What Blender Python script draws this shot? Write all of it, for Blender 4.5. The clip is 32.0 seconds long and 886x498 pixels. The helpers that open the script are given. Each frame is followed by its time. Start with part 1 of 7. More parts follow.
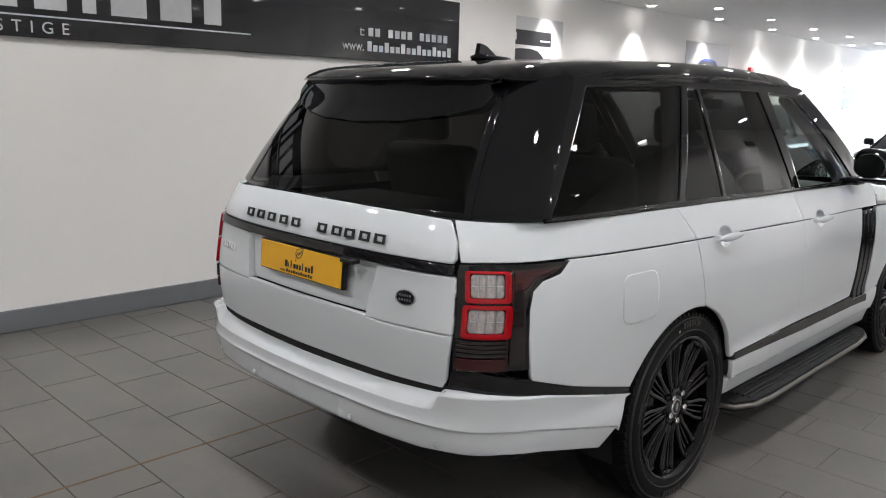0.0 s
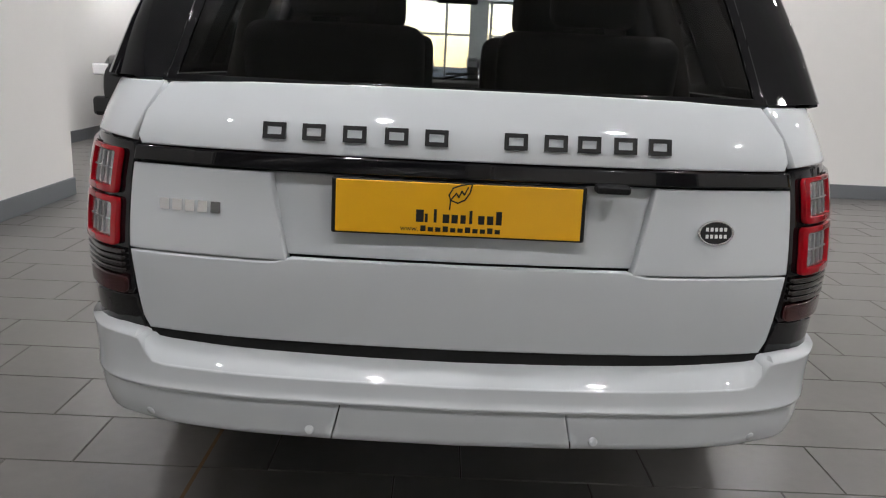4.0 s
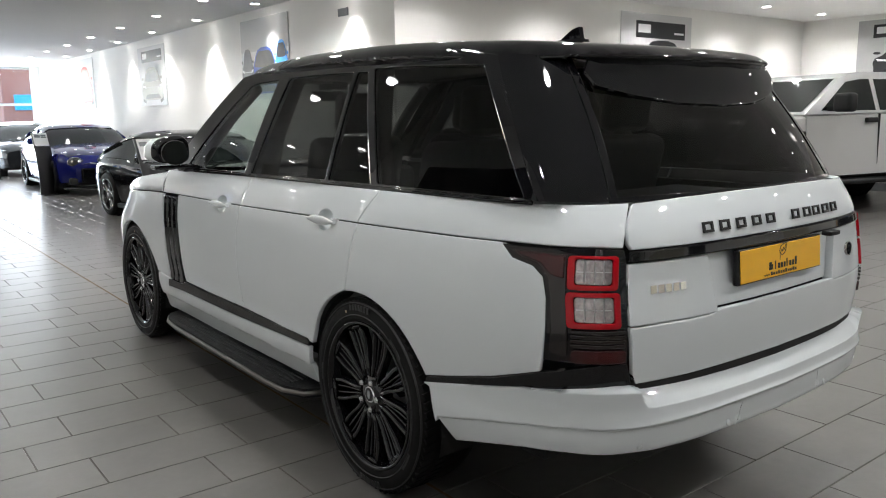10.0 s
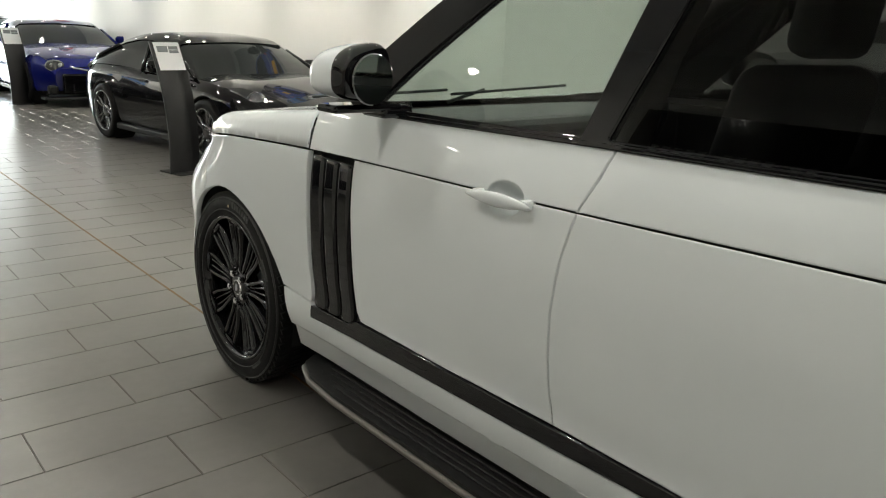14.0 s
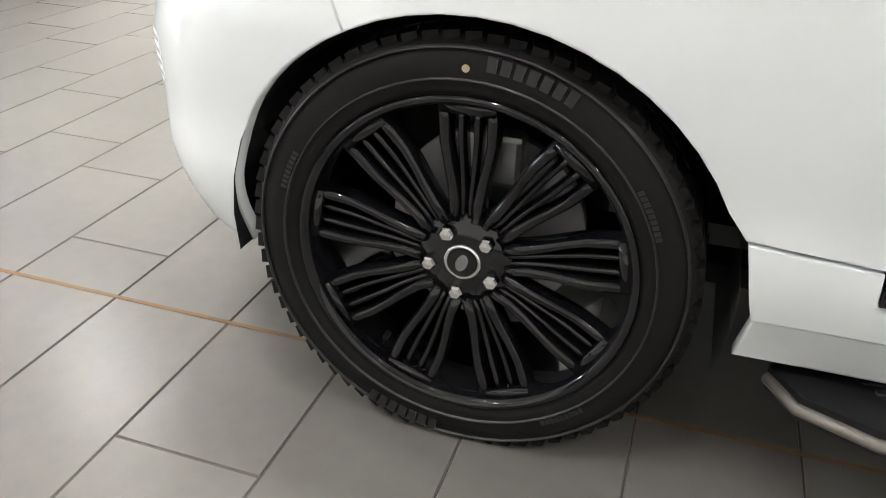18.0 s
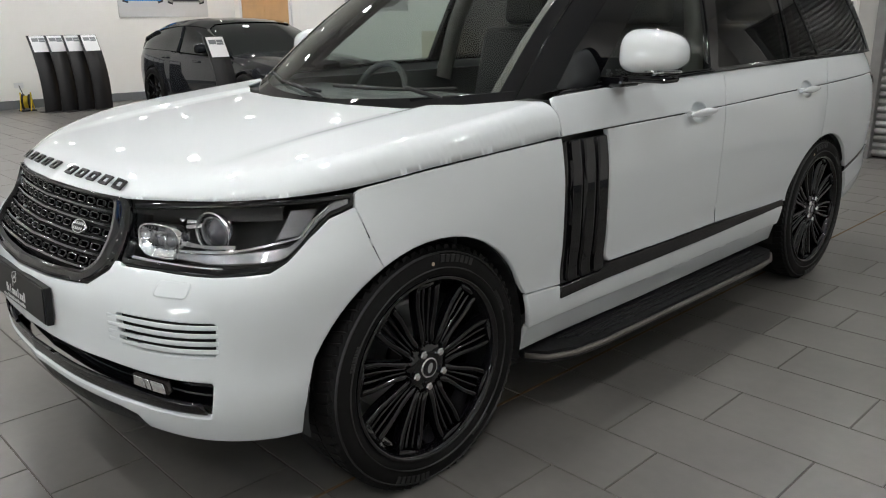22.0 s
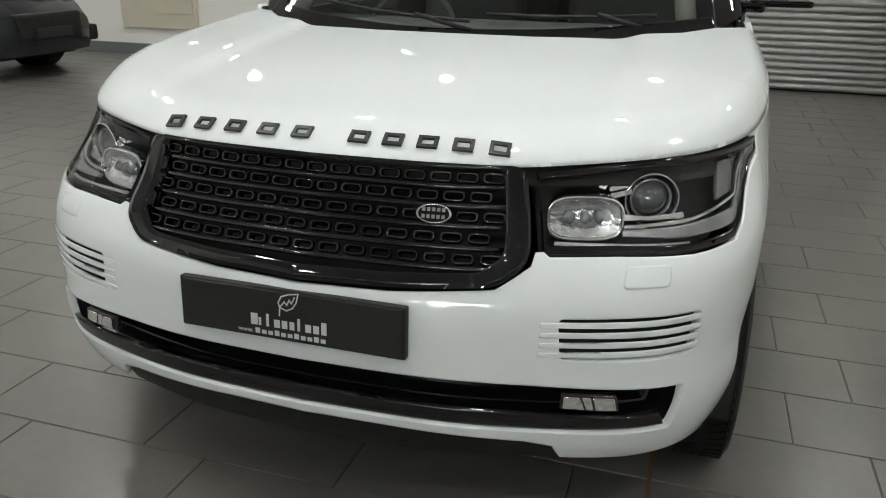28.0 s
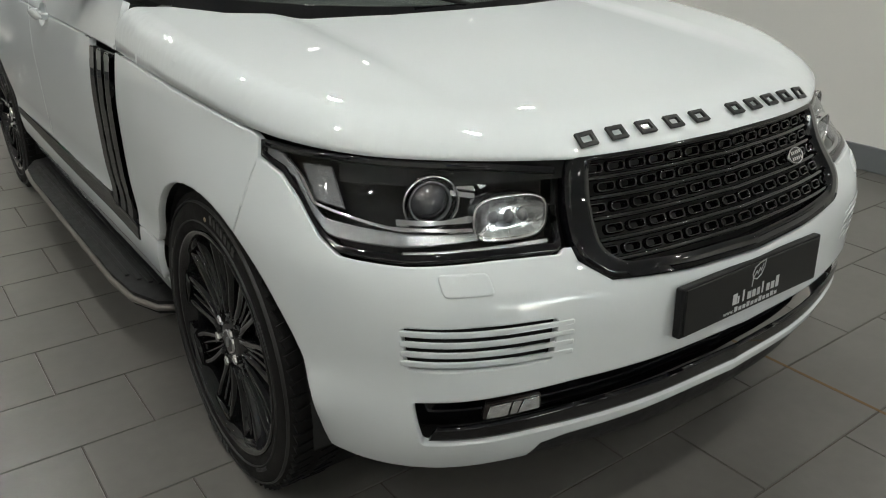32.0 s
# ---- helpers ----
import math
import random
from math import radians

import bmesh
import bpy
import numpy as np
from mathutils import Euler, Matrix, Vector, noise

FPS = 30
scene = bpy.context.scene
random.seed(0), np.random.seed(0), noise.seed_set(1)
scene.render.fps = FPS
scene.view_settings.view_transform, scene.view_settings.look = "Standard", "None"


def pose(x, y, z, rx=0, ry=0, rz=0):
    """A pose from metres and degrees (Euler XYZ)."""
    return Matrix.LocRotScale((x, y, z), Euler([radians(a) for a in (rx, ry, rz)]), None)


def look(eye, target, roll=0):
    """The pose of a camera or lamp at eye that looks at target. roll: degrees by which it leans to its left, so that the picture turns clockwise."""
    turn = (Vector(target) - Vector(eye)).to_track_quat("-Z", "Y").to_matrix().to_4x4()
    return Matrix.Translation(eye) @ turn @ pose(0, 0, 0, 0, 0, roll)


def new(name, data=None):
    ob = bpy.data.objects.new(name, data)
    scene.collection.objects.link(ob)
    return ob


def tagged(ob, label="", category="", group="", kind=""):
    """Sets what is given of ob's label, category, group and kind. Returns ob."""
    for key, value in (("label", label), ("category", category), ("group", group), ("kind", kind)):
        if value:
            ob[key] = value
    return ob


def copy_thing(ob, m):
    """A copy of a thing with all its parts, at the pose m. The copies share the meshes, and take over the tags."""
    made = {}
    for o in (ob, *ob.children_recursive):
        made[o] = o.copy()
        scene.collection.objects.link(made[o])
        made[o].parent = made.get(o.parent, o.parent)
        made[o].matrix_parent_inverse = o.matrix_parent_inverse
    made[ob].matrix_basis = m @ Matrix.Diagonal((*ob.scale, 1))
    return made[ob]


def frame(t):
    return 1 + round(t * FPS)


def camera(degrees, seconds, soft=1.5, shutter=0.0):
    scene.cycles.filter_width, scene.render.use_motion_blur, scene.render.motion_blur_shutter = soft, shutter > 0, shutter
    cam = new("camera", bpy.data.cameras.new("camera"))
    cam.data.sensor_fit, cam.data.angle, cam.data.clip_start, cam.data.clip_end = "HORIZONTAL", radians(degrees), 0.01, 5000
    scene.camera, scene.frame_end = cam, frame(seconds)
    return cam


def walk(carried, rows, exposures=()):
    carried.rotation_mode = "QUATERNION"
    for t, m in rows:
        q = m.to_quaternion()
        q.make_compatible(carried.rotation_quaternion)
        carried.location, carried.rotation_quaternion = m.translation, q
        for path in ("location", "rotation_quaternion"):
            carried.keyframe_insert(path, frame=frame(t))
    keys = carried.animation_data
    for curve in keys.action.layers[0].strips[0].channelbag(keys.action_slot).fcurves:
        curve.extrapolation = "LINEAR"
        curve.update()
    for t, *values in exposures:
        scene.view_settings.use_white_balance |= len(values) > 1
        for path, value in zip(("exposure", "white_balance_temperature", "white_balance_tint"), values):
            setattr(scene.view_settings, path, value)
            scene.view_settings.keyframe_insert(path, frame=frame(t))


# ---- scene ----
cam = camera(59.0, 32.0, soft=1.1)
PATH = [
    (0, (2.384, -4.303, 1.596), (1.005, -2.904, 1.221), 1.5),
    (0.5, (2.083, -4.406, 1.579), (0.784, -2.94, 1.175), 1.6),
    (1, (1.79, -4.492, 1.556), (0.593, -2.947, 1.13), 1.7),
    (1.5, (1.461, -4.582, 1.538), (0.448, -2.927, 1.056), 1.8),
    (2, (1.164, -4.557, 1.497), (0.276, -2.836, 0.996), 1.5),
    (2.5, (0.837, -4.474, 1.468), (0.14, -2.672, 0.951), 1.5),
    (4.5, (-0.334, -4.152, 1.272), (-0.014, -2.237, 0.793), 2.6),
    (5, (-0.613, -4.023, 1.297), (0.015, -2.212, 0.728), 2.7),
    (5.5, (-0.806, -3.801, 1.274), (-0.022, -2.06, 0.677), 2.2),
    (6, (-1.004, -3.624, 1.275), (-0.074, -1.992, 0.588), 1.6),
    (6.5, (-1.288, -3.491, 1.307), (-0.164, -1.997, 0.597), 1.2),
    (7, (-1.553, -3.532, 1.325), (-0.319, -2.091, 0.692), 0.6),
    (7.5, (-1.833, -3.615, 1.396), (-0.593, -2.148, 0.839), -0.2),
    (8, (-2.148, -3.652, 1.445), (-0.842, -2.233, 0.917), -0.1),
    (8.5, (-2.353, -3.81, 1.48), (-1.12, -2.292, 1.06), -1.1),
    (9, (-2.478, -3.984, 1.488), (-1.268, -2.436, 1.114), -1.2),
    (9.5, (-2.533, -4.037, 1.485), (-1.335, -2.472, 1.142), -1.0),
    (10, (-2.539, -4.012, 1.486), (-1.332, -2.453, 1.148), -0.8),
    (10.5, (-2.537, -3.834, 1.518), (-1.329, -2.287, 1.136), -0.3),
    (11, (-2.566, -3.539, 1.534), (-1.331, -2.011, 1.158), -0.1),
    (11.5, (-2.518, -3.201, 1.514), (-1.312, -1.65, 1.14), 0.6),
    (12, (-2.486, -2.876, 1.503), (-1.325, -1.295, 1.113), 1.6),
    (12.5, (-2.463, -2.499, 1.488), (-1.273, -0.943, 1.084), 2.2),
    (13, (-2.393, -2.141, 1.446), (-1.172, -0.624, 0.985), 2.4),
    (13.5, (-2.308, -1.897, 1.489), (-1.101, -0.39, 0.967), 1.0),
    (14, (-2.269, -1.414, 1.432), (-1.024, 0.056, 0.895), 2.0),
    (14.5, (-2.279, -1.068, 1.406), (-0.995, 0.354, 0.832), 2.5),
    (15, (-2.246, -0.69, 1.377), (-0.964, 0.704, 0.734), 2.7),
    (15.5, (-2.358, -0.49, 1.412), (-1.069, 0.864, 0.7), 2.6),
    (17.5, (-2.086, 0.914, 1.121), (-0.495, 1.662, 0.169), 3.0),
    (18, (-2.051, 1.14, 1.067), (-0.393, 1.67, 0.082), 1.6),
    (18.5, (-1.954, 1.332, 1.054), (-0.265, 1.514, -0.002), 1.0),
    (19, (-1.882, 1.536, 1.036), (-0.219, 1.405, -0.067), -1.6),
    (19.5, (-1.875, 1.725, 1.062), (-0.291, 1.237, -0.058), -3.5),
    (20, (-1.99, 1.938, 1.109), (-0.493, 1.071, 0.105), -2.3),
    (20.5, (-2.129, 2.16, 1.187), (-0.71, 1.078, 0.285), -0.9),
    (21, (-2.169, 2.457, 1.283), (-0.886, 1.187, 0.423), 1.2),
    (21.5, (-2.404, 2.725, 1.349), (-1.036, 1.419, 0.699), 0.4),
    (22, (-2.588, 2.984, 1.434), (-1.205, 1.654, 0.869), -0.7),
    (22.5, (-2.728, 3.246, 1.511), (-1.365, 1.88, 0.985), -0.8),
    (23, (-2.891, 3.413, 1.559), (-1.537, 2.033, 1.045), -0.7),
    (23.5, (-3.061, 3.474, 1.564), (-1.68, 2.104, 1.098), -0.4),
    (24, (-3.129, 3.515, 1.566), (-1.735, 2.149, 1.133), 0.0),
    (24.5, (-3.079, 3.525, 1.556), (-1.695, 2.15, 1.114), 0.2),
    (25, (-2.839, 3.589, 1.534), (-1.48, 2.213, 1.023), 0.8),
    (25.5, (-2.524, 3.655, 1.534), (-1.207, 2.263, 0.962), 0.1),
    (26, (-2.141, 3.637, 1.505), (-0.858, 2.227, 0.899), -0.5),
    (26.5, (-1.772, 3.659, 1.465), (-0.622, 2.149, 0.836), 0.1),
    (28.5, (-0.426, 3.678, 1.363), (-0.096, 1.843, 0.64), 0.6),
    (29, (-0.117, 3.663, 1.392), (-0.014, 1.804, 0.661), 0.2),
    (29.5, (0.175, 3.639, 1.434), (0.047, 1.789, 0.684), 0.4),
    (30, (0.487, 3.633, 1.436), (0.077, 1.826, 0.683), 1.1),
    (30.5, (0.754, 3.537, 1.416), (0.123, 1.798, 0.656), 1.6),
    (31, (0.988, 3.383, 1.416), (0.194, 1.725, 0.629), 1.1),
    (31.5, (1.285, 3.299, 1.436), (0.326, 1.738, 0.633), 1.2),
    (32, (1.546, 3.202, 1.429), (0.451, 1.734, 0.624), 0.7),
]
EXPOSURE = [(0, 0.1, 6250, 13), (2.5, 0.1, 6250, 13), (5, -0.1, 6250, 13), (6.3, 0.0, 6250, 13), (7, 0.1, 6230, 13), (8, 0.1, 6200, 12), (10, 0.15, 6300, 9), (11, 0.25, 6600, 6), (12, 0.1, 6800, 4), (15.5, 0.15, 6900, 4), (17.5, 0.85, 6500, 9), (18, 1.25, 6480, 10), (18.7, 1.7, 6450, 11), (19.3, 1.75, 6450, 11), (20.2, 1.72, 6400, 10), (21, 0.65, 6350, 9), (22.2, 0.02, 6300, 9), (26.5, 0.06, 6300, 10), (28.5, -0.25, 6500, 4), (32, -0.36, 6500, 4)]
walk(cam, [(t, look(e, g, r)) for t, e, g, r in PATH], EXPOSURE)
POWER, WASH, WINDOW = 88.0, 165.0, 640.0
# ---- world and lights ----
world = bpy.data.worlds.new("world")
scene.world = world
world.use_nodes = True
wt = world.node_tree
sky = wt.nodes.new("ShaderNodeTexSky")
sky.sky_type = 'NISHITA'
sky.sun_disc = False
sky.sun_elevation, sky.sun_rotation = radians(35), radians(20)
wt.links.new(sky.outputs[0], wt.nodes["Background"].inputs[0])
wt.nodes["Background"].inputs[1].default_value = 1.3

# ---- materials ----
def mat(name, base, rough=0.5, metal=0.0, coat=0.0, spec=0.5, var=0.0, scale=8.0, bump=0.0, bscale=60.0, trans=0.0, ior=1.45, emit=0.0, emit_col=None, tiled=False):
    """A principled surface with two scales of colour variation and fine relief."""
    m = bpy.data.materials.new(name)
    m.use_nodes = True
    nt = m.node_tree
    b = nt.nodes["Principled BSDF"]
    b.inputs["Base Color"].default_value = (*base, 1)
    b.inputs["Roughness"].default_value = rough
    b.inputs["Metallic"].default_value = metal
    b.inputs["Coat Weight"].default_value = coat
    b.inputs["Coat Roughness"].default_value = 0.03
    b.inputs["Specular IOR Level"].default_value = spec
    b.inputs["Transmission Weight"].default_value = trans
    b.inputs["IOR"].default_value = ior
    if emit:
        b.inputs["Emission Color"].default_value = (*(emit_col or base), 1)
        b.inputs["Emission Strength"].default_value = emit
    tc = nt.nodes.new("ShaderNodeTexCoord")
    vec = tc.outputs["Object"]
    geo = nt.nodes.new("ShaderNodeNewGeometry") if tiled else None
    if tiled:
        vec = geo.outputs["Position"]
    if var:
        n1 = nt.nodes.new("ShaderNodeTexNoise"); n1.inputs["Scale"].default_value = scale; n1.inputs["Detail"].default_value = 5
        n2 = nt.nodes.new("ShaderNodeTexNoise"); n2.inputs["Scale"].default_value = scale * 9; n2.inputs["Detail"].default_value = 3
        add = nt.nodes.new("ShaderNodeMath"); add.operation = 'ADD'
        mul = nt.nodes.new("ShaderNodeMath"); mul.operation = 'MULTIPLY'; mul.inputs[1].default_value = 0.4
        nt.links.new(vec, n1.inputs["Vector"]); nt.links.new(vec, n2.inputs["Vector"])
        nt.links.new(n2.outputs[0], mul.inputs[0]); nt.links.new(n1.outputs[0], add.inputs[0]); nt.links.new(mul.outputs[0], add.inputs[1])
        ramp = nt.nodes.new("ShaderNodeMapRange"); ramp.inputs[1].default_value = 0.3; ramp.inputs[2].default_value = 1.1
        ramp.inputs[3].default_value = 1 - var; ramp.inputs[4].default_value = 1 + var
        nt.links.new(add.outputs[0], ramp.inputs[0])
        mix = nt.nodes.new("ShaderNodeVectorMath"); mix.operation = 'SCALE'; mix.inputs[0].default_value = base
        level = ramp.outputs[0]
        if tiled:   # each tile has its own tone
            oi = nt.nodes.new("ShaderNodeObjectInfo")
            tone = nt.nodes.new("ShaderNodeMath"); tone.operation = 'ADD'
            nt.links.new(oi.outputs["Random"], tone.inputs[0]); nt.links.new(geo.outputs["Random Per Island"], tone.inputs[1])
            tr = nt.nodes.new("ShaderNodeMapRange"); tr.inputs[1].default_value = 0.0; tr.inputs[2].default_value = 2.0; tr.inputs[3].default_value = 0.94; tr.inputs[4].default_value = 1.06
            nt.links.new(tone.outputs[0], tr.inputs[0])
            m2 = nt.nodes.new("ShaderNodeMath"); m2.operation = 'MULTIPLY'
            nt.links.new(tr.outputs[0], m2.inputs[0]); nt.links.new(level, m2.inputs[1])
            level = m2.outputs[0]
        nt.links.new(level, mix.inputs["Scale"]); nt.links.new(mix.outputs[0], b.inputs["Base Color"])
        r2 = nt.nodes.new("ShaderNodeMapRange"); r2.inputs[1].default_value = 0.3; r2.inputs[2].default_value = 1.1
        r2.inputs[3].default_value = rough * (0.94 if tiled else 0.8); r2.inputs[4].default_value = min(rough * (1.06 if tiled else 1.25), 1)
        nt.links.new(add.outputs[0], r2.inputs[0]); nt.links.new(r2.outputs[0], b.inputs["Roughness"])
    if bump:
        n3 = nt.nodes.new("ShaderNodeTexNoise"); n3.inputs["Scale"].default_value = bscale; n3.inputs["Detail"].default_value = 4
        bp = nt.nodes.new("ShaderNodeBump"); bp.inputs["Strength"].default_value = bump; bp.inputs["Distance"].default_value = 0.002
        nt.links.new(vec, n3.inputs["Vector"]); nt.links.new(n3.outputs[0], bp.inputs["Height"]); nt.links.new(bp.outputs[0], b.inputs["Normal"])
    return m


def glass(name, tint, rough=0.0, ior=1.72):
    """Tinted pane: see-through tinted film with a mirror-like sheen at glancing angles."""
    m = bpy.data.materials.new(name)
    m.use_nodes = True
    nt = m.node_tree
    for n in list(nt.nodes):
        if n.type != 'OUTPUT_MATERIAL':
            nt.nodes.remove(n)
    tr = nt.nodes.new("ShaderNodeBsdfTransparent"); tr.inputs[0].default_value = (*tint, 1)
    gl = nt.nodes.new("ShaderNodeBsdfGlossy"); gl.inputs["Roughness"].default_value = rough
    lw = nt.nodes.new("ShaderNodeLayerWeight"); lw.inputs["Blend"].default_value = 0.5
    pw = nt.nodes.new("ShaderNodeMath"); pw.operation = 'POWER'; pw.inputs[1].default_value = 5.0
    f0 = ((ior - 1) / (ior + 1)) ** 2
    fr = nt.nodes.new("ShaderNodeMath"); fr.operation = 'MULTIPLY_ADD'; fr.inputs[1].default_value = 1 - f0; fr.inputs[2].default_value = f0
    nt.links.new(lw.outputs["Facing"], pw.inputs[0]); nt.links.new(pw.outputs[0], fr.inputs[0])
    mx = nt.nodes.new("ShaderNodeMixShader")
    nt.links.new(fr.outputs[0], mx.inputs[0]); nt.links.new(tr.outputs[0], mx.inputs[1]); nt.links.new(gl.outputs[0], mx.inputs[2])
    nt.links.new(mx.outputs[0], nt.nodes["Material Output"].inputs[0])
    return m


WHITE = mat("white_paint", (0.615, 0.645, 0.66), 0.5, spec=0.0, coat=1.0)
BLACK = mat("gloss_black_paint", (0.004, 0.004, 0.005), 0.10, spec=0.0, coat=1.0, var=0.1, scale=5)
PLASTIC = mat("matt_black_plastic", (0.007, 0.007, 0.0075), 0.5, spec=0.35, var=0.2, scale=30, bump=0.15, bscale=400)
RUBBER = mat("tyre_rubber", (0.008, 0.0077, 0.0077), 0.6, spec=0.14, var=0.3, scale=14, bump=0.25, bscale=220)
LINING = mat("grey_pillar_lining", (0.13, 0.125, 0.115), 0.8, var=0.06, scale=20)
SIDEM = mat("sidewall_marking_rubber", (0.016, 0.0155, 0.0155), 0.4, var=0.2, scale=30)
RIM = mat("gloss_black_alloy", (0.004, 0.004, 0.005), 0.09, spec=0.15, coat=0.7, var=0.15, scale=20)
CHROME = mat("chrome", (0.82, 0.82, 0.83), 0.07, metal=1.0, var=0.03, scale=40)
# mirror tint darkened to imitate a darker reflection than the white wall
MIRR = mat("dimmed_mirror_glass", (0.32, 0.33, 0.33), 0.02, metal=1.0)
MESHB = mat("gloss_black_mesh", (0.004, 0.004, 0.0045), 0.10, spec=0.3, coat=0.75, var=0.1, scale=30)
STEEL = mat("grey_steel", (0.33, 0.33, 0.34), 0.35, metal=0.9, var=0.15, scale=20)
DARK = mat("dark_cavity", (0.008, 0.008, 0.008), 0.8, var=0.2, scale=10)
PRIV = glass("privacy_glass", (0.085, 0.084, 0.083), ior=1.38)
PRIVR = glass("dark_rear_glass", (0.17, 0.168, 0.165), ior=1.5)
SIDEG = glass("side_window_glass", (0.60, 0.67, 0.64), ior=1.6)
CLEAR = glass("clear_green_glass", (0.80, 0.86, 0.83), ior=1.6)
LENS = glass("clear_lamp_lens", (0.95, 0.96, 0.97), ior=1.35)
REDL = mat("red_lamp_plastic", (0.32, 0.002, 0.007), 0.15, spec=0.2, coat=0.6, var=0.15, scale=60)
REDD = mat("deep_red_smoked_plastic", (0.04, 0.003, 0.004), 0.15, spec=0.3, coat=0.8, var=0.2, scale=50)
SMOKE = mat("smoked_lamp_plastic", (0.012, 0.008, 0.008), 0.15, coat=0.6, var=0.3, scale=40)
LAMPW = mat("ribbed_clear_lamp", (0.80, 0.80, 0.82), 0.15, metal=0.25, var=0.35, scale=120, bump=0.4, bscale=300)
LAMPR = mat("ribbed_pinkish_clear_lamp", (0.52, 0.48, 0.49), 0.10, metal=0.7, var=0.7, scale=90, bump=0.5, bscale=260)
LAMPD = mat("dark_lamp_glass", (0.05, 0.052, 0.058), 0.04, spec=0.8, coat=1.0, var=0.2, scale=60)
GUIDE = mat("pale_light_guide_plastic", (0.28, 0.285, 0.295), 0.15, metal=0.6, coat=0.8, var=0.35, scale=70, bump=0.3, bscale=260)
LENSG = mat("ribbed_grey_lens", (0.14, 0.142, 0.148), 0.18, metal=0.4, coat=0.8, var=0.5, scale=90, bump=0.6, bscale=200)
GLINT = mat("faceted_lamp_reflector", (0.86, 0.87, 0.89), 0.08, metal=1.0, var=0.35, scale=70, bump=1.0, bscale=90)
YELLOW = mat("yellow_plate", (0.85, 0.44, 0.004), 0.35, coat=0.3, var=0.02, scale=10)
INK = mat("black_ink", (0.008, 0.008, 0.008), 0.45)
PAPER = mat("white_paper", (0.75, 0.75, 0.76), 0.5, var=0.03, scale=10)
SILVER = mat("silver_ink", (0.55, 0.56, 0.57), 0.35, metal=0.3, var=0.05, scale=20)
SEAT = mat("black_leather", (0.013, 0.013, 0.014), 0.5, var=0.2, scale=15, bump=0.3, bscale=150)
TRIM = mat("ivory_headlining", (0.42, 0.4, 0.36), 0.85, var=0.06, scale=20)
STEPM = mat("brown_grey_anodised_edge", (0.15, 0.138, 0.125), 0.45, metal=0.4, var=0.15, scale=12)
DASH = mat("dark_dashboard", (0.045, 0.05, 0.048), 0.6, var=0.15, scale=20, bump=0.2, bscale=250)
WALLM = mat("white_wall_paint", (0.83, 0.82, 0.79), 0.75, var=0.025, scale=0.8, bump=0.06, bscale=90)
CEILM = mat("ceiling_paint", (0.82, 0.815, 0.80), 0.85, var=0.02, scale=1.2, bump=0.05, bscale=90)
SKIRT = mat("grey_skirting_paint", (0.17, 0.18, 0.19), 0.4, var=0.06, scale=6)
TILE = mat("grey_porcelain_tile", (0.128, 0.122, 0.113), 0.29, var=0.22, scale=2.4, bump=0.06, bscale=120, tiled=True)
GROUT = mat("dark_grout", (0.075, 0.065, 0.055), 0.9, var=0.3, scale=12)
WOOD = mat("light_oak_veneer", (0.5, 0.3, 0.13), 0.45, var=0.15, scale=4)
CREAM = mat("cream_paint", (0.6, 0.56, 0.46), 0.5, var=0.04, scale=3)
GALV = mat("galvanised_steel", (0.30, 0.298, 0.295), 0.38, metal=0.85, var=0.18, scale=9, bump=0.1, bscale=60)


# ---- small builders ----
def obj(name, verts, faces, material, parent=None, label="", smooth=False, norms=None):
    me = bpy.data.meshes.new(name)
    me.from_pydata([tuple(v) for v in verts], [], faces)
    me.update()
    if material is not None:
        me.materials.append(material)
    if smooth or norms is not None:
        me.polygons.foreach_set("use_smooth", [True] * len(me.polygons))
    if norms is not None:
        me.normals_split_custom_set_from_vertices([tuple(n) for n in norms])
    ob = new(name, me)
    if parent is not None:
        ob.parent = parent
    if label:
        ob["label"] = label
    return ob


def part(name, bm, material, parent=None, label="", smooth=False):
    bmesh.ops.recalc_face_normals(bm, faces=bm.faces)
    me = bpy.data.meshes.new(name)
    bm.to_mesh(me)
    bm.free()
    me.materials.append(material)
    if smooth:
        me.polygons.foreach_set("use_smooth", [True] * len(me.polygons))
    ob = new(name, me)
    if parent is not None:
        ob.parent = parent
    if label:
        ob["label"] = label
    return ob


def box(bm, lo, hi, bevel=0.0, seg=2):
    """A bevelled box between two corners."""
    c = [(a + b) / 2 for a, b in zip(lo, hi)]
    r = bmesh.ops.create_cube(bm, size=1, matrix=Matrix.Translation(c) @ Matrix.Diagonal((*[abs(b - a) for a, b in zip(lo, hi)], 1)))
    if bevel:
        es = list({e for v in r["verts"] for e in v.link_edges})
        bmesh.ops.bevel(bm, geom=es, offset=bevel, segments=seg, affect='EDGES', profile=0.5)
    return bm


def boxes(*bs):
    bm = bmesh.new()
    for b in bs:
        box(bm, *b)
    return bm


def lathe(bm, prof, m=Matrix(), n=48, close=False):
    """Turns a profile of (radius, height) round the local z axis."""
    rings = []
    for r, h in prof:
        rings.append([bm.verts.new(m @ Vector((r * math.cos(2 * math.pi * i / n), r * math.sin(2 * math.pi * i / n), h))) for i in range(n)])
    for a, b in zip(rings, rings[1:]):
        for i in range(n):
            bm.faces.new((a[i], a[(i + 1) % n], b[(i + 1) % n], b[i]))
    if close:
        bm.faces.new(rings[0][::-1]); bm.faces.new(rings[-1])
    return bm


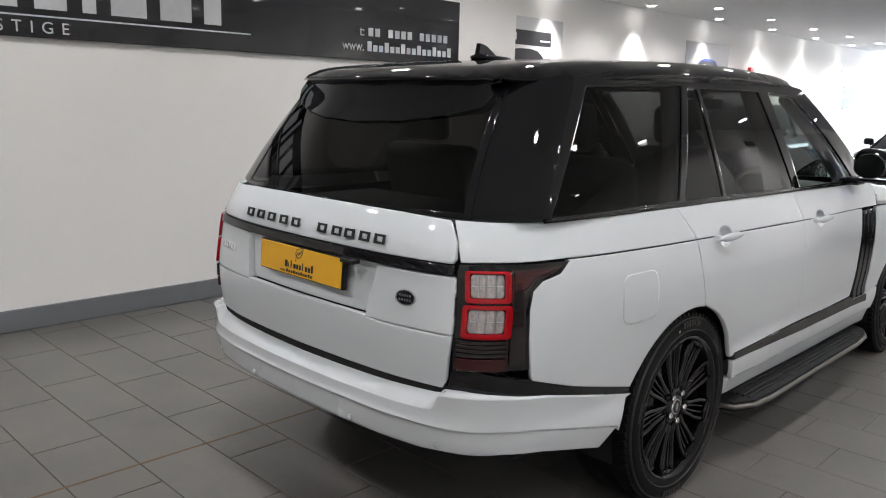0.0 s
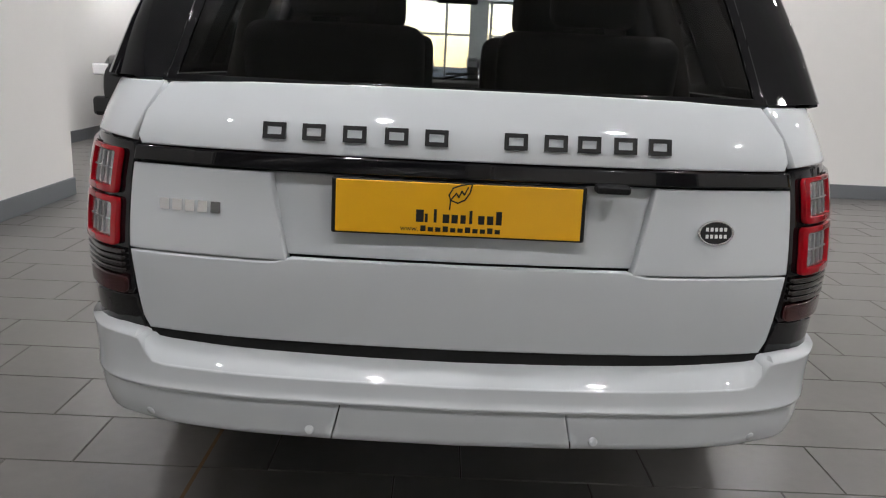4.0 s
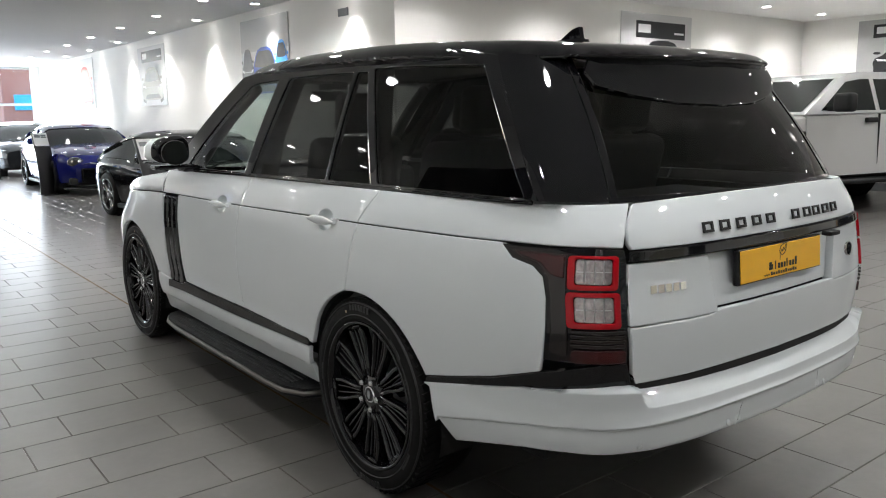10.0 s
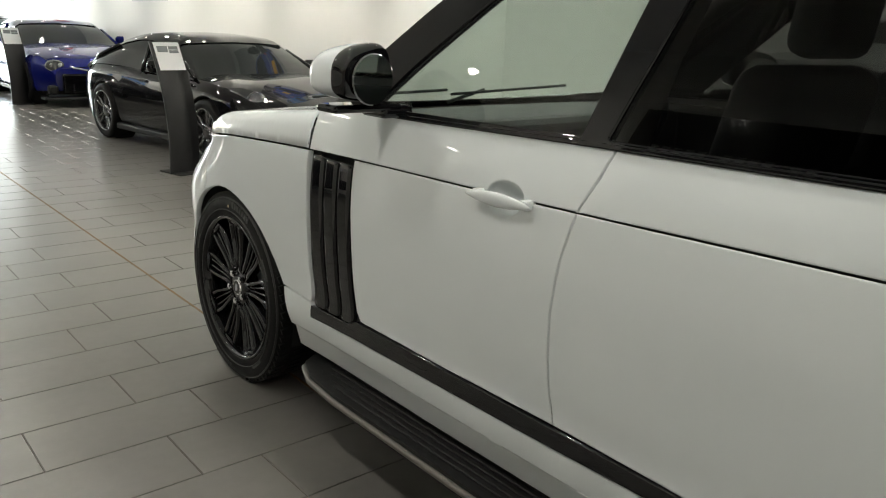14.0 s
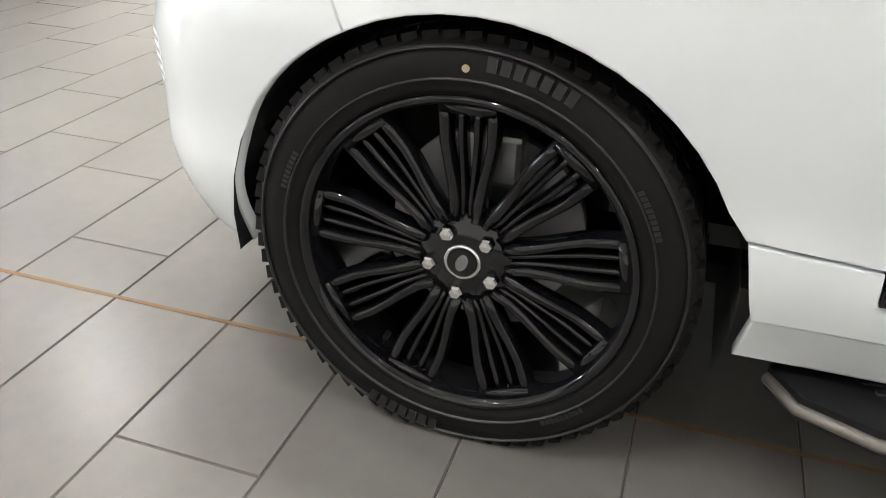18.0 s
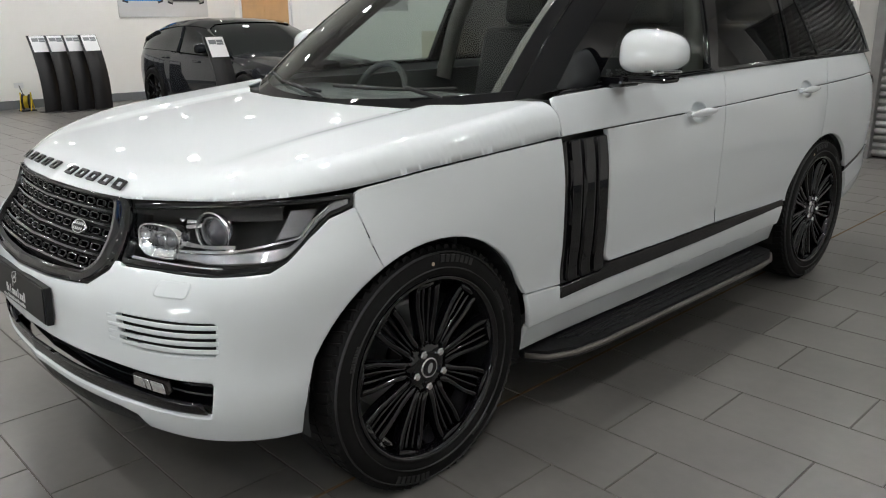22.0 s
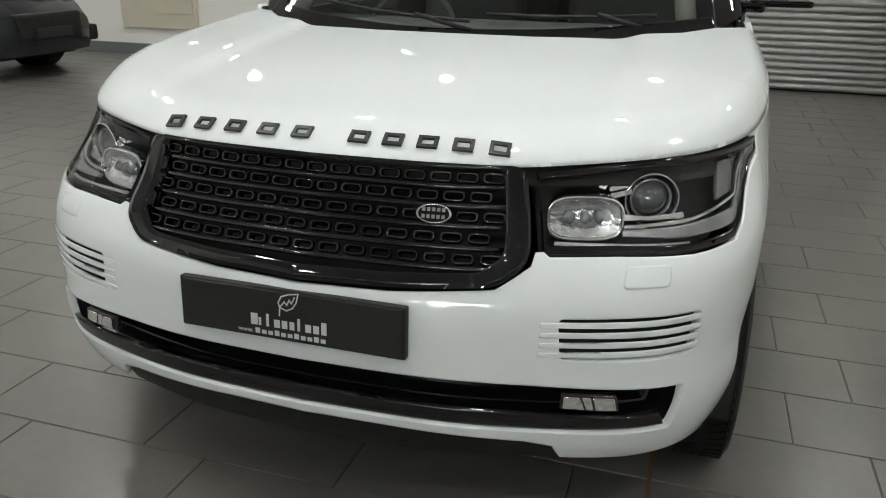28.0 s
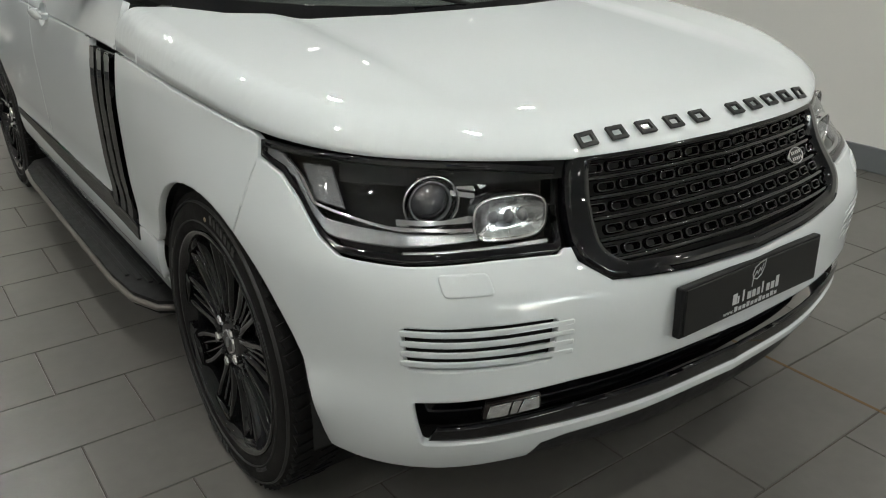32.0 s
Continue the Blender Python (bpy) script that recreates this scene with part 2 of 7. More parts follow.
def tube(bm, pts, r, n=8):
    """A round bar along points."""
    pts = [Vector(p) for p in pts]
    rings = []
    for i, p in enumerate(pts):
        d = (pts[min(i + 1, len(pts) - 1)] - pts[max(i - 1, 0)]).normalized()
        u = d.orthogonal().normalized() if i == 0 else (rings[-1][0].co - pts[i - 1]).normalized()
        u = (u - d * u.dot(d)).normalized()
        v = d.cross(u)
        rings.append([bm.verts.new(p + r * (math.cos(2 * math.pi * k / n) * u + math.sin(2 * math.pi * k / n) * v)) for k in range(n)])
    for a, b in zip(rings, rings[1:]):
        for i in range(n):
            bm.faces.new((a[i], a[(i + 1) % n], b[(i + 1) % n], b[i]))
    bm.faces.new(rings[0][::-1]); bm.faces.new(rings[-1])
    return bm


def slab(bm, poly, m, depth):
    """A flat plate: a 2D outline laid out by m, with thickness along -z of m."""
    top = [bm.verts.new(m @ Vector((x, y, 0))) for x, y in poly]
    bot = [bm.verts.new(m @ Vector((x, y, -depth))) for x, y in poly]
    bm.faces.new(top); bm.faces.new(bot[::-1])
    for i in range(len(poly)):
        j = (i + 1) % len(poly)
        bm.faces.new((top[j], top[i], bot[i], bot[j]))
    return bm


def text(name, body, size, m, material, parent=None, label="", depth=0.0, spacing=1.0, align='LEFT', shear=0.0, sx=1.0, bold=0.0):
    """Writing in the built-in font, as a mesh."""
    cu = bpy.data.curves.new(name, 'FONT')
    cu.body, cu.size, cu.extrude, cu.space_character, cu.align_x, cu.shear, cu.offset = body, size, depth, spacing, align, shear, bold
    tmp = bpy.data.objects.new(name, cu)
    me = bpy.data.meshes.new_from_object(tmp)
    bpy.data.objects.remove(tmp)
    me.name = name
    me.materials.clear()
    me.materials.append(material)
    me.transform(m @ Matrix.Diagonal((sx, 1, 1, 1)))
    ob = new(name, me)
    if parent is not None:
        ob.parent = parent
    if label:
        ob["label"] = label
    return ob


def thing(name, label, category, loc=(0, 0, 0), group="", kind=""):
    e = new(name)
    e.location = loc
    e.empty_display_size = 0.1
    return tagged(e, label, category, group, kind)


def interp(v, table):
    """Smooth interpolation in a table of (x, y)."""
    if v <= table[0][0]:
        return table[0][1]
    for i in range(len(table) - 1):
        (x0, y0), (x1, y1) = table[i], table[i + 1]
        if v <= x1:
            u = (v - x0) / (x1 - x0)
            m0 = (y1 - table[i - 1][1]) / (x1 - table[i - 1][0]) if i else (y1 - y0) / (x1 - x0)
            m1 = (table[i + 2][1] - y0) / (table[i + 2][0] - x0) if i + 2 < len(table) else (y1 - y0) / (x1 - x0)
            h = x1 - x0
            return (2 * u**3 - 3 * u**2 + 1) * y0 + (u**3 - 2 * u**2 + u) * h * m0 + (3 * u**2 - 2 * u**3) * y1 + (u**3 - u**2) * h * m1
    return table[-1][1]


def smooth01(v, a, b):
    u = min(max((v - a) / (b - a), 0), 1)
    return u * u * (3 - 2 * u)


def inside(p, poly):
    x, y = p
    hit = False
    for i in range(len(poly)):
        (x0, y0), (x1, y1) = poly[i - 1], poly[i]
        if (y0 > y) != (y1 > y) and x < (x1 - x0) * (y - y0) / (y1 - y0) + x0:
            hit = not hit
    return hit


def dense(poly, step):
    out = []
    for i in range(len(poly)):
        a, b = Vector(poly[i]), Vector(poly[(i + 1) % len(poly)])
        n = max(1, int(math.ceil((b - a).length / step)))
        out += [tuple(a.lerp(b, k / n)) for k in range(n)]
    return out


def rounded(poly, r, n=4):
    """Rounds the corners of a 2D outline."""
    out = []
    for i in range(len(poly)):
        p, a, b = Vector(poly[i]), Vector(poly[i - 1]), Vector(poly[(i + 1) % len(poly)])
        da, db = (a - p), (b - p)
        q = min(r, da.length * 0.45, db.length * 0.45)
        s, e = p + da.normalized() * q, p + db.normalized() * q
        for k in range(n + 1):
            u = k / n
            out.append(tuple((1 - u) ** 2 * s + 2 * u * (1 - u) * p + u * u * e))
    return out


def inset(poly, d):
    """Moves an outline inwards by d."""
    area = sum(poly[i - 1][0] * poly[i][1] - poly[i][0] * poly[i - 1][1] for i in range(len(poly)))
    sgn = 1 if area > 0 else -1
    out = []
    for i in range(len(poly)):
        p, a, b = Vector(poly[i]), Vector(poly[i - 1]), Vector(poly[(i + 1) % len(poly)])
        t0, t1 = (p - a), (b - p)
        t0 = t0.normalized() if t0.length > 1e-9 else t1.normalized()
        t1 = t1.normalized() if t1.length > 1e-9 else t0
        n = Vector((-t0.y, t0.x)) + Vector((-t1.y, t1.x))
        n = n.normalized() if n.length > 1e-6 else Vector((-t0.y, t0.x))
        out.append(tuple(p + n * d * sgn))
    return out


from mathutils.geometry import delaunay_2d_cdt


def panel(name, surf, poly, material, parent, label="", holes=(), grid=0.06, edge=0.004, flange=0.02, mirror=False, lift=0.0, step=0.03, from_faces=False, rings=()):
    """A sheet cut to a 2D outline and laid on a curved surface surf(u, v), with rounded edges turned inwards."""
    loops = [dense(poly, step)] + [dense(h, step) for h in holes]
    pts, edges, kind = [], [], []
    for li, lp in enumerate(loops):
        inner = inset(lp, edge if li == 0 else -edge)
        for ring, k in ((lp, 1), (inner, 0)):
            base = len(pts)
            pts += ring
            kind += [k] * len(ring)
            edges += [(base + i, base + (i + 1) % len(ring)) for i in range(len(ring))]
    us, vs = [p[0] for p in poly], [p[1] for p in poly]
    in0 = inset(loops[0], edge * 2.2)
    holes2 = [inset(h, -edge * 2.2) for h in loops[1:]]
    nu, nv = max(1, int((max(us) - min(us)) / grid)), max(1, int((max(vs) - min(vs)) / grid))
    for i in range(nu + 1):
        for j in range(nv + 1):
            q = (min(us) + (max(us) - min(us)) * (i + 0.5) / (nu + 1), min(vs) + (max(vs) - min(vs)) * (j + 0.5) / (nv + 1))
            if inside(q, in0) and not any(inside(q, h) for h in holes2):
                pts.append(q)
                kind.append(0)
    for r in rings:
        for q in inset(loops[0], r)[::2]:
            if inside(q, inset(loops[0], r * 0.8)):
                pts.append(q)
                kind.append(0)
    vo, eo, fo, ov, _, _ = delaunay_2d_cdt([Vector(p) for p in pts], edges, [], 0, 1e-6)
    verts, norms = [], []
    e = 1e-3
    knd = []
    for i, p in enumerate(vo):
        u, v = p
        c = Vector(surf(u, v))
        du = Vector(surf(u + e, v)) - Vector(surf(u - e, v))
        dv = Vector(surf(u, v + e)) - Vector(surf(u, v - e))
        n = du.cross(dv)
        n = n.normalized() if n.length > 1e-12 else Vector((0, 0, 1))
        verts.append(c + n * lift)
        norms.append(n)
        knd.append(max((kind[o] for o in ov[i]), default=0))
    faces = []
    for t in fo:
        c = sum((Vector(vo[i]) for i in t), Vector((0, 0))) / len(t)
        if inside(c, loops[0]) and not any(inside(c, h) for h in loops[1:]):
            a, b, d = (verts[t[0]], verts[t[1]], verts[t[2]])
            faces.append(tuple(t) if (b - a).cross(d - a).dot(norms[t[0]]) > 0 else tuple(t)[::-1])
    if from_faces:
        norms = [Vector() for _ in verts]
        for t in faces:
            fn = (verts[t[1]] - verts[t[0]]).cross(verts[t[2]] - verts[t[0]])
            for i in t:
                norms[i] += fn
        norms = [n.normalized() if n.length > 1e-14 else Vector((0, 0, 1)) for n in norms]
    count = {}
    for t in faces:
        for i in range(len(t)):
            a, b = t[i], t[(i + 1) % len(t)]
            count.setdefault(frozenset((a, b)), []).append((a, b))
    rim = [d[0] for d in count.values() if len(d) == 1]
    outw = {}
    for a, b in rim:
        t = (verts[b] - verts[a])
        for i in (a, b):
            outw.setdefault(i, Vector()); outw[i] += t.cross(norms[i])
    low = {}
    surf_n = [n.copy() for n in norms]
    for i, o in outw.items():
        o = o.normalized() if o.length > 1e-12 else o
        low[i] = len(verts)
        verts.append(verts[i] - surf_n[i] * flange - o * 0.0)
        norms.append((o * 1.0 + surf_n[i] * 0.05).normalized())
        norms[i] = (surf_n[i] + o * 0.9).normalized()
    for a, b in rim:
        faces.append((b, a, low[a], low[b]))
    if mirror:
        verts = [Vector((-v.x, v.y, v.z)) for v in verts]
        norms = [Vector((-n.x, n.y, n.z)) for n in norms]
        faces = [f[::-1] for f in faces]
    return obj(name, verts, faces, material, parent, label, norms=norms)


# ---- the white car: its curved surfaces ----
OUT = [(0, 2.325), (0.3, 2.303), (0.55, 2.247), (0.74, 2.171), (0.86, 2.056), (0.937, 1.875), (0.970, 1.65), (0.982, 1.4), (0.974, 1.1), (0.968, 0.8),
       (0.970, 0.4), (0.974, -0.3), (0.978, -1.0), (0.985, -1.45), (0.975, -1.8), (0.955, -2.1), (0.925, -2.28), (0.87, -2.43), (0.77, -2.545), (0.55, -2.61),
       (0.3, -2.635), (0, -2.645)]
SX, SY, acc = [(0, 0)], [(0, OUT[0][1])], 0
for (x0, y0), (x1, y1) in zip(OUT, OUT[1:]):
    acc += math.hypot(x1 - x0, y1 - y0)
    SX.append((acc, x1)); SY.append((acc, y1))
LEN = acc
SIDE = [(0.25, 0.93), (0.32, 0.955), (0.40, 0.98), (0.47, 0.99), (0.55, 0.985), (0.65, 0.995), (0.78, 1.0), (0.9, 1.0), (1.0, 0.99), (1.06, 0.978), (1.12, 0.96), (1.2, 0.925), (1.3, 0.87)]
FRONT = [(0.30, -0.05), (0.36, -0.02), (0.45, 0), (0.6, 0.004), (0.7, 0), (0.78, -0.035), (0.87, -0.095), (0.95, -0.125), (1.0, -0.14), (1.08, -0.25)]
REAR = [(0.40, 0.03), (0.5, 0.0), (0.66, 0.01), (0.75, 0.0), (0.85, -0.003), (0.95, 0.008), (1.05, 0.018), (1.12, 0.03), (1.2, 0.065), (1.28, 0.11)]


def body(s, z):
    """The car's skin: s runs along the plan outline from the nose, positive on the car's near side, z is the height."""
    sg = 1
    if s < 0:
        s, sg = -s, -1
    if s > LEN:
        s, sg = 2 * LEN - s, -sg
    x, y = interp(s, SX), interp(s, SY)
    wf, wr = smooth01(y, 1.5, 2.25), smooth01(-y, 1.9, 2.58)
    lean = smooth01(y, 0.95, 2.1) * smooth01(z, 0.74, 1.0)
    low = wf * (1 - smooth01(z, 0.42, 0.75))
    return (-sg * x * interp(z, SIDE) * (1 - 0.055 * lean + 0.012 * low), y + wf * interp(z, FRONT) - 0.045 * lean * smooth01(x, 0.4, 0.8) + wr * interp(z, REAR), z)


def S(y):
    """The outline's length at which the flank reaches y."""
    lo, hi = 0, LEN
    for _ in range(40):
        m = (lo + hi) / 2
        if interp(m, SY) > y:
            lo = m
        else:
            hi = m
    return lo


def SFX(x):
    """The outline's length at which the nose reaches x (positive on the near side)."""
    a, lo, hi = abs(x), 0, S(1.6)
    for _ in range(40):
        m = (lo + hi) / 2
        if interp(m, SX) < a:
            lo = m
        else:
            hi = m
    return lo if x >= 0 else -lo


def SRX(x):
    """The outline's length at which the tail reaches x (positive on the near side)."""
    a, lo, hi = abs(x), S(-2.2), LEN
    for _ in range(40):
        m = (lo + hi) / 2
        if interp(m, SX) > a:
            lo = m
        else:
            hi = m
    return lo if x >= 0 else 2 * LEN - lo


def side(pts):
    return [(S(y), z) for y, z in pts]


def arc(yc, r, a0, a1, n=14, zc=0.385, k=0.955):
    return [(yc + r * math.cos(radians(a0 + (a1 - a0) * i / n)), zc + r * k * math.sin(radians(a0 + (a1 - a0) * i / n))) for i in range(n + 1)]


car = thing("luxury_suv", "glossy white luxury off-road car with a black roof and black wheels", "car")
AR = 0.446
SEAM = [(-0.365, 1.195), (-0.347, 1.13), (-0.314, 1.055), (-0.290, 0.94), (-0.275, 0.80), (-0.275, 0.70), (-0.284, 0.60), (-0.297, 0.53)]
RSEAM = [(-1.515, 1.205), (-1.47, 1.14), (-1.44, 1.077), (-1.405, 0.96), (-1.38, 0.87), (-1.363, 0.805)]


def shz(y):
    """Height of the shut line along the shoulder."""
    return interp(-y, [(-1.74, 0.99), (-1.4, 1.018), (-0.83, 1.04), (0.26, 1.053), (1.43, 1.078), (2.26, 1.094)])


def beltz(y):
    return interp(-y, [(-0.9, 1.172), (-0.3, 1.19), (0.36, 1.195), (1.5, 1.206), (2.5, 1.212)])


def shline(y0, y1, off, n=12):
    return [(y0 + (y1 - y0) * i / n, shz(y0 + (y1 - y0) * i / n) + off) for i in range(n + 1)]


def scoop(y0, y1, off, yh, dz):
    """The shut line with a half-oval bite beside a handle at yh."""
    pts = [p for p in shline(y0, y1, off, 24) if abs(p[0] - yh) > 0.066]
    bite = [(yh + 0.062 * math.cos(radians(18 * k)), shz(yh) + off + dz * math.sin(radians(18 * k))) for k in range(11)]
    if y0 < y1:
        bite.reverse()
    cut = sum(1 for p in pts if (p[0] > yh) == (y0 > y1))
    return pts[:cut] + bite + pts[cut:]


def belt(y0, y1, n=12):
    return [(y0 + (y1 - y0) * i / n, beltz(y0 + (y1 - y0) * i / n)) for i in range(n + 1)]


G = 0.0025
TL = [(-2.222, 1.086), (-2.265, 1.048), (-2.34, 1.030), (-2.375, 1.0), (-2.386, 0.94), (-2.382, 0.85), (-2.37, 0.705)]   # front outline of the tail lamp
for flip in (False, True):
    fender = panel("front_wing", body, side([(1.7765, 0.9435), (1.773, 0.978)] + shline(1.745, 0.845, -G) + [(0.838, 0.9), (0.835, 0.7), (0.832, 0.512), (1.025, 0.525)] + arc(1.461, AR, 162, 63.8)[1:]), WHITE, car, mirror=flip)
    a = scoop(0.838, -0.312, G, -0.085, 0.034); b = [p for p in SEAM if p[1] > 1.04]
    fd = panel("front_door", body, side(scoop(0.572, -0.312, -G, -0.085, -0.046) + [(y + G, z) for y, z in SEAM if z < 1.05] + [(0.15, 0.528), (0.53, 0.532), (0.552, 0.56), (0.565, 0.8)]), WHITE, car, mirror=flip)
    panel("shoulder", body, side(a + [(y + G, z) for y, z in reversed(b)] + belt(-0.360, 0.838)), WHITE, fd, mirror=flip)
    rd = panel("rear_door", body, side([(y - G, z) for y, z in SEAM if z < 1.05][::-1] + scoop(-0.318, -1.425, -G, -1.175, -0.046) + [(y + G, z) for y, z in RSEAM if z < 1.0] + arc(-1.461, AR, 77, 17, 10)[1:] + [(-0.6, 0.525)]), WHITE, car, mirror=flip)
    panel("shoulder", body, side(scoop(-0.318, -1.425, G, -1.175, 0.034) + [(-1.47 + G, 1.14), (-1.515, 1.2)] + belt(-1.515, -0.370) + [(-0.352, 1.13)]), WHITE, rd, mirror=flip)
    q = [(y - G, z) for y, z in reversed(RSEAM) if z < 1.0] + shline(-1.437, -2.23, -G) + TL + [(-2.2, 0.655), (-1.86, 0.575)] + arc(-1.461, AR, 152, 78, 12)
    qp = panel("rear_wing", body, side(q), WHITE, car, mirror=flip)
    panel("shoulder", body, side(shline(-1.437, -2.23, G)) + [(SRX(0.80), 1.094), (SRX(0.745), 1.09), (SRX(0.735), 1.15), (SRX(0.715), 1.215)] + side(belt(-2.4, -1.525) + [(-1.475, 1.14)]), WHITE, qp, mirror=flip)
    sill = panel("sill", body, side([(1.02, 0.518), (0.835, 0.506), (0.832, 0.455), (0.55, 0.462), (-0.2, 0.468), (-1.01, 0.485), (-0.99, 0.40), (-0.985, 0.395), (0.2, 0.385), (0.99, 0.385), (1.0, 0.42)]), WHITE, car, "white painted sill", mirror=flip)
    panel("sill_lower", body, side([(0.985, 0.381), (0.2, 0.381), (-0.983, 0.391), (-1.0, 0.30), (0.2, 0.285), (1.0, 0.285)]), WHITE, sill, mirror=flip, lift=-0.012)
    strip = panel("side_strip", body, side([(0.55, 0.525), (-0.2, 0.523), (-1.0, 0.52), (-1.01, 0.49), (-0.2, 0.472), (0.56, 0.466), (0.83, 0.457), (0.828, 0.5), (0.6, 0.505)]), BLACK, car, "gloss black lower door strip", mirror=flip, lift=0.004)
    vent = panel("side_vent", body, side(rounded([(0.822, 1.028), (0.582, 1.022), (0.557, 0.56), (0.545, 0.51), (0.822, 0.505)], 0.012)), BLACK, car, "gloss black side vent trim", mirror=flip, lift=-0.006)
    for k in range(3):
        y0 = 0.80 - 0.08 * k
        panel("vent_blade", body, side(rounded([(y0, 1.027), (y0 - 0.052, 1.024), (y0 - 0.066, 0.512), (y0 - 0.008, 0.510)], 0.012)), BLACK, vent, mirror=flip, lift=0.005, edge=0.006)
    # inner wheel housing
    for yc in (1.461, -1.461):
        bm = bmesh.new()
        sg = 1 if flip else -1
        pts = arc(yc, AR + 0.004, 196, -9 if yc > 0 else -16, 20)
        o = [bm.verts.new((sg * 0.93, y, z)) for y, z in pts]
        i = [bm.verts.new((sg * 0.55, y, z)) for y, z in pts]
        for k in range(len(pts) - 1):
            bm.faces.new((o[k], o[k + 1], i[k + 1], i[k]))
        bm.faces.new(i)
        part("wheel_housing", bm, DARK, car, "dark plastic wheel arch liner")

# rear bumper, tail and lamps
def bumper(s, z):
    p = Vector(body(s, z)); d = smooth01(-p.y, 2.15, 2.5)
    return (p.x, p.y - d * (0.032 + interp(z, [(0.54, 0.003), (0.552, 0.003), (0.562, 0.0), (0.60, 0.0), (0.63, 0.004), (0.68, 0.012)])), z)
top = side([(-1.845, 0.545), (-2.1, 0.600), (-2.3, 0.642)]) + [(SRX(x), z) for x, z in [(0.85, 0.660), (0.79, 0.664), (0.725, 0.662), (0.705, 0.657), (0.692, 0.624), (0.678, 0.607), (0.65, 0.603), (0.3, 0.603), (0.02, 0.603)]]
low = side([(-1.92, 0.437), (-2.1, 0.478), (-2.3, 0.520)]) + [(SRX(x), z) for x, z in [(0.87, 0.538), (0.78, 0.545), (0.65, 0.546), (0.3, 0.549), (0.02, 0.549)]]
arch_r = side(arc(-1.461, AR, 176, 159, 4))
poly = arch_r + top + [(2 * LEN - s, z) for s, z in reversed(top)] + [(2 * LEN - s, z) for s, z in reversed(arch_r)] + [(2 * LEN - s, z) for s, z in low] + list(reversed(low))
rb = panel("rear_bumper", bumper, poly, WHITE, car, "white painted rear bumper", grid=0.022, edge=0.007, flange=0.062)
bot = side([(-1.985, 0.362), (-2.1, 0.392), (-2.3, 0.435)]) + [(SRX(x), z) for x, z in [(0.87, 0.452), (0.75, 0.458), (0.65, 0.456), (0.28, 0.456), (0.02, 0.456)]]
def apron(s, z):
    p = Vector(bumper(s, z)); d = smooth01(-p.y, 2.1, 2.5)
    zc = 0.548 - 0.11 * smooth01(2.45 + p.y, 0.0, 0.55)
    k = min(max((zc - z) / 0.09, 0), 1)
    lip = smooth01(0.70 - abs(p.x), 0.0, 0.06) * interp(z, [(0.45, 0.0), (0.458, 0.007), (0.476, 0.007), (0.486, 0.0), (0.54, 0.0)])
    return (p.x * (1 - 0.010 * k) - 0.004 * (1 if p.x > 0 else -1) * (1 - d), p.y + d * (0.009 + 0.009 * k - lip), z)
g = 0.0025
parts_l = [(s, z - g) for s, z in low]
cutl, cutb = (SRX(0.250), 0.549), (SRX(0.272), 0.456)
left = parts_l[:-1] + [(cutl[0] - 0.0015, cutl[1] - g), (cutb[0] - 0.0015, cutb[1])] + list(reversed(bot[:-1]))
panel("bumper_apron", apron, left, WHITE, rb, grid=0.014, flange=0.03)
panel("bumper_apron", apron, left, WHITE, rb, grid=0.014, flange=0.03, mirror=True)
panel("tow_cover", apron, [(cutl[0] + 0.0015, cutl[1] - g), (2 * LEN - cutl[0] - 0.0015, cutl[1] - g), (2 * LEN - cutb[0] - 0.0015, cutb[1]), (cutb[0] + 0.0015, cutb[1])], WHITE, rb, "white tow-eye cover", grid=0.014, flange=0.03)
# ledge between bumper and tailgate
bm = bmesh.new()
n = 72
o, i2 = [], []
for k in range(n + 1):
    x = 0.715 - 1.43 * k / n
    zz = interp(abs(x), [(0, 0.603), (0.65, 0.603), (0.678, 0.607), (0.692, 0.624), (0.705, 0.657), (0.725, 0.662)])
    p = bumper(SRX(x), zz)
    o.append(bm.verts.new((p[0], p[1] + 0.001, zz - 0.001)))
    q_ = body(SRX(x * 0.995), 0.655); i2.append(bm.verts.new((q_[0], q_[1] + 0.02, 0.652 + 0.012 * (abs(x) / 0.68) ** 2)))
mid = [bm.verts.new((a.co * 0.75 + b.co * 0.25) + Vector((0, 0, 0.008))) for a, b in zip(o, i2)]
for k in range(n):
    bm.faces.new((o[k], o[k + 1], mid[k + 1], mid[k])); bm.faces.new((mid[k], mid[k + 1], i2[k + 1], i2[k]))
part("bumper_ledge", bm, WHITE, rb, smooth=True)
# near-black strip laid in the gap gives its shade as colour
panel("tailgate_gap", body, [(SRX(x), z) for x, z in ((0.71, 0.66), (0.695, 0.69), (0.672, 0.678), (0.3, 0.678), (0, 0.678), (-0.3, 0.678), (-0.672, 0.678), (-0.695, 0.69), (-0.71, 0.66), (-0.66, 0.64), (-0.3, 0.635), (0, 0.635), (0.3, 0.635), (0.66, 0.64))], DARK, rb, "dark shut gap above the bumper", lift=-0.006, flange=0.002)
def sensors(surf, items, parent):
    for s, z in items:
        p = Vector(surf(s, z)); e = 1e-3
        nrm = (Vector(surf(s + e, z)) - Vector(surf(s - e, z))).cross(Vector(surf(s, z + e)) - Vector(surf(s, z - e))).normalized()
        bm = bmesh.new()
        lathe(bm, [(0.0005, 0.0015), (0.0095, 0.0015), (0.0105, 0.0), (0.0105, -0.004)], Matrix.Translation(p + nrm * 0.001) @ nrm.to_track_quat('Z', 'Y').to_matrix().to_4x4(), 20)
        part("parking_sensor", bm, WHITE, parent, smooth=True)
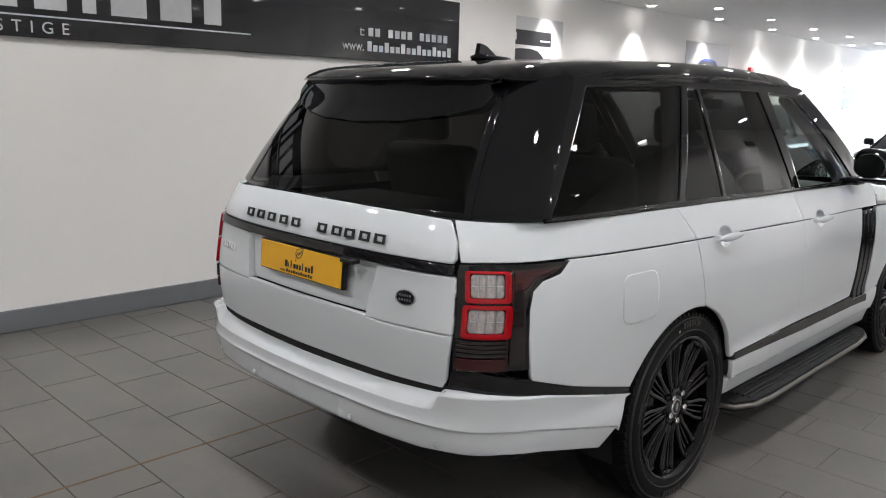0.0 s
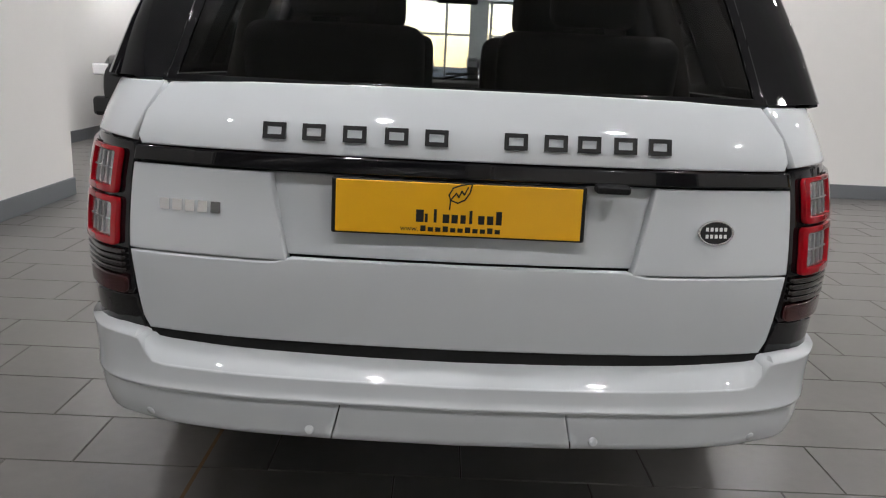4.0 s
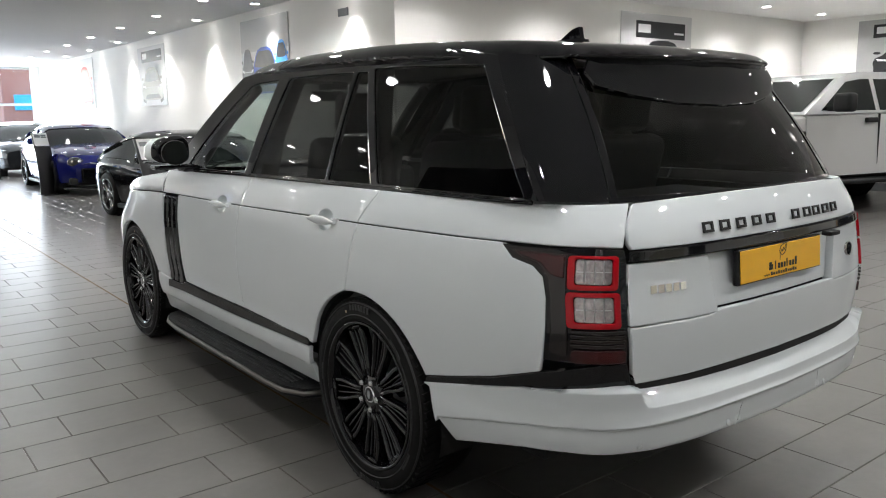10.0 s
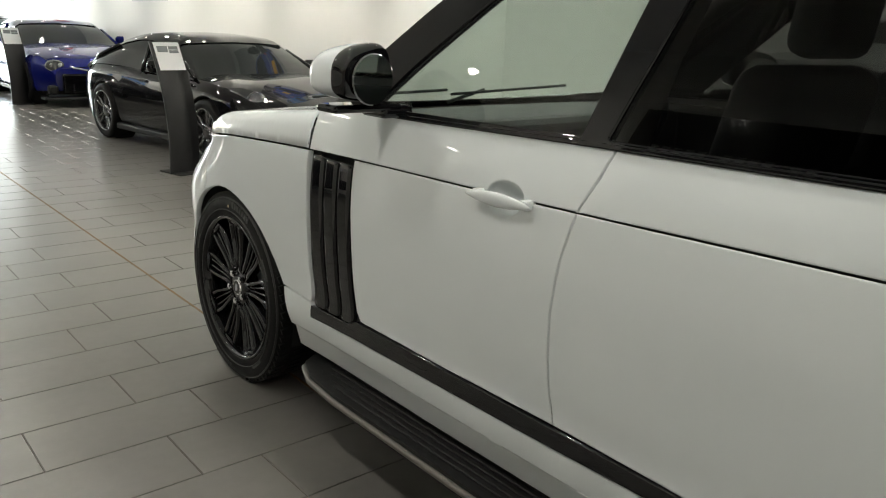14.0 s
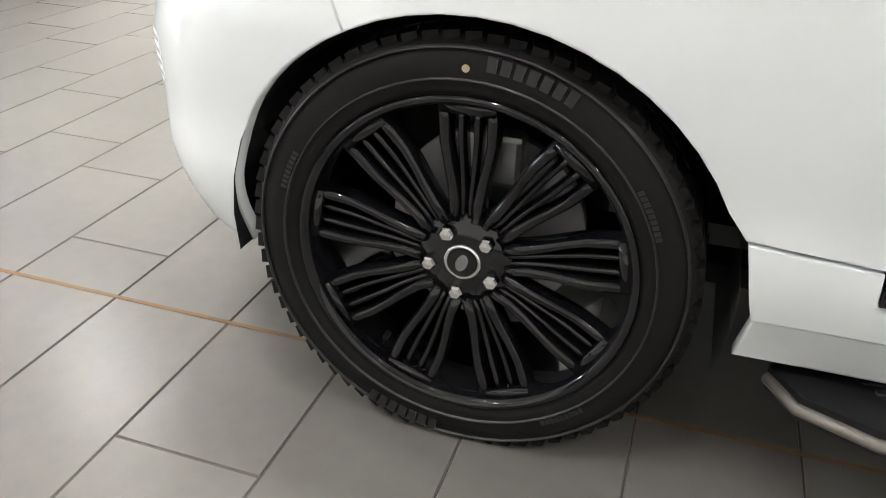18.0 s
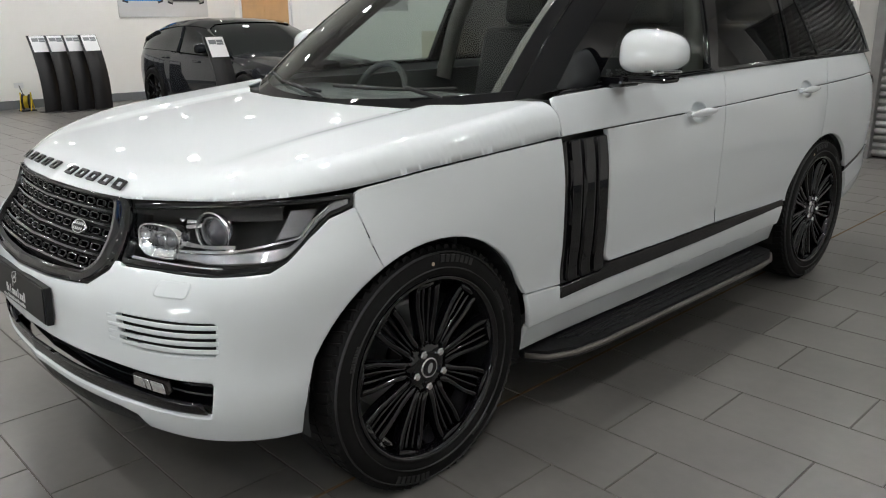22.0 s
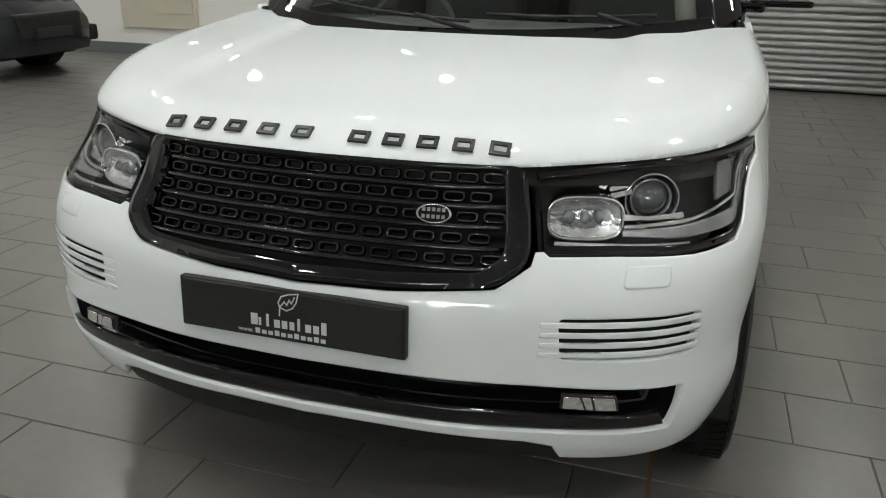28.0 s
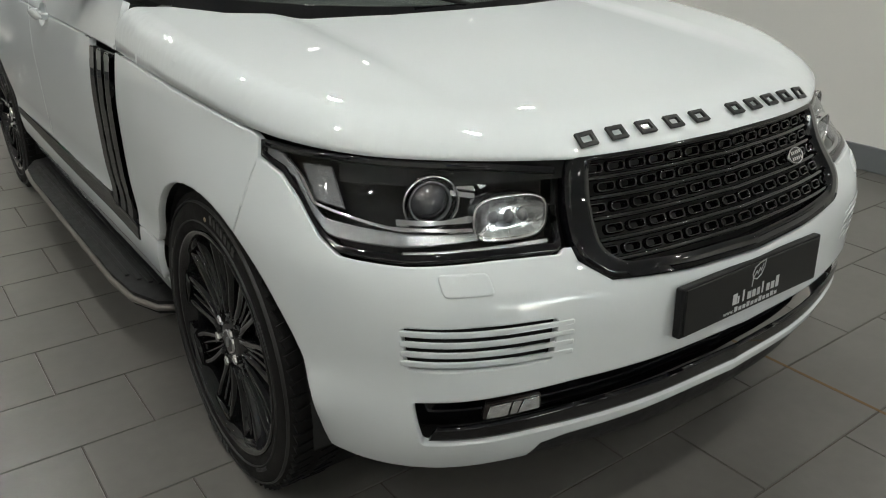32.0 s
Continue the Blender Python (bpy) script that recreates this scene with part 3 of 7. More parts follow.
sensors(apron, [(SRX(0.32), 0.478), (SRX(-0.32), 0.478), (SRX(0.70), 0.476), (SRX(-0.70), 0.476)], rb)

# black band below the lamps
for flip in (False, True):
    band = side([(-1.848, 0.541), (-2.1, 0.588), (-2.3, 0.628)]) + [(SRX(0.85), 0.646), (SRX(0.79), 0.650), (SRX(0.700), 0.646), (SRX(0.712), 0.70), (SRX(0.727), 0.742), (SRX(0.80), 0.739)] + side([(-2.37, 0.702), (-2.2, 0.651), (-1.862, 0.571)])
    panel("lamp_band", body, band, BLACK, rb, "gloss black band under the tail lamp", mirror=flip, lift=-0.003)
    # tail lamp
    lamp = thing("tail_lamp", "", "")
    lamp.parent = car
    full = side(TL[:-1] + [(-2.377, 0.745)]) + [(SRX(0.80), 0.742), (SRX(0.727), 0.745), (SRX(0.730), 1.062), (SRX(0.740), 1.086), (SRX(0.80), 1.09)]
    panel("lamp_housing", body, full, BLACK, lamp, "gloss black lamp surround", mirror=flip, lift=-0.004)
    panel("smoked_lens", body, side([(-2.262, 1.074), (-2.30, 1.052), (-2.36, 1.038), (-2.392, 1.0), (-2.402, 0.94), (-2.396, 0.77)]) + [(SRX(0.862), 0.765), (SRX(0.862), 1.07)], SMOKE, lamp, mirror=flip, lift=0.002)
    panel("red_wing_lens", body, rounded(side([(-2.28, 1.070), (-2.31, 1.056), (-2.37, 1.042), (-2.40, 1.01)]) + [(SRX(0.866), 1.0), (SRX(0.866), 1.066)], 0.006), REDD, lamp, mirror=flip, lift=0.006)
    def block(x0, x1, z0, z1, m, nm, lift, hole=None, lab=""):
        panel(nm, body, rounded([(SRX(x0), z0), (SRX(x1), z0), (SRX(x1), z1), (SRX(x0), z1)], 0.014), m, lamp, lab, holes=[rounded([(SRX(hole[0]), hole[2]), (SRX(hole[1]), hole[2]), (SRX(hole[1]), hole[3]), (SRX(hole[0]), hole[3])], 0.008)] if hole else (), mirror=flip, lift=lift, edge=0.003, flange=0.012)
    block(0.860, 0.758, 0.968, 1.068, REDL, "red_ring", 0.010, (0.849, 0.772, 0.983, 1.059), "red brake light ring")
    block(0.848, 0.773, 0.984, 1.058, LAMPR, "clear_centre", 0.002)
    block(0.862, 0.752, 0.855, 0.961, REDL, "red_ring", 0.010, (0.850, 0.767, 0.871, 0.948), "red brake light ring")
    block(0.849, 0.768, 0.872, 0.947, LAMPR, "clear_centre", 0.002)
    for z0, z1 in ((0.986, 1.057), (0.876, 0.944)):
        for x in (0.831, 0.812, 0.793):
            block(x + 0.0016, x - 0.0016, z0, z1, STEEL, "lens_rib", 0.0045)
        block(0.846, 0.775, (z0 + z1) / 2 - 0.0015, (z0 + z1) / 2 + 0.0015, STEEL, "lens_rib", 0.0045)
    for k in range(4):
        block(0.856, 0.738, 0.796 + 0.014 * k, 0.806 + 0.014 * k, SMOKE, "indicator_rib", 0.008)
    block(0.855, 0.735, 0.748, 0.788, REDD, "lower_red_lens", 0.007)

# tailgate
tg = thing("tailgate", "", "")
tg.parent = car
def tail(pts):
    l = [(SRX(x), z) for x, z in pts]
    return l + [(2 * LEN - s, z) for s, z in reversed(l)]
panel("upper_panel", body, tail([(0.715, 1.083), (0.728, 1.10), (0.730, 1.15), (0.70, 1.213), (0.5, 1.222), (0.2, 1.226)]), WHITE, tg)
panel("tailgate_strip", body, tail([(0.722, 1.047), (0.722, 1.079), (0.4, 1.079)]), BLACK, tg, "gloss black strip across the tailgate", lift=0.008)
for flip in (False, True):
    panel("tailgate_side", body, rounded([(SRX(0.723), 0.857), (SRX(0.368), 0.857), (SRX(0.412), 1.042), (SRX(0.726), 1.042)], 0.004), WHITE, tg, mirror=flip, flange=0.035, edge=0.004)
panel("plate_recess", body, tail([(0.40, 0.868), (0.43, 1.043)]), WHITE, tg, "recess for the number plate", lift=-0.028, edge=0.002)
panel("lower_panel", body, tail([(0.690, 0.672), (0.703, 0.70), (0.721, 0.852), (0.40, 0.853), (0.365, 0.862), (0.36, 0.864)]), WHITE, tg, edge=0.005)
# near-black sheet behind the tailgate panels darkens the gaps between them
panel("gap", body, tail([(0.73, 0.64), (0.735, 1.22)]), DARK, tg, "dark shut gap", lift=-0.045)


def on_tail(x, z, lift=0.0):
    """Frame on the tailgate: local x to the reader's right, local y up, local z outwards."""
    p = Vector(body(SRX(-x), z)); e = 2e-3
    up = (Vector(body(SRX(-x), z + e)) - Vector(body(SRX(-x), z - e))).normalized()
    rt = (Vector(body(SRX(-(x + e)), z)) - Vector(body(SRX(-(x - e)), z))).normalized()
    n = rt.cross(up).normalized()
    return Matrix.Translation(p + n * lift) @ Matrix((rt, n.cross(rt), n)).transposed().to_4x4()


def marks(xs, where, z, w, h, t, material, parent):
    """The maker's name as plain open blocks, one for each character."""
    for k, x in enumerate(xs):
        bm = bmesh.new()
        m = where(x, z, 0.010)
        for x0, y0, x1, y1 in ((-w / 2, 0, w / 2, t), (-w / 2, h - t, w / 2, h), (-w / 2, t, -w / 2 + t, h - t), (w / 2 - t, t, w / 2, h - t)):
            slab(bm, [(x0, y0), (x1, y0), (x1, y1), (x0, y1)], m, 0.006)
        part("name_block", bm, material, parent, "plain black name block")


marks([-0.412, -0.326, -0.238, -0.148, -0.062, 0.108, 0.194, 0.266, 0.345, 0.421], on_tail, 1.110, 0.048, 0.034, 0.0085, INK, tg)
for k in range(5):
    bm = bmesh.new(); slab(bm, [(-0.011, 0), (0.011, 0), (0.011, 0.024), (-0.011, 0.024)], on_tail(-0.640 + 0.029 * k, 0.948, 0.004), 0.004)
    part("model_block", bm, CHROME, tg, "small chrome model name block")


def oval(where, x, z, parent, a=0.042, b=0.027):
    m = where(x, z, 0.002)
    bm = bmesh.new()
    lathe(bm, [(1.0, -0.004), (1.0, 0.003), (0.93, 0.005), (0.86, 0.003)], m @ Matrix.Diagonal((a, b, 1, 1)), 40)
    rimo = part("oval_badge", bm, CHROME, parent, "small oval chrome-rimmed badge", smooth=True)
    bm = bmesh.new()
    lathe(bm, [(0.0, 0.0032), (0.87, 0.003)], m @ Matrix.Diagonal((a, b, 1, 1)), 40)
    part("badge_face", bm, BLACK, rimo)
    for i, dz in enumerate((0.004, -0.011)):
        bm = bmesh.new()
        for k in range(5):
            slab(bm, [(-0.025 + k * 0.0105, dz), (-0.018 + k * 0.0105, dz), (-0.018 + k * 0.0105, dz + 0.008), (-0.025 + k * 0.0105, dz + 0.008)], m @ Matrix.Translation((0, 0, 0.0045)), 0.0012)
        part("badge_bar", bm, CHROME, rimo)


oval(on_tail, 0.545, 0.952, tg)


def leaf(bm, m, w):
    """The dealer's leaf emblem drawn as a plain ribbon."""
    a = [(-0.42, -0.05), (-0.5, 0.2), (-0.32, 0.55), (0.1, 0.72), (0.62, 0.8), (0.52, 0.35), (0.3, 0.0), (-0.05, -0.18), (-0.42, -0.05)]
    b = [(-0.45, -0.5), (-0.42, -0.05), (-0.15, 0.3), (-0.02, 0.12), (0.12, 0.42), (0.25, 0.25), (0.42, 0.6)]
    for line in (a, b):
        for p, q in zip(line, line[1:]):
            p, q = Vector(p) * w, Vector(q) * w
            d = (q - p).normalized() * w * 0.035
            t = Vector((-d.y, d.x))
            slab(bm, [tuple(p + t - d), tuple(p - t - d), tuple(q - t + d), tuple(q + t + d)], m, 0.0006)


def plate(name, m, face, ink, label):
    p = thing(name, "", "")
    p.parent = car
    p["label"] = label
    bm = bmesh.new()
    box(bm, (-0.265, -0.0585, -0.02), (0.265, 0.0585, 0), 0.004)
    part("plate_frame", bm, PLASTIC, p).matrix_local = m
    bm = bmesh.new()
    box(bm, (-0.256, -0.0545, 0), (0.256, 0.0545, 0.004), 0.002)
    part("plate_face", bm, face, p).matrix_local = m
    mm = m @ Matrix.Translation((0, 0, 0.005))
    bm = bmesh.new()
    leaf(bm, mm @ Matrix.Translation((0.0, 0.022, 0)), 0.042)
    part("leaf_emblem", bm, ink, p)
    # the dealer's name is drawn as plain bars
    for k, (w, h) in enumerate([(0.016, 0.026), (0.006, 0.018), (0.006, 0.028), (0.014, 0.018), (0.013, 0.018), (0.011, 0.018), (0.006, 0.028), (0.013, 0.018), (0.013, 0.018), (0.012, 0.028)]):
        x = -0.088 + k * 0.0185
        bm = bmesh.new()
        slab(bm, [(x, -0.028), (x + w, -0.028), (x + w, -0.028 + h), (x, -0.028 + h)], mm, 0.0008)
        part("dealer_name_bar", bm, ink, p)
    text("web_address", "www.", 0.016, mm @ Matrix.Translation((-0.12, -0.047, 0.0004)), ink, p, depth=0.0003)
    for k in range(11):
        x = -0.078 + k * 0.0155
        bm = bmesh.new()
        slab(bm, [(x, -0.047), (x + 0.011, -0.047), (x + 0.011, -0.038 + 0.003 * (k % 3 == 0)), (x, -0.038 + 0.003 * (k % 3 == 0))], mm, 0.0006)
        part("web_address_bar", bm, ink, p)
    return p


plate("number_plate", Matrix.Translation((-0.008, -2.638, 0.984)) @ Matrix.Rotation(radians(86), 4, 'X'), YELLOW, INK, "yellow dealer plate with black print on the tailgate")

# rear light bar camera and plate lights
bm = bmesh.new(); box(bm, (0.27, -2.668, 1.035), (0.34, -2.63, 1.052), 0.005)
part("camera_pod", bm, PLASTIC, tg)

# ---- bonnet, grille, headlamps ----
def edge_z(y):
    return shz(y) + 0.003 if y < 1.70 else 0.994 - 0.021 * smooth01(y, 1.70, 2.32)


ARC = [S(0.845) * (1 - k / 90) for k in range(91)]
EDGE = [(-body(s, edge_z(interp(s, SY)))[0], body(s, edge_z(interp(s, SY)))[1]) for s in ARC[:-1]] + [(0.0, body(0, 0.973)[1])]
OUTL = [(-x, y) for x, y in EDGE] + [(x, y) for x, y in reversed(EDGE[:-1])]
cowl = [(0.80, 0.93), (0.70, 1.06), (0.5, 1.17), (0.25, 1.215), (0, 1.225)]
BON = OUTL + [(x, y) for x, y in cowl[:-1]] + [(-x, y) for x, y in reversed(cowl)]


def edge_dist(x, y):
    best, bp = 9, None
    for (x0, y0), (x1, y1) in zip(OUTL, OUTL[1:]):
        dx, dy = x1 - x0, y1 - y0
        u = min(max(((x - x0) * dx + (y - y0) * dy) / (dx * dx + dy * dy), 0), 1)
        d = math.hypot(x - x0 - u * dx, y - y0 - u * dy)
        if d < best:
            best = d
    return best


def bonnet(x, y):
    zt = interp(y, [(0.8, 1.176), (1.2, 1.137), (1.6, 1.094), (1.9, 1.052), (2.05, 1.028), (2.2, 1.0)]) - 0.02 * (abs(x) / 0.9) ** 2
    zt += 0.012 * smooth01(abs(x), 0.52, 0.60) * smooth01(2.1 - y, 0, 0.6)
    ze = interp(y, [(0.8, 1.045), (1.4, 1.02), (1.7, 0.992), (2.0, 0.972), (2.2, 0.958)])
    d = edge_dist(x, y)
    r = 0.07 + 0.08 * smooth01(y, 1.6, 2.1)
    k = max(0, 1 - d / r)
    return (x, y, zt - (zt - ze) * (1 - math.sqrt(max(0, 1 - k * k))) * 0.98)


panel("slam_panel", body, [(SFX(0.88 - 0.11 * k), 0.982 - 0.0007 * k) for k in range(17)] + [(SFX(-0.88 + 0.11 * k), 0.93) for k in range(17)], DARK, car, "dark panel below the bonnet edge", lift=-0.022, flange=0.002)
bon = panel("bonnet", bonnet, BON, WHITE, car, "white clamshell bonnet", grid=0.035, edge=0.0025, step=0.010, flange=0.008, from_faces=True, rings=(0.007, 0.014, 0.024, 0.037, 0.054, 0.075))


def on_nose(x, z, lift=0.0, surf=None):
    """Frame on the nose: x to the reader's right (the reader faces the car)."""
    f = surf or (lambda a, b: Vector(body(SFX(a), b)))
    e = 2e-3
    p = f(x, z)
    up = (f(x, z + e) - f(x, z - e)).normalized()
    rt = (f(x + e, z) - f(x - e, z)).normalized()
    n = rt.cross(up).normalized()
    return Matrix.Translation(p + n * lift) @ Matrix((rt, n.cross(rt), n)).transposed().to_4x4()


def on_bonnet(x, _, lift=0.0):
    y = 2.166 - 0.16 * x * x
    f = lambda a, b: Vector(bonnet(-a, b))
    e = 3e-3
    p = f(x, y); rt = (f(x + e, y - 0.32 * x * e) - f(x - e, y + 0.32 * x * e)).normalized(); bk = (f(x, y - e) - f(x, y + e)).normalized()
    n = rt.cross(bk).normalized()
    return Matrix.Translation(p + n * lift) @ Matrix((rt, n.cross(rt), n)).transposed().to_4x4()


marks([-0.388, -0.307, -0.224, -0.138, -0.052, 0.083, 0.160, 0.236, 0.312, 0.388], on_bonnet, 0, 0.044, 0.034, 0.0085, INK, bon)

grille = thing("grille", "", "")
grille.parent = car
GL = rounded([(-0.472, 0.966), (-0.478, 0.86), (-0.483, 0.79), (-0.42, 0.742), (-0.2, 0.728), (0, 0.724), (0.2, 0.728), (0.42, 0.742), (0.483, 0.79), (0.478, 0.86), (0.472, 0.966), (0, 0.968)], 0.03)
GI = rounded([(-0.428, 0.957), (-0.432, 0.80), (-0.39, 0.768), (-0.2, 0.757), (0, 0.754), (0.2, 0.757), (0.39, 0.768), (0.432, 0.80), (0.428, 0.957), (0, 0.957)], 0.02)
panel("grille_frame", body, [(SFX(x), z) for x, z in GL], BLACK, grille, "gloss black grille surround", holes=[[(SFX(x), z) for x, z in GI]], lift=0.008, flange=0.05, edge=0.012)
panel("grille_backing", body, [(SFX(x), z) for x, z in GL], DARK, grille, lift=-0.06)


def slot_ring(bm, m, a, b, rings):
    """A rounded-rectangle ring swept through (grow, height) steps."""
    loops = []
    for grow, h in rings:
        pts = rounded([(-a - grow, -b - grow), (a + grow, -b - grow), (a + grow, b + grow), (-a - grow, b + grow)], min(a, b) * 0.9 + grow, 3)
        loops.append([bm.verts.new(m @ Vector((x, y, h))) for x, y in pts])
    for p, q in zip(loops, loops[1:]):
        for i in range(len(p)):
            j = (i + 1) % len(p)
            bm.faces.new((p[i], p[j], q[j], q[i]))


for k in range(5):
    z = 0.774 + 0.037 * k
    bm = bmesh.new()
    tube(bm, [on_nose(-0.43 + 0.043 * i, z, -0.004).translation for i in range(21)], 0.0058, 8)
    part("grille_bar", bm, MESHB, grille, smooth=True)
    bm = bmesh.new()
    for j in range(15):
        x = -0.406 + 0.058 * j + (0.029 if k % 2 else 0)
        if abs(x) < 0.415:
            slot_ring(bm, on_nose(x, z + 0.0185, -0.006), 0.0185, 0.0065, ((0.0055, -0.012), (0.005, -0.001), (0.0025, 0.002), (0.0, -0.001), (-0.001, -0.022)))
    part("grille_mesh", bm, MESHB, grille, smooth=True)
oval(lambda x, z, l: on_nose(x, z, l + 0.004), 0.280, 0.866, grille, 0.038, 0.021)
HL = [(0.497, 0.952), (0.62, 0.963), (0.75, 0.970), (0.85, 0.975), (0.915, 0.980)]


def lamp_poly(k=0.0):
    up = [(SFX(x), z - k) for x, z in HL[:-1]] + side([(1.83, 0.978 - k), (1.782 + k, 0.979 - k)])
    dn = side([(1.785 + k, 0.946 + k * 0.6), (1.872, 0.926 + k), (1.932, 0.882 + k), (1.975, 0.83 + k), (2.01, 0.808 + k)]) + [(SFX(x), z + k) for x, z in ((0.80, 0.803), (0.65, 0.808), (0.52, 0.806), (0.508, 0.815))]
    return up + dn


for flip in (False, True):
    hl = thing("headlamp", "", "")
    hl.parent = car
    panel("lamp_surround", body, lamp_poly(), BLACK, hl, "gloss black lamp surround", holes=[lamp_poly(0.013)], mirror=flip, lift=-0.002, flange=0.03)
    panel("lamp_lens", body, lamp_poly(0.009), LENS, hl, "clear headlamp lens", mirror=flip, lift=-0.004, flange=0.002).visible_shadow = False
    panel("lamp_bowl", body, lamp_poly(0.002), DARK, hl, "dark lamp interior", mirror=flip, lift=-0.075)

    def disc(x, z, prof, m, nm, depth, sc=(1, 1), lab=""):
        mm = on_nose(x, z, depth)
        q = Matrix.Translation(mm.translation) @ Vector((-0.35, 1, 0)).to_track_quat('Z', 'Y').to_matrix().to_4x4() @ Matrix.Diagonal((*sc, 1, 1))
        if x < 0:
            q = Matrix.Translation(mm.translation) @ Vector((0.35, 1, 0)).to_track_quat('Z', 'Y').to_matrix().to_4x4() @ Matrix.Diagonal((*sc, 1, 1))
        bm = bmesh.new()
        lathe(bm, prof, q, 36)
        return part(nm, bm, m, hl, lab, smooth=True)

    sg = -1 if flip else 1

    def strip(pts, m, nm, lift, lab="", fl=0.008):
        panel(nm, body, [(SFX(x), z) if a else (S(x), z) for a, x, z in pts], m, hl, lab, mirror=flip, lift=lift, flange=fl, edge=0.002)

    # rounded inner lamp
    def capsule(x, z, rings, m, nm, depth, lab=""):
        mm = on_nose(x, z, depth)
        q = Matrix.Translation(mm.translation) @ Vector((-0.30 * (1 if x > 0 else -1), 1, 0.05)).to_track_quat('Z', 'Y').to_matrix().to_4x4()
        bm = bmesh.new()
        loops = []
        for hw, hh, h in rings:
            lp = []
            for i in range(40):
                a = 2 * math.pi * i / 40
                r = (abs(math.cos(a)) ** 3.2 + abs(math.sin(a)) ** 3.2) ** (-1 / 3.2)
                lp.append(bm.verts.new(q @ Vector((hw * r * math.cos(a), hh * r * math.sin(a), h))))
            loops.append(lp)
        for p, q_ in zip(loops, loops[1:]):
            for i in range(40):
                bm.faces.new((p[i], p[(i + 1) % 40], q_[(i + 1) % 40], q_[i]))
        return part(nm, bm, m, hl, lab, smooth=True)

    capsule(sg * 0.592, 0.872, [(0.080, 0.048, -0.03), (0.081, 0.049, 0.008), (0.0795, 0.0475, 0.011), (0.0755, 0.0435, 0.010), (0.073, 0.041, 0.004)], CHROME, "inner_lamp_ring", -0.022, "thin chrome ring")
    capsule(sg * 0.592, 0.872, [(0.0005, 0.0005, 0.000), (0.030, 0.018, -0.006), (0.056, 0.031, -0.004), (0.0735, 0.0415, 0.005)], GLINT, "inner_reflector", -0.022, "faceted clear reflector")
    for dx in (-0.030, 0.0, 0.030):
        disc(sg * (0.592 + dx), 0.872, [(0.0, 0.010), (0.005, 0.009), (0.010, 0.002), (0.012, -0.006)], GUIDE, "led_cup", -0.022, (1, 1.25))
    # round projector: a dark lens inside thin bright rings
    disc(sg * 0.737, 0.905, [(0.050, -0.03), (0.059, 0.012), (0.0575, 0.0145), (0.055, 0.012), (0.053, 0.004)], CHROME, "projector_ring", -0.034, (1, 1), "thin chrome projector ring")
    disc(sg * 0.737, 0.905, [(0.0535, 0.004), (0.047, -0.004), (0.045, 0.003)], BLACK, "projector_bezel", -0.034)
    disc(sg * 0.737, 0.905, [(0.045, 0.003), (0.0435, 0.006), (0.041, 0.005), (0.040, -0.002)], GUIDE, "projector_halo", -0.034, (1, 1), "thin pale ring")
    disc(sg * 0.737, 0.905, [(0.0, 0.018), (0.014, 0.0155), (0.027, 0.008), (0.036, -0.003), (0.040, -0.006)], LAMPD, "projector_lens", -0.034, (1, 1), "dark glass projector lens")
    # daylight strip: sweeps from the outer tip down and along the lower edge
    strip([(0, 1.80, 0.967), (0, 1.86, 0.960), (0, 1.915, 0.928), (0, 1.948, 0.888), (0, 1.985, 0.862), (1, 0.78, 0.850), (1, 0.665, 0.848),
           (1, 0.665, 0.838), (1, 0.79, 0.830), (0, 2.008, 0.832), (0, 1.985, 0.838), (0, 1.950, 0.872), (0, 1.905, 0.922), (0, 1.80, 0.946)], GUIDE, "daylight_strip", -0.011, "pale daylight running strip")
    strip([(0, 1.875, 0.955), (0, 1.928, 0.925), (0, 1.962, 0.886), (1, 0.81, 0.862), (1, 0.67, 0.857), (1, 0.67, 0.8515), (1, 0.80, 0.8545), (0, 1.957, 0.881), (0, 1.923, 0.918), (0, 1.873, 0.950)], CHROME, "strip_trim", -0.013, "thin chrome trim")
    # pale diffuser between projector and strip
    strip([(0, 1.955, 0.890), (0, 2.030, 0.884), (0, 2.000, 0.952), (0, 1.915, 0.951), (0, 1.930, 0.924)], LENSG, "indicator_panel", -0.026, "grey ribbed indicator panel")
    for k in range(3):
        strip([(1, 0.652, 0.906 + 0.013 * k), (1, 0.698, 0.914 + 0.013 * k), (1, 0.698, 0.924 + 0.013 * k), (1, 0.652, 0.916 + 0.013 * k)], CHROME, "lamp_fin", -0.030, "small chrome fin")
    strip([(1, 0.665, 0.868), (1, 0.80, 0.866), (1, 0.80, 0.876), (1, 0.72, 0.874), (1, 0.665, 0.880)], CHROME, "lamp_shelf", -0.026, "chrome shelf")
    strip([(1, 0.628, 0.928), (1, 0.650, 0.953), (1, 0.663, 0.953), (1, 0.640, 0.922)], GLINT, "lamp_bracket", -0.028)
    strip([(1, 0.53, 0.830), (1, 0.80, 0.822), (1, 0.80, 0.817), (1, 0.53, 0.825)], STEEL, "lower_trim_line", -0.012, "grey line below the lamp")

# ---- front bumper ----
g = 0.003
half = side([(1.925, 0.318)] + arc(1.461, AR, -4, 63.5, 12)) + side([(1.779, 0.941)]) + [(s, z - 2 * g) for s, z in lamp_poly()[7:]]
half += [(SFX(x), z) for x, z in ((0.492, 0.808), (0.486, 0.784), (0.42, 0.739), (0.2, 0.721), (0.02, 0.718))]
lower = side([(2.0, 0.315)]) + [(SFX(x), z) for x, z in ((0.74, 0.322), (0.585, 0.330), (0.56, 0.372), (0.5, 0.385), (0.2, 0.398), (0.02, 0.40))]
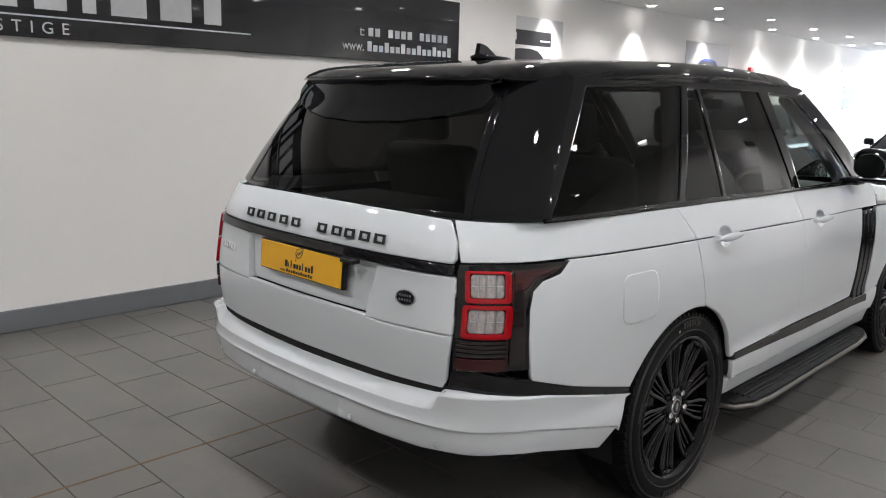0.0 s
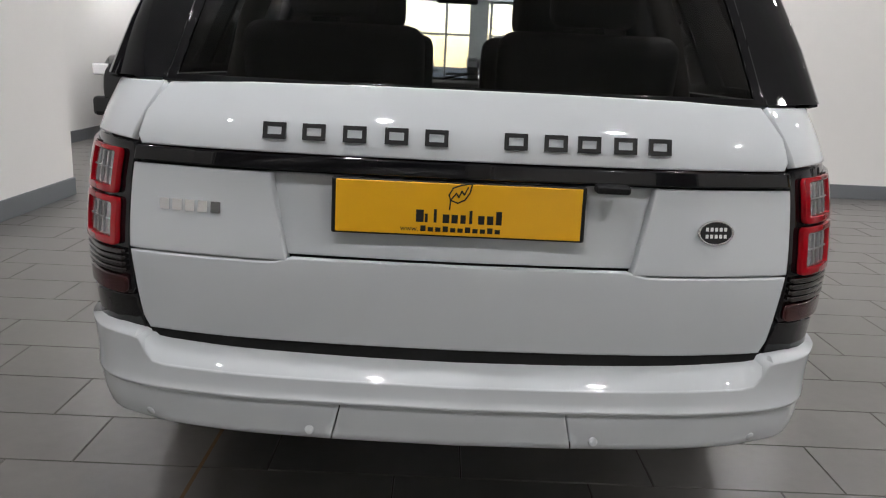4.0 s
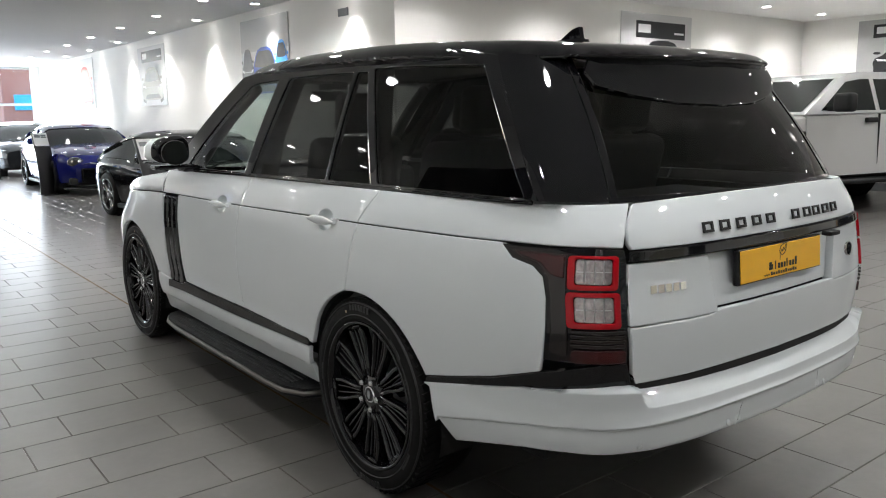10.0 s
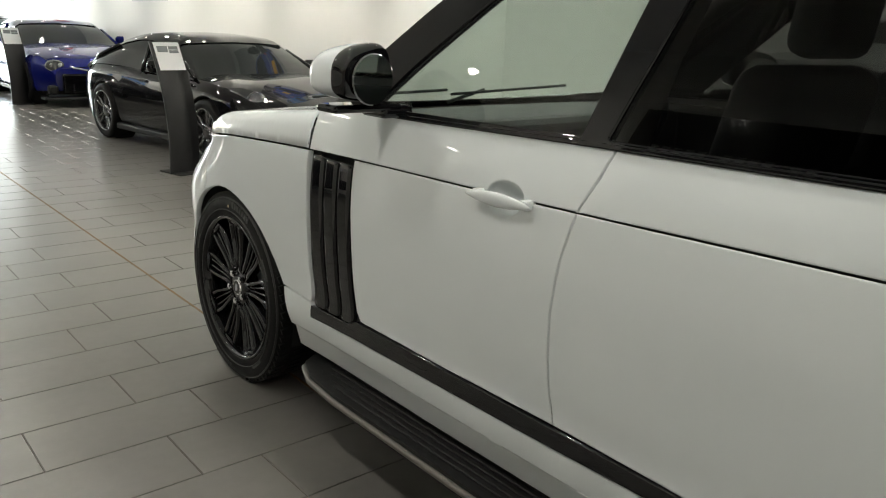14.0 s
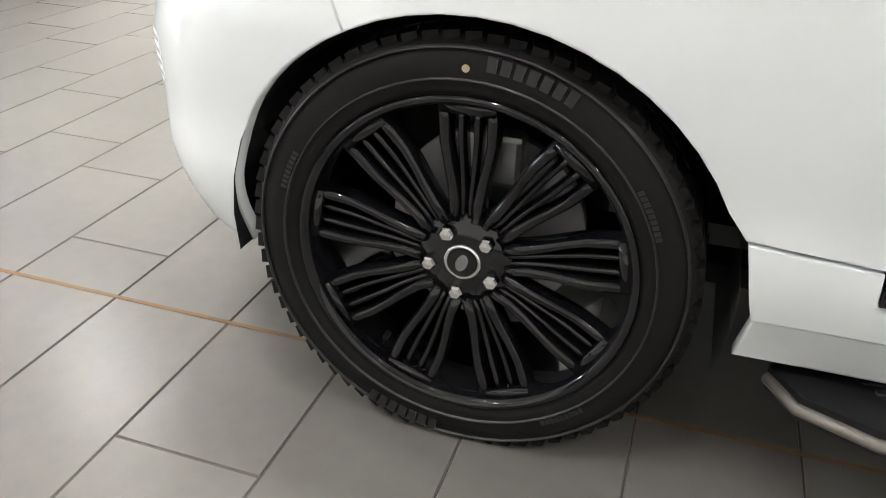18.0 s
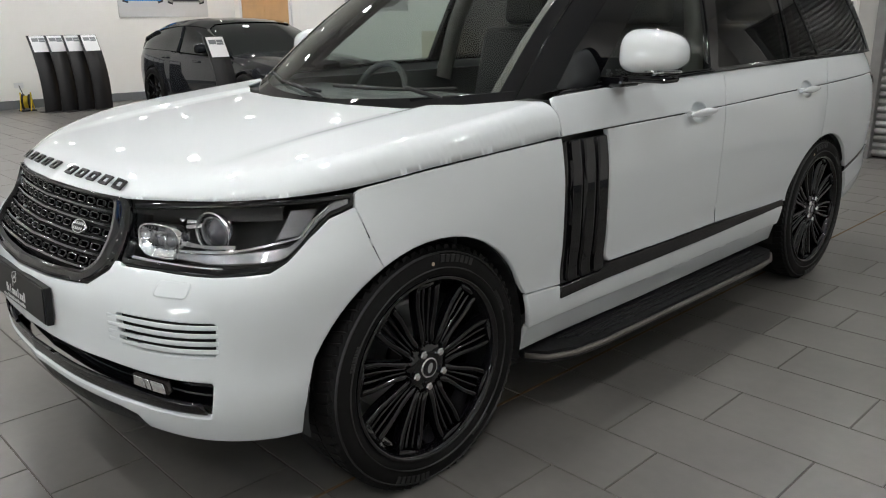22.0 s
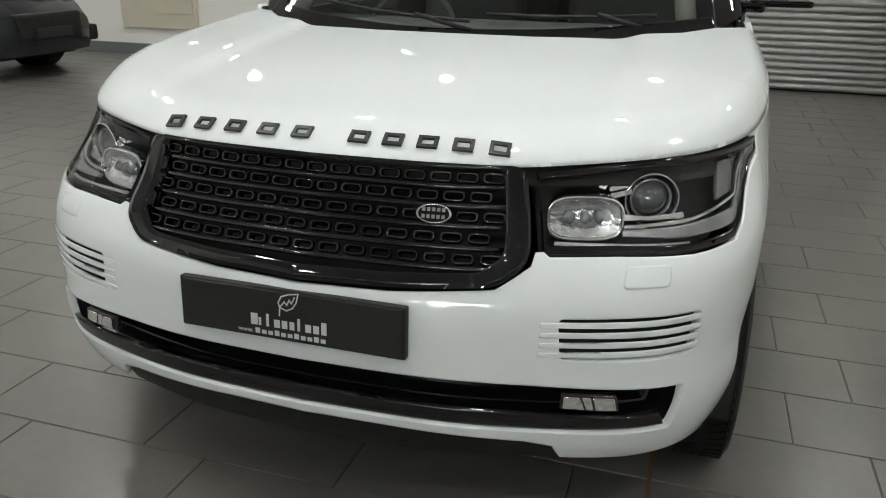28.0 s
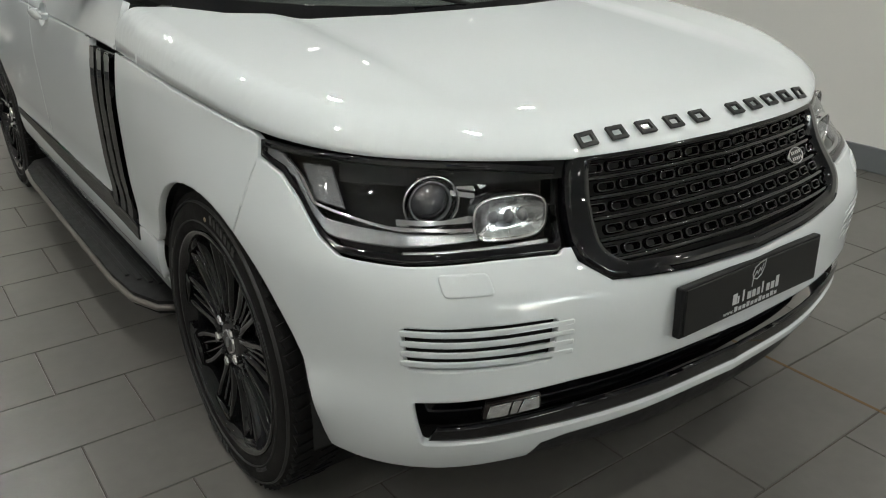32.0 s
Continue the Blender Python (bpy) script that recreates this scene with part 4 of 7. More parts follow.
poly = half + [(-s, z) for s, z in reversed(half)] + [(-s, z) for s, z in lower] + list(reversed(lower))


def sym(pts):
    return [(SFX(x), z) for x, z in pts] + [(SFX(-x), z) for x, z in reversed(pts)]


intake = rounded(sym([(0.02, 0.540), (0.5, 0.533), (0.812, 0.516), (0.795, 0.406), (0.5, 0.415), (0.02, 0.424)]), 0.01)
gill = rounded([(SFX(x), z) for x, z in ((0.55, 0.686), (0.70, 0.688), (0.826, 0.685), (0.822, 0.590), (0.70, 0.590), (0.56, 0.594))], 0.012)
gill_r = [(-s, z) for s, z in gill]
fb = panel("front_bumper", body, poly, WHITE, car, "white painted front bumper", holes=[intake, gill, gill_r], grid=0.045)
panel("lower_intake", body, rounded(sym([(0.02, 0.550), (0.5, 0.543), (0.824, 0.526), (0.806, 0.397), (0.5, 0.405), (0.02, 0.415)]), 0.01), BLACK, fb, "black lower air intake", lift=-0.06, edge=0.002, grid=0.03)
panel("intake_blade", body, sym([(0.02, 0.468), (0.5, 0.460), (0.772, 0.445), (0.785, 0.415), (0.5, 0.420), (0.02, 0.429)]), BLACK, fb, "gloss black intake blade", lift=-0.005, edge=0.005, flange=0.012, grid=0.025)
panel("chin", body, sym([(0.02, 0.398), (0.5, 0.383), (0.555, 0.368), (0.57, 0.318), (0.3, 0.312), (0.02, 0.312)]), PLASTIC, fb, "black plastic chin", lift=-0.008, grid=0.03)
for flip in (False, True):
    panel("gill_backing", body, gill, DARK, fb, mirror=flip, lift=-0.019, edge=0.002)
    for k in range(4):
        z = 0.5995 + 0.0225 * k
        panel("gill_blade", body, rounded([(SFX(0.515), z + 0.001), (SFX(0.66), z), (SFX(0.829), z), (SFX(0.829), z + 0.0125), (SFX(0.66), z + 0.0125), (SFX(0.515), z + 0.0115)], 0.004), WHITE, fb, mirror=flip, lift=0.001, edge=0.003, flange=0.004)
    panel("washer_cover", body, rounded([(SFX(0.665), 0.745), (SFX(0.755), 0.745), (SFX(0.757), 0.785), (SFX(0.67), 0.785)], 0.012), WHITE, fb, "washer jet cover", mirror=flip, lift=0.0025)
    fog = panel("fog_lamp", body, rounded([(SFX(0.565), 0.470), (SFX(0.688), 0.462), (SFX(0.682), 0.500), (SFX(0.570), 0.507)], 0.005), SMOKE, fb, "clear fog lamp", mirror=flip, lift=-0.012, flange=0.02)
    for tri in ([(0.571, 0.473), (0.616, 0.470), (0.606, 0.500), (0.575, 0.502)], [(0.620, 0.470), (0.634, 0.469), (0.628, 0.499), (0.611, 0.500)], [(0.639, 0.468), (0.682, 0.466), (0.676, 0.496), (0.634, 0.499)]):
        panel("fog_facet", body, [(SFX(x), z) for x, z in tri], GLINT, fog, "bright reflector facet", mirror=flip, lift=-0.009, flange=0.002, edge=0.001)
plate("number_plate", Matrix.Translation((0.01, 2.338, 0.644)) @ Matrix.Rotation(radians(180), 4, 'Z') @ Matrix.Rotation(radians(87), 4, 'X'), INK, SILVER, "black dealer plate with silver print on the front bumper")

# ---- roof and windows ----
ROOF = [(0, 0.335), (0.3, 0.31), (0.5, 0.26), (0.62, 0.18), (0.69, 0.05), (0.72, -0.15), (0.74, -0.6), (0.745, -1.2), (0.735, -1.7), (0.705, -1.95), (0.655, -2.10), (0.58, -2.205), (0.48, -2.265), (0.3, -2.315), (0, -2.345)]
RL = ROOF + [(-x, y) for x, y in reversed(ROOF[1:-1])]


def roof(x, y):
    zc = interp(-y, [(-0.35, 1.742), (0.0, 1.775), (0.6, 1.797), (1.3, 1.790), (1.9, 1.756), (2.15, 1.727), (2.36, 1.692)]) - 0.018 * (abs(x) / 0.7) ** 2
    best = 9
    for (x0, y0), (x1, y1) in zip(ROOF, ROOF[1:]):
        dx, dy = x1 - x0, y1 - y0
        u = min(max(((abs(x) - x0) * dx + (y - y0) * dy) / (dx * dx + dy * dy), 0), 1)
        best = min(best, math.hypot(abs(x) - x0 - u * dx, y - y0 - u * dy))
    r = 0.11
    k = max(0, 1 - best / r)
    drop = 0.06 - 0.035 * smooth01(-y, 2.0, 2.35)
    return (x, y, zc - drop * (1 - math.sqrt(max(0, 1 - k * k))))


panel("roof", roof, RL[::-1], BLACK, car, "gloss black roof with a rear spoiler", grid=0.05, edge=0.003, flange=0.03, from_faces=True)
bm = bmesh.new()
prof = [(-1.50, 0.0), (-1.58, 0.02), (-1.655, 0.065), (-1.695, 0.074), (-1.705, 0.03), (-1.72, 0.0)]
a = [bm.verts.new((-0.022 if i in (0, 5) else -0.012, y, 1.775 + h - 0.008)) for i, (y, h) in enumerate(prof)]
b = [bm.verts.new((0.022 if i in (0, 5) else 0.012, y, 1.775 + h - 0.008)) for i, (y, h) in enumerate(prof)]
bm.faces.new(a); bm.faces.new(b[::-1])
for i in range(6):
    j = (i + 1) % 6
    bm.faces.new((a[j], a[i], b[i], b[j]))
part("aerial_fin", bm, BLACK, car, "black shark-fin aerial")
lathe_b = bmesh.new()
lathe(lathe_b, [(0.001, 0.008), (0.6, 0.006), (0.95, 0.002), (1.0, -0.01)], Matrix.Translation((0, -1.61, 1.786)) @ Matrix.Diagonal((0.05, 0.13, 1, 1)), 32)
part("aerial_base", lathe_b, BLACK, car, smooth=True)


def sideglass(y, z):
    xb = interp(-y, [(-0.95, 0.87), (-0.5, 0.897), (0, 0.903), (1.5, 0.903), (2.2, 0.88), (2.5, 0.815), (2.6, 0.78)])
    d = z - 1.19
    return (-(xb - 0.28 * d - 0.15 * d * d), y, z)


WIN = {
    "front": [(0.565, 1.205), (0.40, 1.335), (0.15, 1.52), (-0.05, 1.648), (-0.12, 1.660), (-0.375, 1.668), (-0.31, 1.4), (-0.262, 1.212)],
    "rear": [(-0.335, 1.213), (-0.40, 1.4), (-0.485, 1.672), (-0.8, 1.674), (-1.085, 1.670), (-1.082, 1.45), (-1.080, 1.222)],
    "vent": [(-1.102, 1.222), (-1.105, 1.45), (-1.108, 1.669), (-1.195, 1.667), (-1.31, 1.45), (-1.43, 1.226)],
    "quarter": [(-1.475, 1.228), (-1.355, 1.46), (-1.235, 1.678), (-1.5, 1.674), (-1.925, 1.655), (-2.09, 1.45), (-2.26, 1.227)],
}
SIDEP = [(0.80, 1.190), (0.64, 1.33), (0.30, 1.56), (0.08, 1.70), (-0.3, 1.735), (-1.0, 1.74), (-1.7, 1.725), (-1.98, 1.685), (-2.14, 1.47), (-2.31, 1.222), (-1.5, 1.21), (-0.36, 1.199), (0.3, 1.193)]
def sg2(u, z):
    return sideglass(-u, z)


for flip in (False, True):
    cab = panel("cabin_side", sg2, [(-y, z) for y, z in SIDEP], BLACK, car, "gloss black pillars and window frames", holes=[rounded([(-y, z) for y, z in WIN[k]], 0.012) for k in WIN], mirror=flip, edge=0.003, flange=0.025)
    for k in WIN:
        panel(k + "_side_window", sg2, [(-y, z) for y, z in WIN[k]], SIDEG if k == "front" else PRIV, cab, "clear side window" if k == "front" else "dark privacy glass", mirror=flip, lift=-0.005, flange=0.001, edge=0.002).visible_shadow = False
    panel("belt_strip", sg2, [(-y, z) for y, z in ((0.76, 1.187), (-0.36, 1.207), (-1.5, 1.219), (-2.285, 1.222), (-2.285, 1.211), (-1.5, 1.207), (-0.36, 1.195), (0.79, 1.174))], BLACK, cab, mirror=flip, lift=0.006, flange=0.02)


def screen(u, v):
    x = -u
    yb, zb = 1.225 - 0.31 * (x / 0.8) ** 2, 1.112 + 0.05 * (x / 0.8) ** 2
    yt, zt = 0.325 - 0.16 * (x / 0.8) ** 2, 1.742 - 0.05 * (x / 0.8) ** 2
    k = 0.03 * math.sin(math.pi * min(max(v, 0), 1))
    return (x * (1 - 0.19 * v), yb + (yt - yb) * v + k * 0.55, zb + (zt - zb) * v + k)


ws = panel("windscreen", screen, [(-0.775, 0.03), (0.775, 0.03), (0.765, 0.97), (-0.765, 0.97)], CLEAR, car, "clear windscreen with a green tint", grid=0.08, flange=0.002)
ws.visible_shadow = False
for k, q in enumerate(([(-0.80, -0.02), (0.80, -0.02), (0.79, 0.045), (-0.79, 0.045)], [(-0.79, 0.93), (0.79, 0.93), (0.79, 1.0), (-0.79, 1.0)], [(0.745, 0.03), (0.80, -0.02), (0.80, 1.0), (0.745, 0.97)], [(-0.80, -0.02), (-0.745, 0.03), (-0.745, 0.97), (-0.80, 1.0)])):
    panel("screen_border", screen, q, BLACK, car, "black windscreen border", grid=0.08, lift=0.003, flange=0.004)


def rearglass(x, v):
    yb, zb = -2.556 + 0.13 * (x / 0.72) ** 2, 1.218
    yt, zt = -2.235 + 0.12 * (x / 0.72) ** 2, 1.690 - 0.01 * (x / 0.72) ** 2
    return (x * (1 - 0.13 * v), yb + (yt - yb) * v - 0.02 * math.sin(math.pi * min(max(v, 0), 1)), zb + (zt - zb) * v)


rg = panel("rear_window", rearglass, [(-0.665, 0.01), (0.665, 0.01), (0.64, 1.0), (-0.64, 1.0)], PRIVR, car, "dark privacy rear window", grid=0.08, flange=0.002)
rg.visible_shadow = False
for q in ([(-0.68, -0.01), (0.68, -0.01), (0.68, 0.022), (-0.68, 0.022)], [(0.648, 0.0), (0.672, 0.0), (0.655, 1.0), (0.625, 1.0)], [(-0.672, 0.0), (-0.648, 0.0), (-0.625, 1.0), (-0.655, 1.0)]):
    panel("rear_window_border", rearglass, q, BLACK, car, grid=0.08, lift=0.003, flange=0.004)
# black panel in place of the shaded hollow between spoiler lip and glass
panel("rear_window_visor", lambda x, v: (rearglass(x, v)[0], rearglass(x, v)[1] - 0.05 * smooth01(v, 0.62, 1.0), rearglass(x, v)[2]), [(0.60, 0.985), (-0.60, 0.985), (-0.635, 0.86), (-0.60, 0.76), (-0.45, 0.685), (-0.25, 0.625), (0, 0.605), (0.25, 0.625), (0.45, 0.685), (0.60, 0.76), (0.635, 0.86)][::-1], BLACK, car, "black brake-light visor under the spoiler", grid=0.05, lift=0.006)
for flip in (False, True):
    sg = 1 if flip else -1
    # D-pillar and A-pillar returns
    side_e = [Vector(sideglass(y, z)) for y, z in ((-2.31, 1.222), (-2.225, 1.346), (-2.14, 1.47), (-2.06, 1.578), (-1.98, 1.685))]
    tail_e = [Vector((-abs(p[0]), p[1], p[2])) for p in (rearglass(0.668 - 0.016 * v, v) for v in (0.0, 0.265, 0.534, 0.765, 0.99))]
    side_f = [Vector(sideglass(y, z)) for y, z in ((0.80, 1.190), (0.64, 1.33), (0.30, 1.56), (0.08, 1.70))]
    nose_f = [Vector((-abs(p[0]), p[1], p[2])) for p in (screen(0.80, v) for v in (0.0, 0.3, 0.75, 0.98))]
    for nm, A_, B_, ta, tb in (("rear_pillar", side_e, tail_e, Vector((0.10, -1, 0)), Vector((1, -0.42, 0))), ("front_pillar", side_f, nose_f, Vector((0.45, 0.85, 0)), Vector((1, 0.6, 0)))):
        bm = bmesh.new()
        rows = []
        for p, q in zip(A_, B_):
            h = (q - p).length
            cv = []
            for i in range(9):
                u = i / 8
                v = (2 * u**3 - 3 * u**2 + 1) * p + (u**3 - 2 * u**2 + u) * h * ta + (3 * u**2 - 2 * u**3) * q + (u**3 - u**2) * h * tb
                cv.append(bm.verts.new((v.x if not flip else -v.x, v.y, v.z)))
            rows.append(cv)
        for r0, r1 in zip(rows, rows[1:]):
            for i in range(8):
                bm.faces.new((r0[i], r0[i + 1], r1[i + 1], r1[i]))
        part(nm, bm, BLACK, car, smooth=True)
# black cowl and wipers below the windscreen
cw = [(-x, y) for x, y in cowl] + [(x, y) for x, y in reversed(cowl[:-1])]
panel("cowl", lambda x, y: (x, y, 1.119 - 0.006 * (abs(x) / 0.8) ** 2), [(x * 0.86, y + 0.02) for x, y in cw] + [(x * 0.86, y - 0.16) for x, y in reversed(cw)], PLASTIC, car, "black plastic scuttle below the windscreen", grid=0.06)
for x0, x1 in ((-0.05, 0.52), (-0.62, -0.10)):
    bm = bmesh.new()
    p = [Vector(screen(-(x0 + (x1 - x0) * t), 0.055 + 0.03 * t)) + Vector((0, 0.012, 0.018)) for t in (0, 0.33, 0.66, 1)]
    tube(bm, p, 0.006)
    tube(bm, [p[1] + Vector((0, 0.01, 0.008)), Vector((x0 - 0.02, 1.185 - 0.31 * (x0 / 0.8) ** 2, 1.138))], 0.008)
    part("wiper", bm, PLASTIC, car, "black windscreen wiper", smooth=True)

# ---- mirrors, handles, steps ----
for flip in (False, True):
    sg = 1 if flip else -1
    mir = thing("door_mirror", "", "")
    mir.parent = car
    ca, sa = math.cos(radians(21)), math.sin(radians(21))
    aim = lambda o, d, h: Vector((sg * (1.036 + o * ca + d * sa), 0.42 + d * ca - o * sa, 1.298 + h))
    for nm, mt, lab in (("mirror_cap", WHITE, "white mirror cap"), ("mirror_frame", BLACK, "gloss black mirror frame")):
        bm = bmesh.new()
        bmesh.ops.create_icosphere(bm, subdivisions=4, radius=1)
        for v in bm.verts:
            c = v.co.copy()
            c = Vector([math.copysign(abs(k) ** 0.7, k) for k in c])
            out = c.x * sg
            zz = (0.090 if c.z > 0 else 0.060) * c.z * (1 - 0.16 * out)
            if nm == "mirror_cap":
                v.co = aim(0.122 * out, (0.125 if c.y > 0 else 0.012) * c.y, zz)
            else:
                v.co = aim(0.124 * out, (0.022 if c.y > 0 else 0.045) * c.y, zz * 1.03)
        part(nm, bm, mt, mir, lab, smooth=True)
    bm = bmesh.new(); box(bm, (sg * 0.90, 0.40, 1.205), (sg * 1.13, 0.50, 1.228), 0.01, 3)
    part("mirror_base", bm, BLACK, mir)
    bm = bmesh.new(); box(bm, (sg * 0.86, 0.40, 1.185), (sg * 0.97, 0.52, 1.222), 0.014, 3)
    part("mirror_arm", bm, BLACK, mir)
    bm = bmesh.new()
    lathe(bm, [(0.0, 0.0), (0.96, 0.0), (1.0, -0.003)], Matrix.Translation(aim(0, -0.0465, -0.001)) @ Matrix.Rotation(radians(-21 * sg), 4, 'Z') @ Matrix.Rotation(radians(90), 4, 'X') @ Matrix.Diagonal((0.098, 0.070, 1, 1)), 28)
    part("mirror_glass", bm, MIRR, mir, "mirror glass")
    bm = bmesh.new(); box(bm, (-0.065, -0.008, -0.0045), (0.065, 0.008, 0.0045), 0.003); bmesh.ops.transform(bm, matrix=Matrix.Translation(aim(0.045, 0.088, -0.050)) @ Matrix.Rotation(radians(-21 * sg), 4, 'Z'), verts=bm.verts)
    part("indicator_strip", bm, CHROME, mir, "thin clear indicator strip")
    for y in (-0.085, -1.175):
        h = thing("door_handle", "", "")
        h.parent = car
        z = shz(y) + 0.002
        p = Vector(body(S(y), z))
        bm = bmesh.new()
        bmesh.ops.create_icosphere(bm, subdivisions=3, radius=1)
        for v in bm.verts:
            c = v.co.copy()
            taper = 1 - 0.45 * c.y * c.y
            v.co = Vector(((p.x - 0.028) * (1 if not flip else -1) + 0.010 * c.x, y + 0.115 * c.y, z - 0.008 + 0.018 * c.z * taper))
        part("handle_bar", bm, WHITE, h, "white pull handle", smooth=True)
        for dy in (-0.085, 0.085):
            bm = bmesh.new()
            box(bm, ((p.x + 0.01) * (1 if not flip else -1), y + dy - 0.012, z - 0.02), ((p.x - 0.024) * (1 if not flip else -1), y + dy + 0.012, z + 0.004), 0.005)
            part("handle_mount", bm, WHITE, h)
        zc = shz(y) - 0.006

        def bowl(u, v, y=y, zc=zc):
            q_ = Vector(body(u, v))
            r2 = ((q_.y - y) / 0.066) ** 2 + ((v - zc) / 0.046) ** 2
            return (q_.x + 0.030 * max(0, 1 - r2) ** 0.6 + 0.002, q_.y, v)
        panel("handle_cup", bowl, [(S(y) + 0.068 * math.cos(radians(12 * k)), zc + 0.047 * math.sin(radians(12 * k))) for k in range(30)], WHITE, h, mirror=flip, grid=0.012, edge=0.002, flange=0.001)
    st = thing("side_step", "", "")
    st.parent = car
    lo = [(0.88, 0.935), (0.95, 0.89), (0.995, 0.78), (1.012, 0.6), (1.02, -0.66), (1.01, -0.82), (0.96, -0.93), (0.86, -0.97)]
    bm = bmesh.new()
    pl = [(sg * x, y) for x, y in lo] + [(sg * 0.78, -0.93), (sg * 0.78, 0.88)]
    slab(bm, pl, Matrix.Translation((0, 0, 0.265)), 0.045)
    part("step_board", bm, PLASTIC, st, "black ribbed side step")
    for k in range(6):
        bm = bmesh.new(); x = 0.85 + 0.025 * k
        box(bm, (sg * (x - 0.008), -0.82, 0.265), (sg * (x + 0.008), 0.80 - 0.006 * k * k, 0.2715), 0.002, 1)
        part("tread_rib", bm, PLASTIC, st)
    bm = bmesh.new(); tube(bm, [(sg * (x + 0.004), y, 0.243) for x, y in lo], 0.011, 8)
    part("step_edge", bm, STEPM, st, "thin brown-grey metal step edge", smooth=True)
panel("fuel_flap", body, rounded([(S(-1.735), 0.825), (S(-1.955), 0.825), (S(-1.955), 1.005), (S(-1.735), 1.005)], 0.05, 6), WHITE, car, "fuel filler flap", mirror=True, lift=0.003, edge=0.004)

# ---- wheels ----
def wheel_parts(holder, R=0.394, w=0.285, rim_r=0.297, detail=True, rim_mat=None, spokes=9):
    """A wheel at the origin whose outer face looks along +z."""
    rim_mat = rim_mat or RIM
    bm = bmesh.new()
    h = w / 2
    lathe(bm, [(rim_r - 0.01, h - 0.03), (rim_r + 0.002, h - 0.006), (rim_r + 0.012, h + 0.003), (rim_r + 0.022, h + 0.003), (rim_r + 0.045, h + 0.007), (R - 0.03, h + 0.002), (R - 0.014, h - 0.006), (R - 0.004, h - 0.020), (R, h - 0.04), (R, -h + 0.055), (R - 0.012, -h + 0.014), (rim_r + 0.03, -h), (rim_r - 0.02, -h + 0.02)], n=64)
    part("tyre", bm, RUBBER, holder, "black low-profile tyre", smooth=True)
    if detail:
        bm = bmesh.new()
        for k in range(72):
            a = 2 * math.pi * k / 72
            m = Matrix.Rotation(a, 4, 'Z') @ Matrix.Translation((R - 0.005, 0, h - 0.036)) @ Matrix.Rotation(radians(16), 4, 'X')
            for dz in (0.0, -0.075):
                r = bmesh.ops.create_cube(bm, size=1, matrix=m @ Matrix.Translation((0, 0.002, dz)) @ Matrix.Diagonal((0.014, 0.024, 0.05, 1)))
        part("tread", bm, RUBBER, holder)["kind"] = "stuff"
    bm = bmesh.new()
    lathe(bm, [(rim_r + 0.004, h - 0.002), (rim_r + 0.002, h + 0.004), (rim_r - 0.006, h + 0.003), (rim_r - 0.014, h - 0.010), (rim_r - 0.02, h - 0.05), (rim_r - 0.03, -h * 0.4), (rim_r - 0.02, -h + 0.02)], n=64)
    part("rim", bm, rim_mat, holder, "gloss black rim" if rim_mat is RIM else "alloy rim", smooth=True)
    bm = bmesh.new()
    lathe(bm, [(0.0, h - 0.020), (0.045, h - 0.020), (0.085, h - 0.028), (0.095, h - 0.049), (0.07, h - 0.085)], n=40)
    hub = part("hub", bm, rim_mat, holder, smooth=True)
    bm = bmesh.new()
    lathe(bm, [(0.0, -0.03), (0.185, -0.03), (0.185, -0.055), (0.0, -0.055)], n=40)
    part("brake_disc", bm, STEEL, holder, "grey brake disc")
    for k in range(spokes):
        a = 2 * math.pi * k / spokes + math.pi / 2
        bm = bmesh.new()
        ribs = ((-0.040, -0.020, 0.018), (-0.0135, -0.0065, 0.011), (0.0135, 0.0065, 0.011), (0.040, 0.020, 0.018)) if detail else ((-0.036, -0.014, 0.026), (0.036, 0.014, 0.026))
        m = Matrix.Rotation(a, 4, 'Z')
        for o_end, i_end, wd in ribs:
            rows = []
            n = 7
            for i in range(n):
                t = i / (n - 1)
                r = 0.075 + (rim_r - 0.012 - 0.075) * t
                c = i_end + (o_end - i_end) * smooth01(t, 0.1, 0.75)
                zt = h - 0.020 + 0.010 * t ** 1.6 - 0.004 * math.sin(math.pi * t)
                ww = wd * (1 + 0.5 * abs(t - 0.5))
                if abs(o_end) < 0.02:
                    zt -= 0.007
                rows.append([bm.verts.new(m @ Vector((r, c + d * ww * 0.5, z))) for d, z in ((-1.0, zt - 0.035), (-0.9, zt - 0.004), (-0.4, zt), (0.4, zt), (0.9, zt - 0.004), (1.0, zt - 0.035))])
            for r0, r1 in zip(rows, rows[1:]):
                for i in range(5):
                    bm.faces.new((r0[i], r0[i + 1], r1[i + 1], r1[i]))
            bm.faces.new(rows[-1]); bm.faces.new(rows[0][::-1])
        if detail:
            pts = [(rim_r - 0.012, -0.047), (rim_r - 0.012, 0.047), (rim_r - 0.03, 0.045), (rim_r - 0.03, -0.045)]
            slab(bm, pts, m @ Matrix.Translation((0, 0, h - 0.010)), 0.02)
        part("spoke", bm, rim_mat, holder, smooth=True)
    if detail:
        for k in range(5):
            a = radians(-98 + 72 * k)
            bm = bmesh.new()
            lathe(bm, [(0.0, 0.013), (0.0105, 0.012), (0.0135, 0.008), (0.0135, -0.008)], Matrix.Translation((0.06 * math.cos(a), 0.06 * math.sin(a), h - 0.018)), n=6)
            part("wheel_nut", bm, CHROME, hub, "bright hexagonal wheel nut")
        bm = bmesh.new()
        lathe(bm, [(0.0, 0.001), (0.026, 0.001), (0.03, 0.003), (0.033, 0.002), (0.034, -0.003)], Matrix.Translation((0, 0, h - 0.018)), n=32)
        cap = part("centre_cap", bm, CHROME, hub, "chrome-rimmed centre cap", smooth=True)
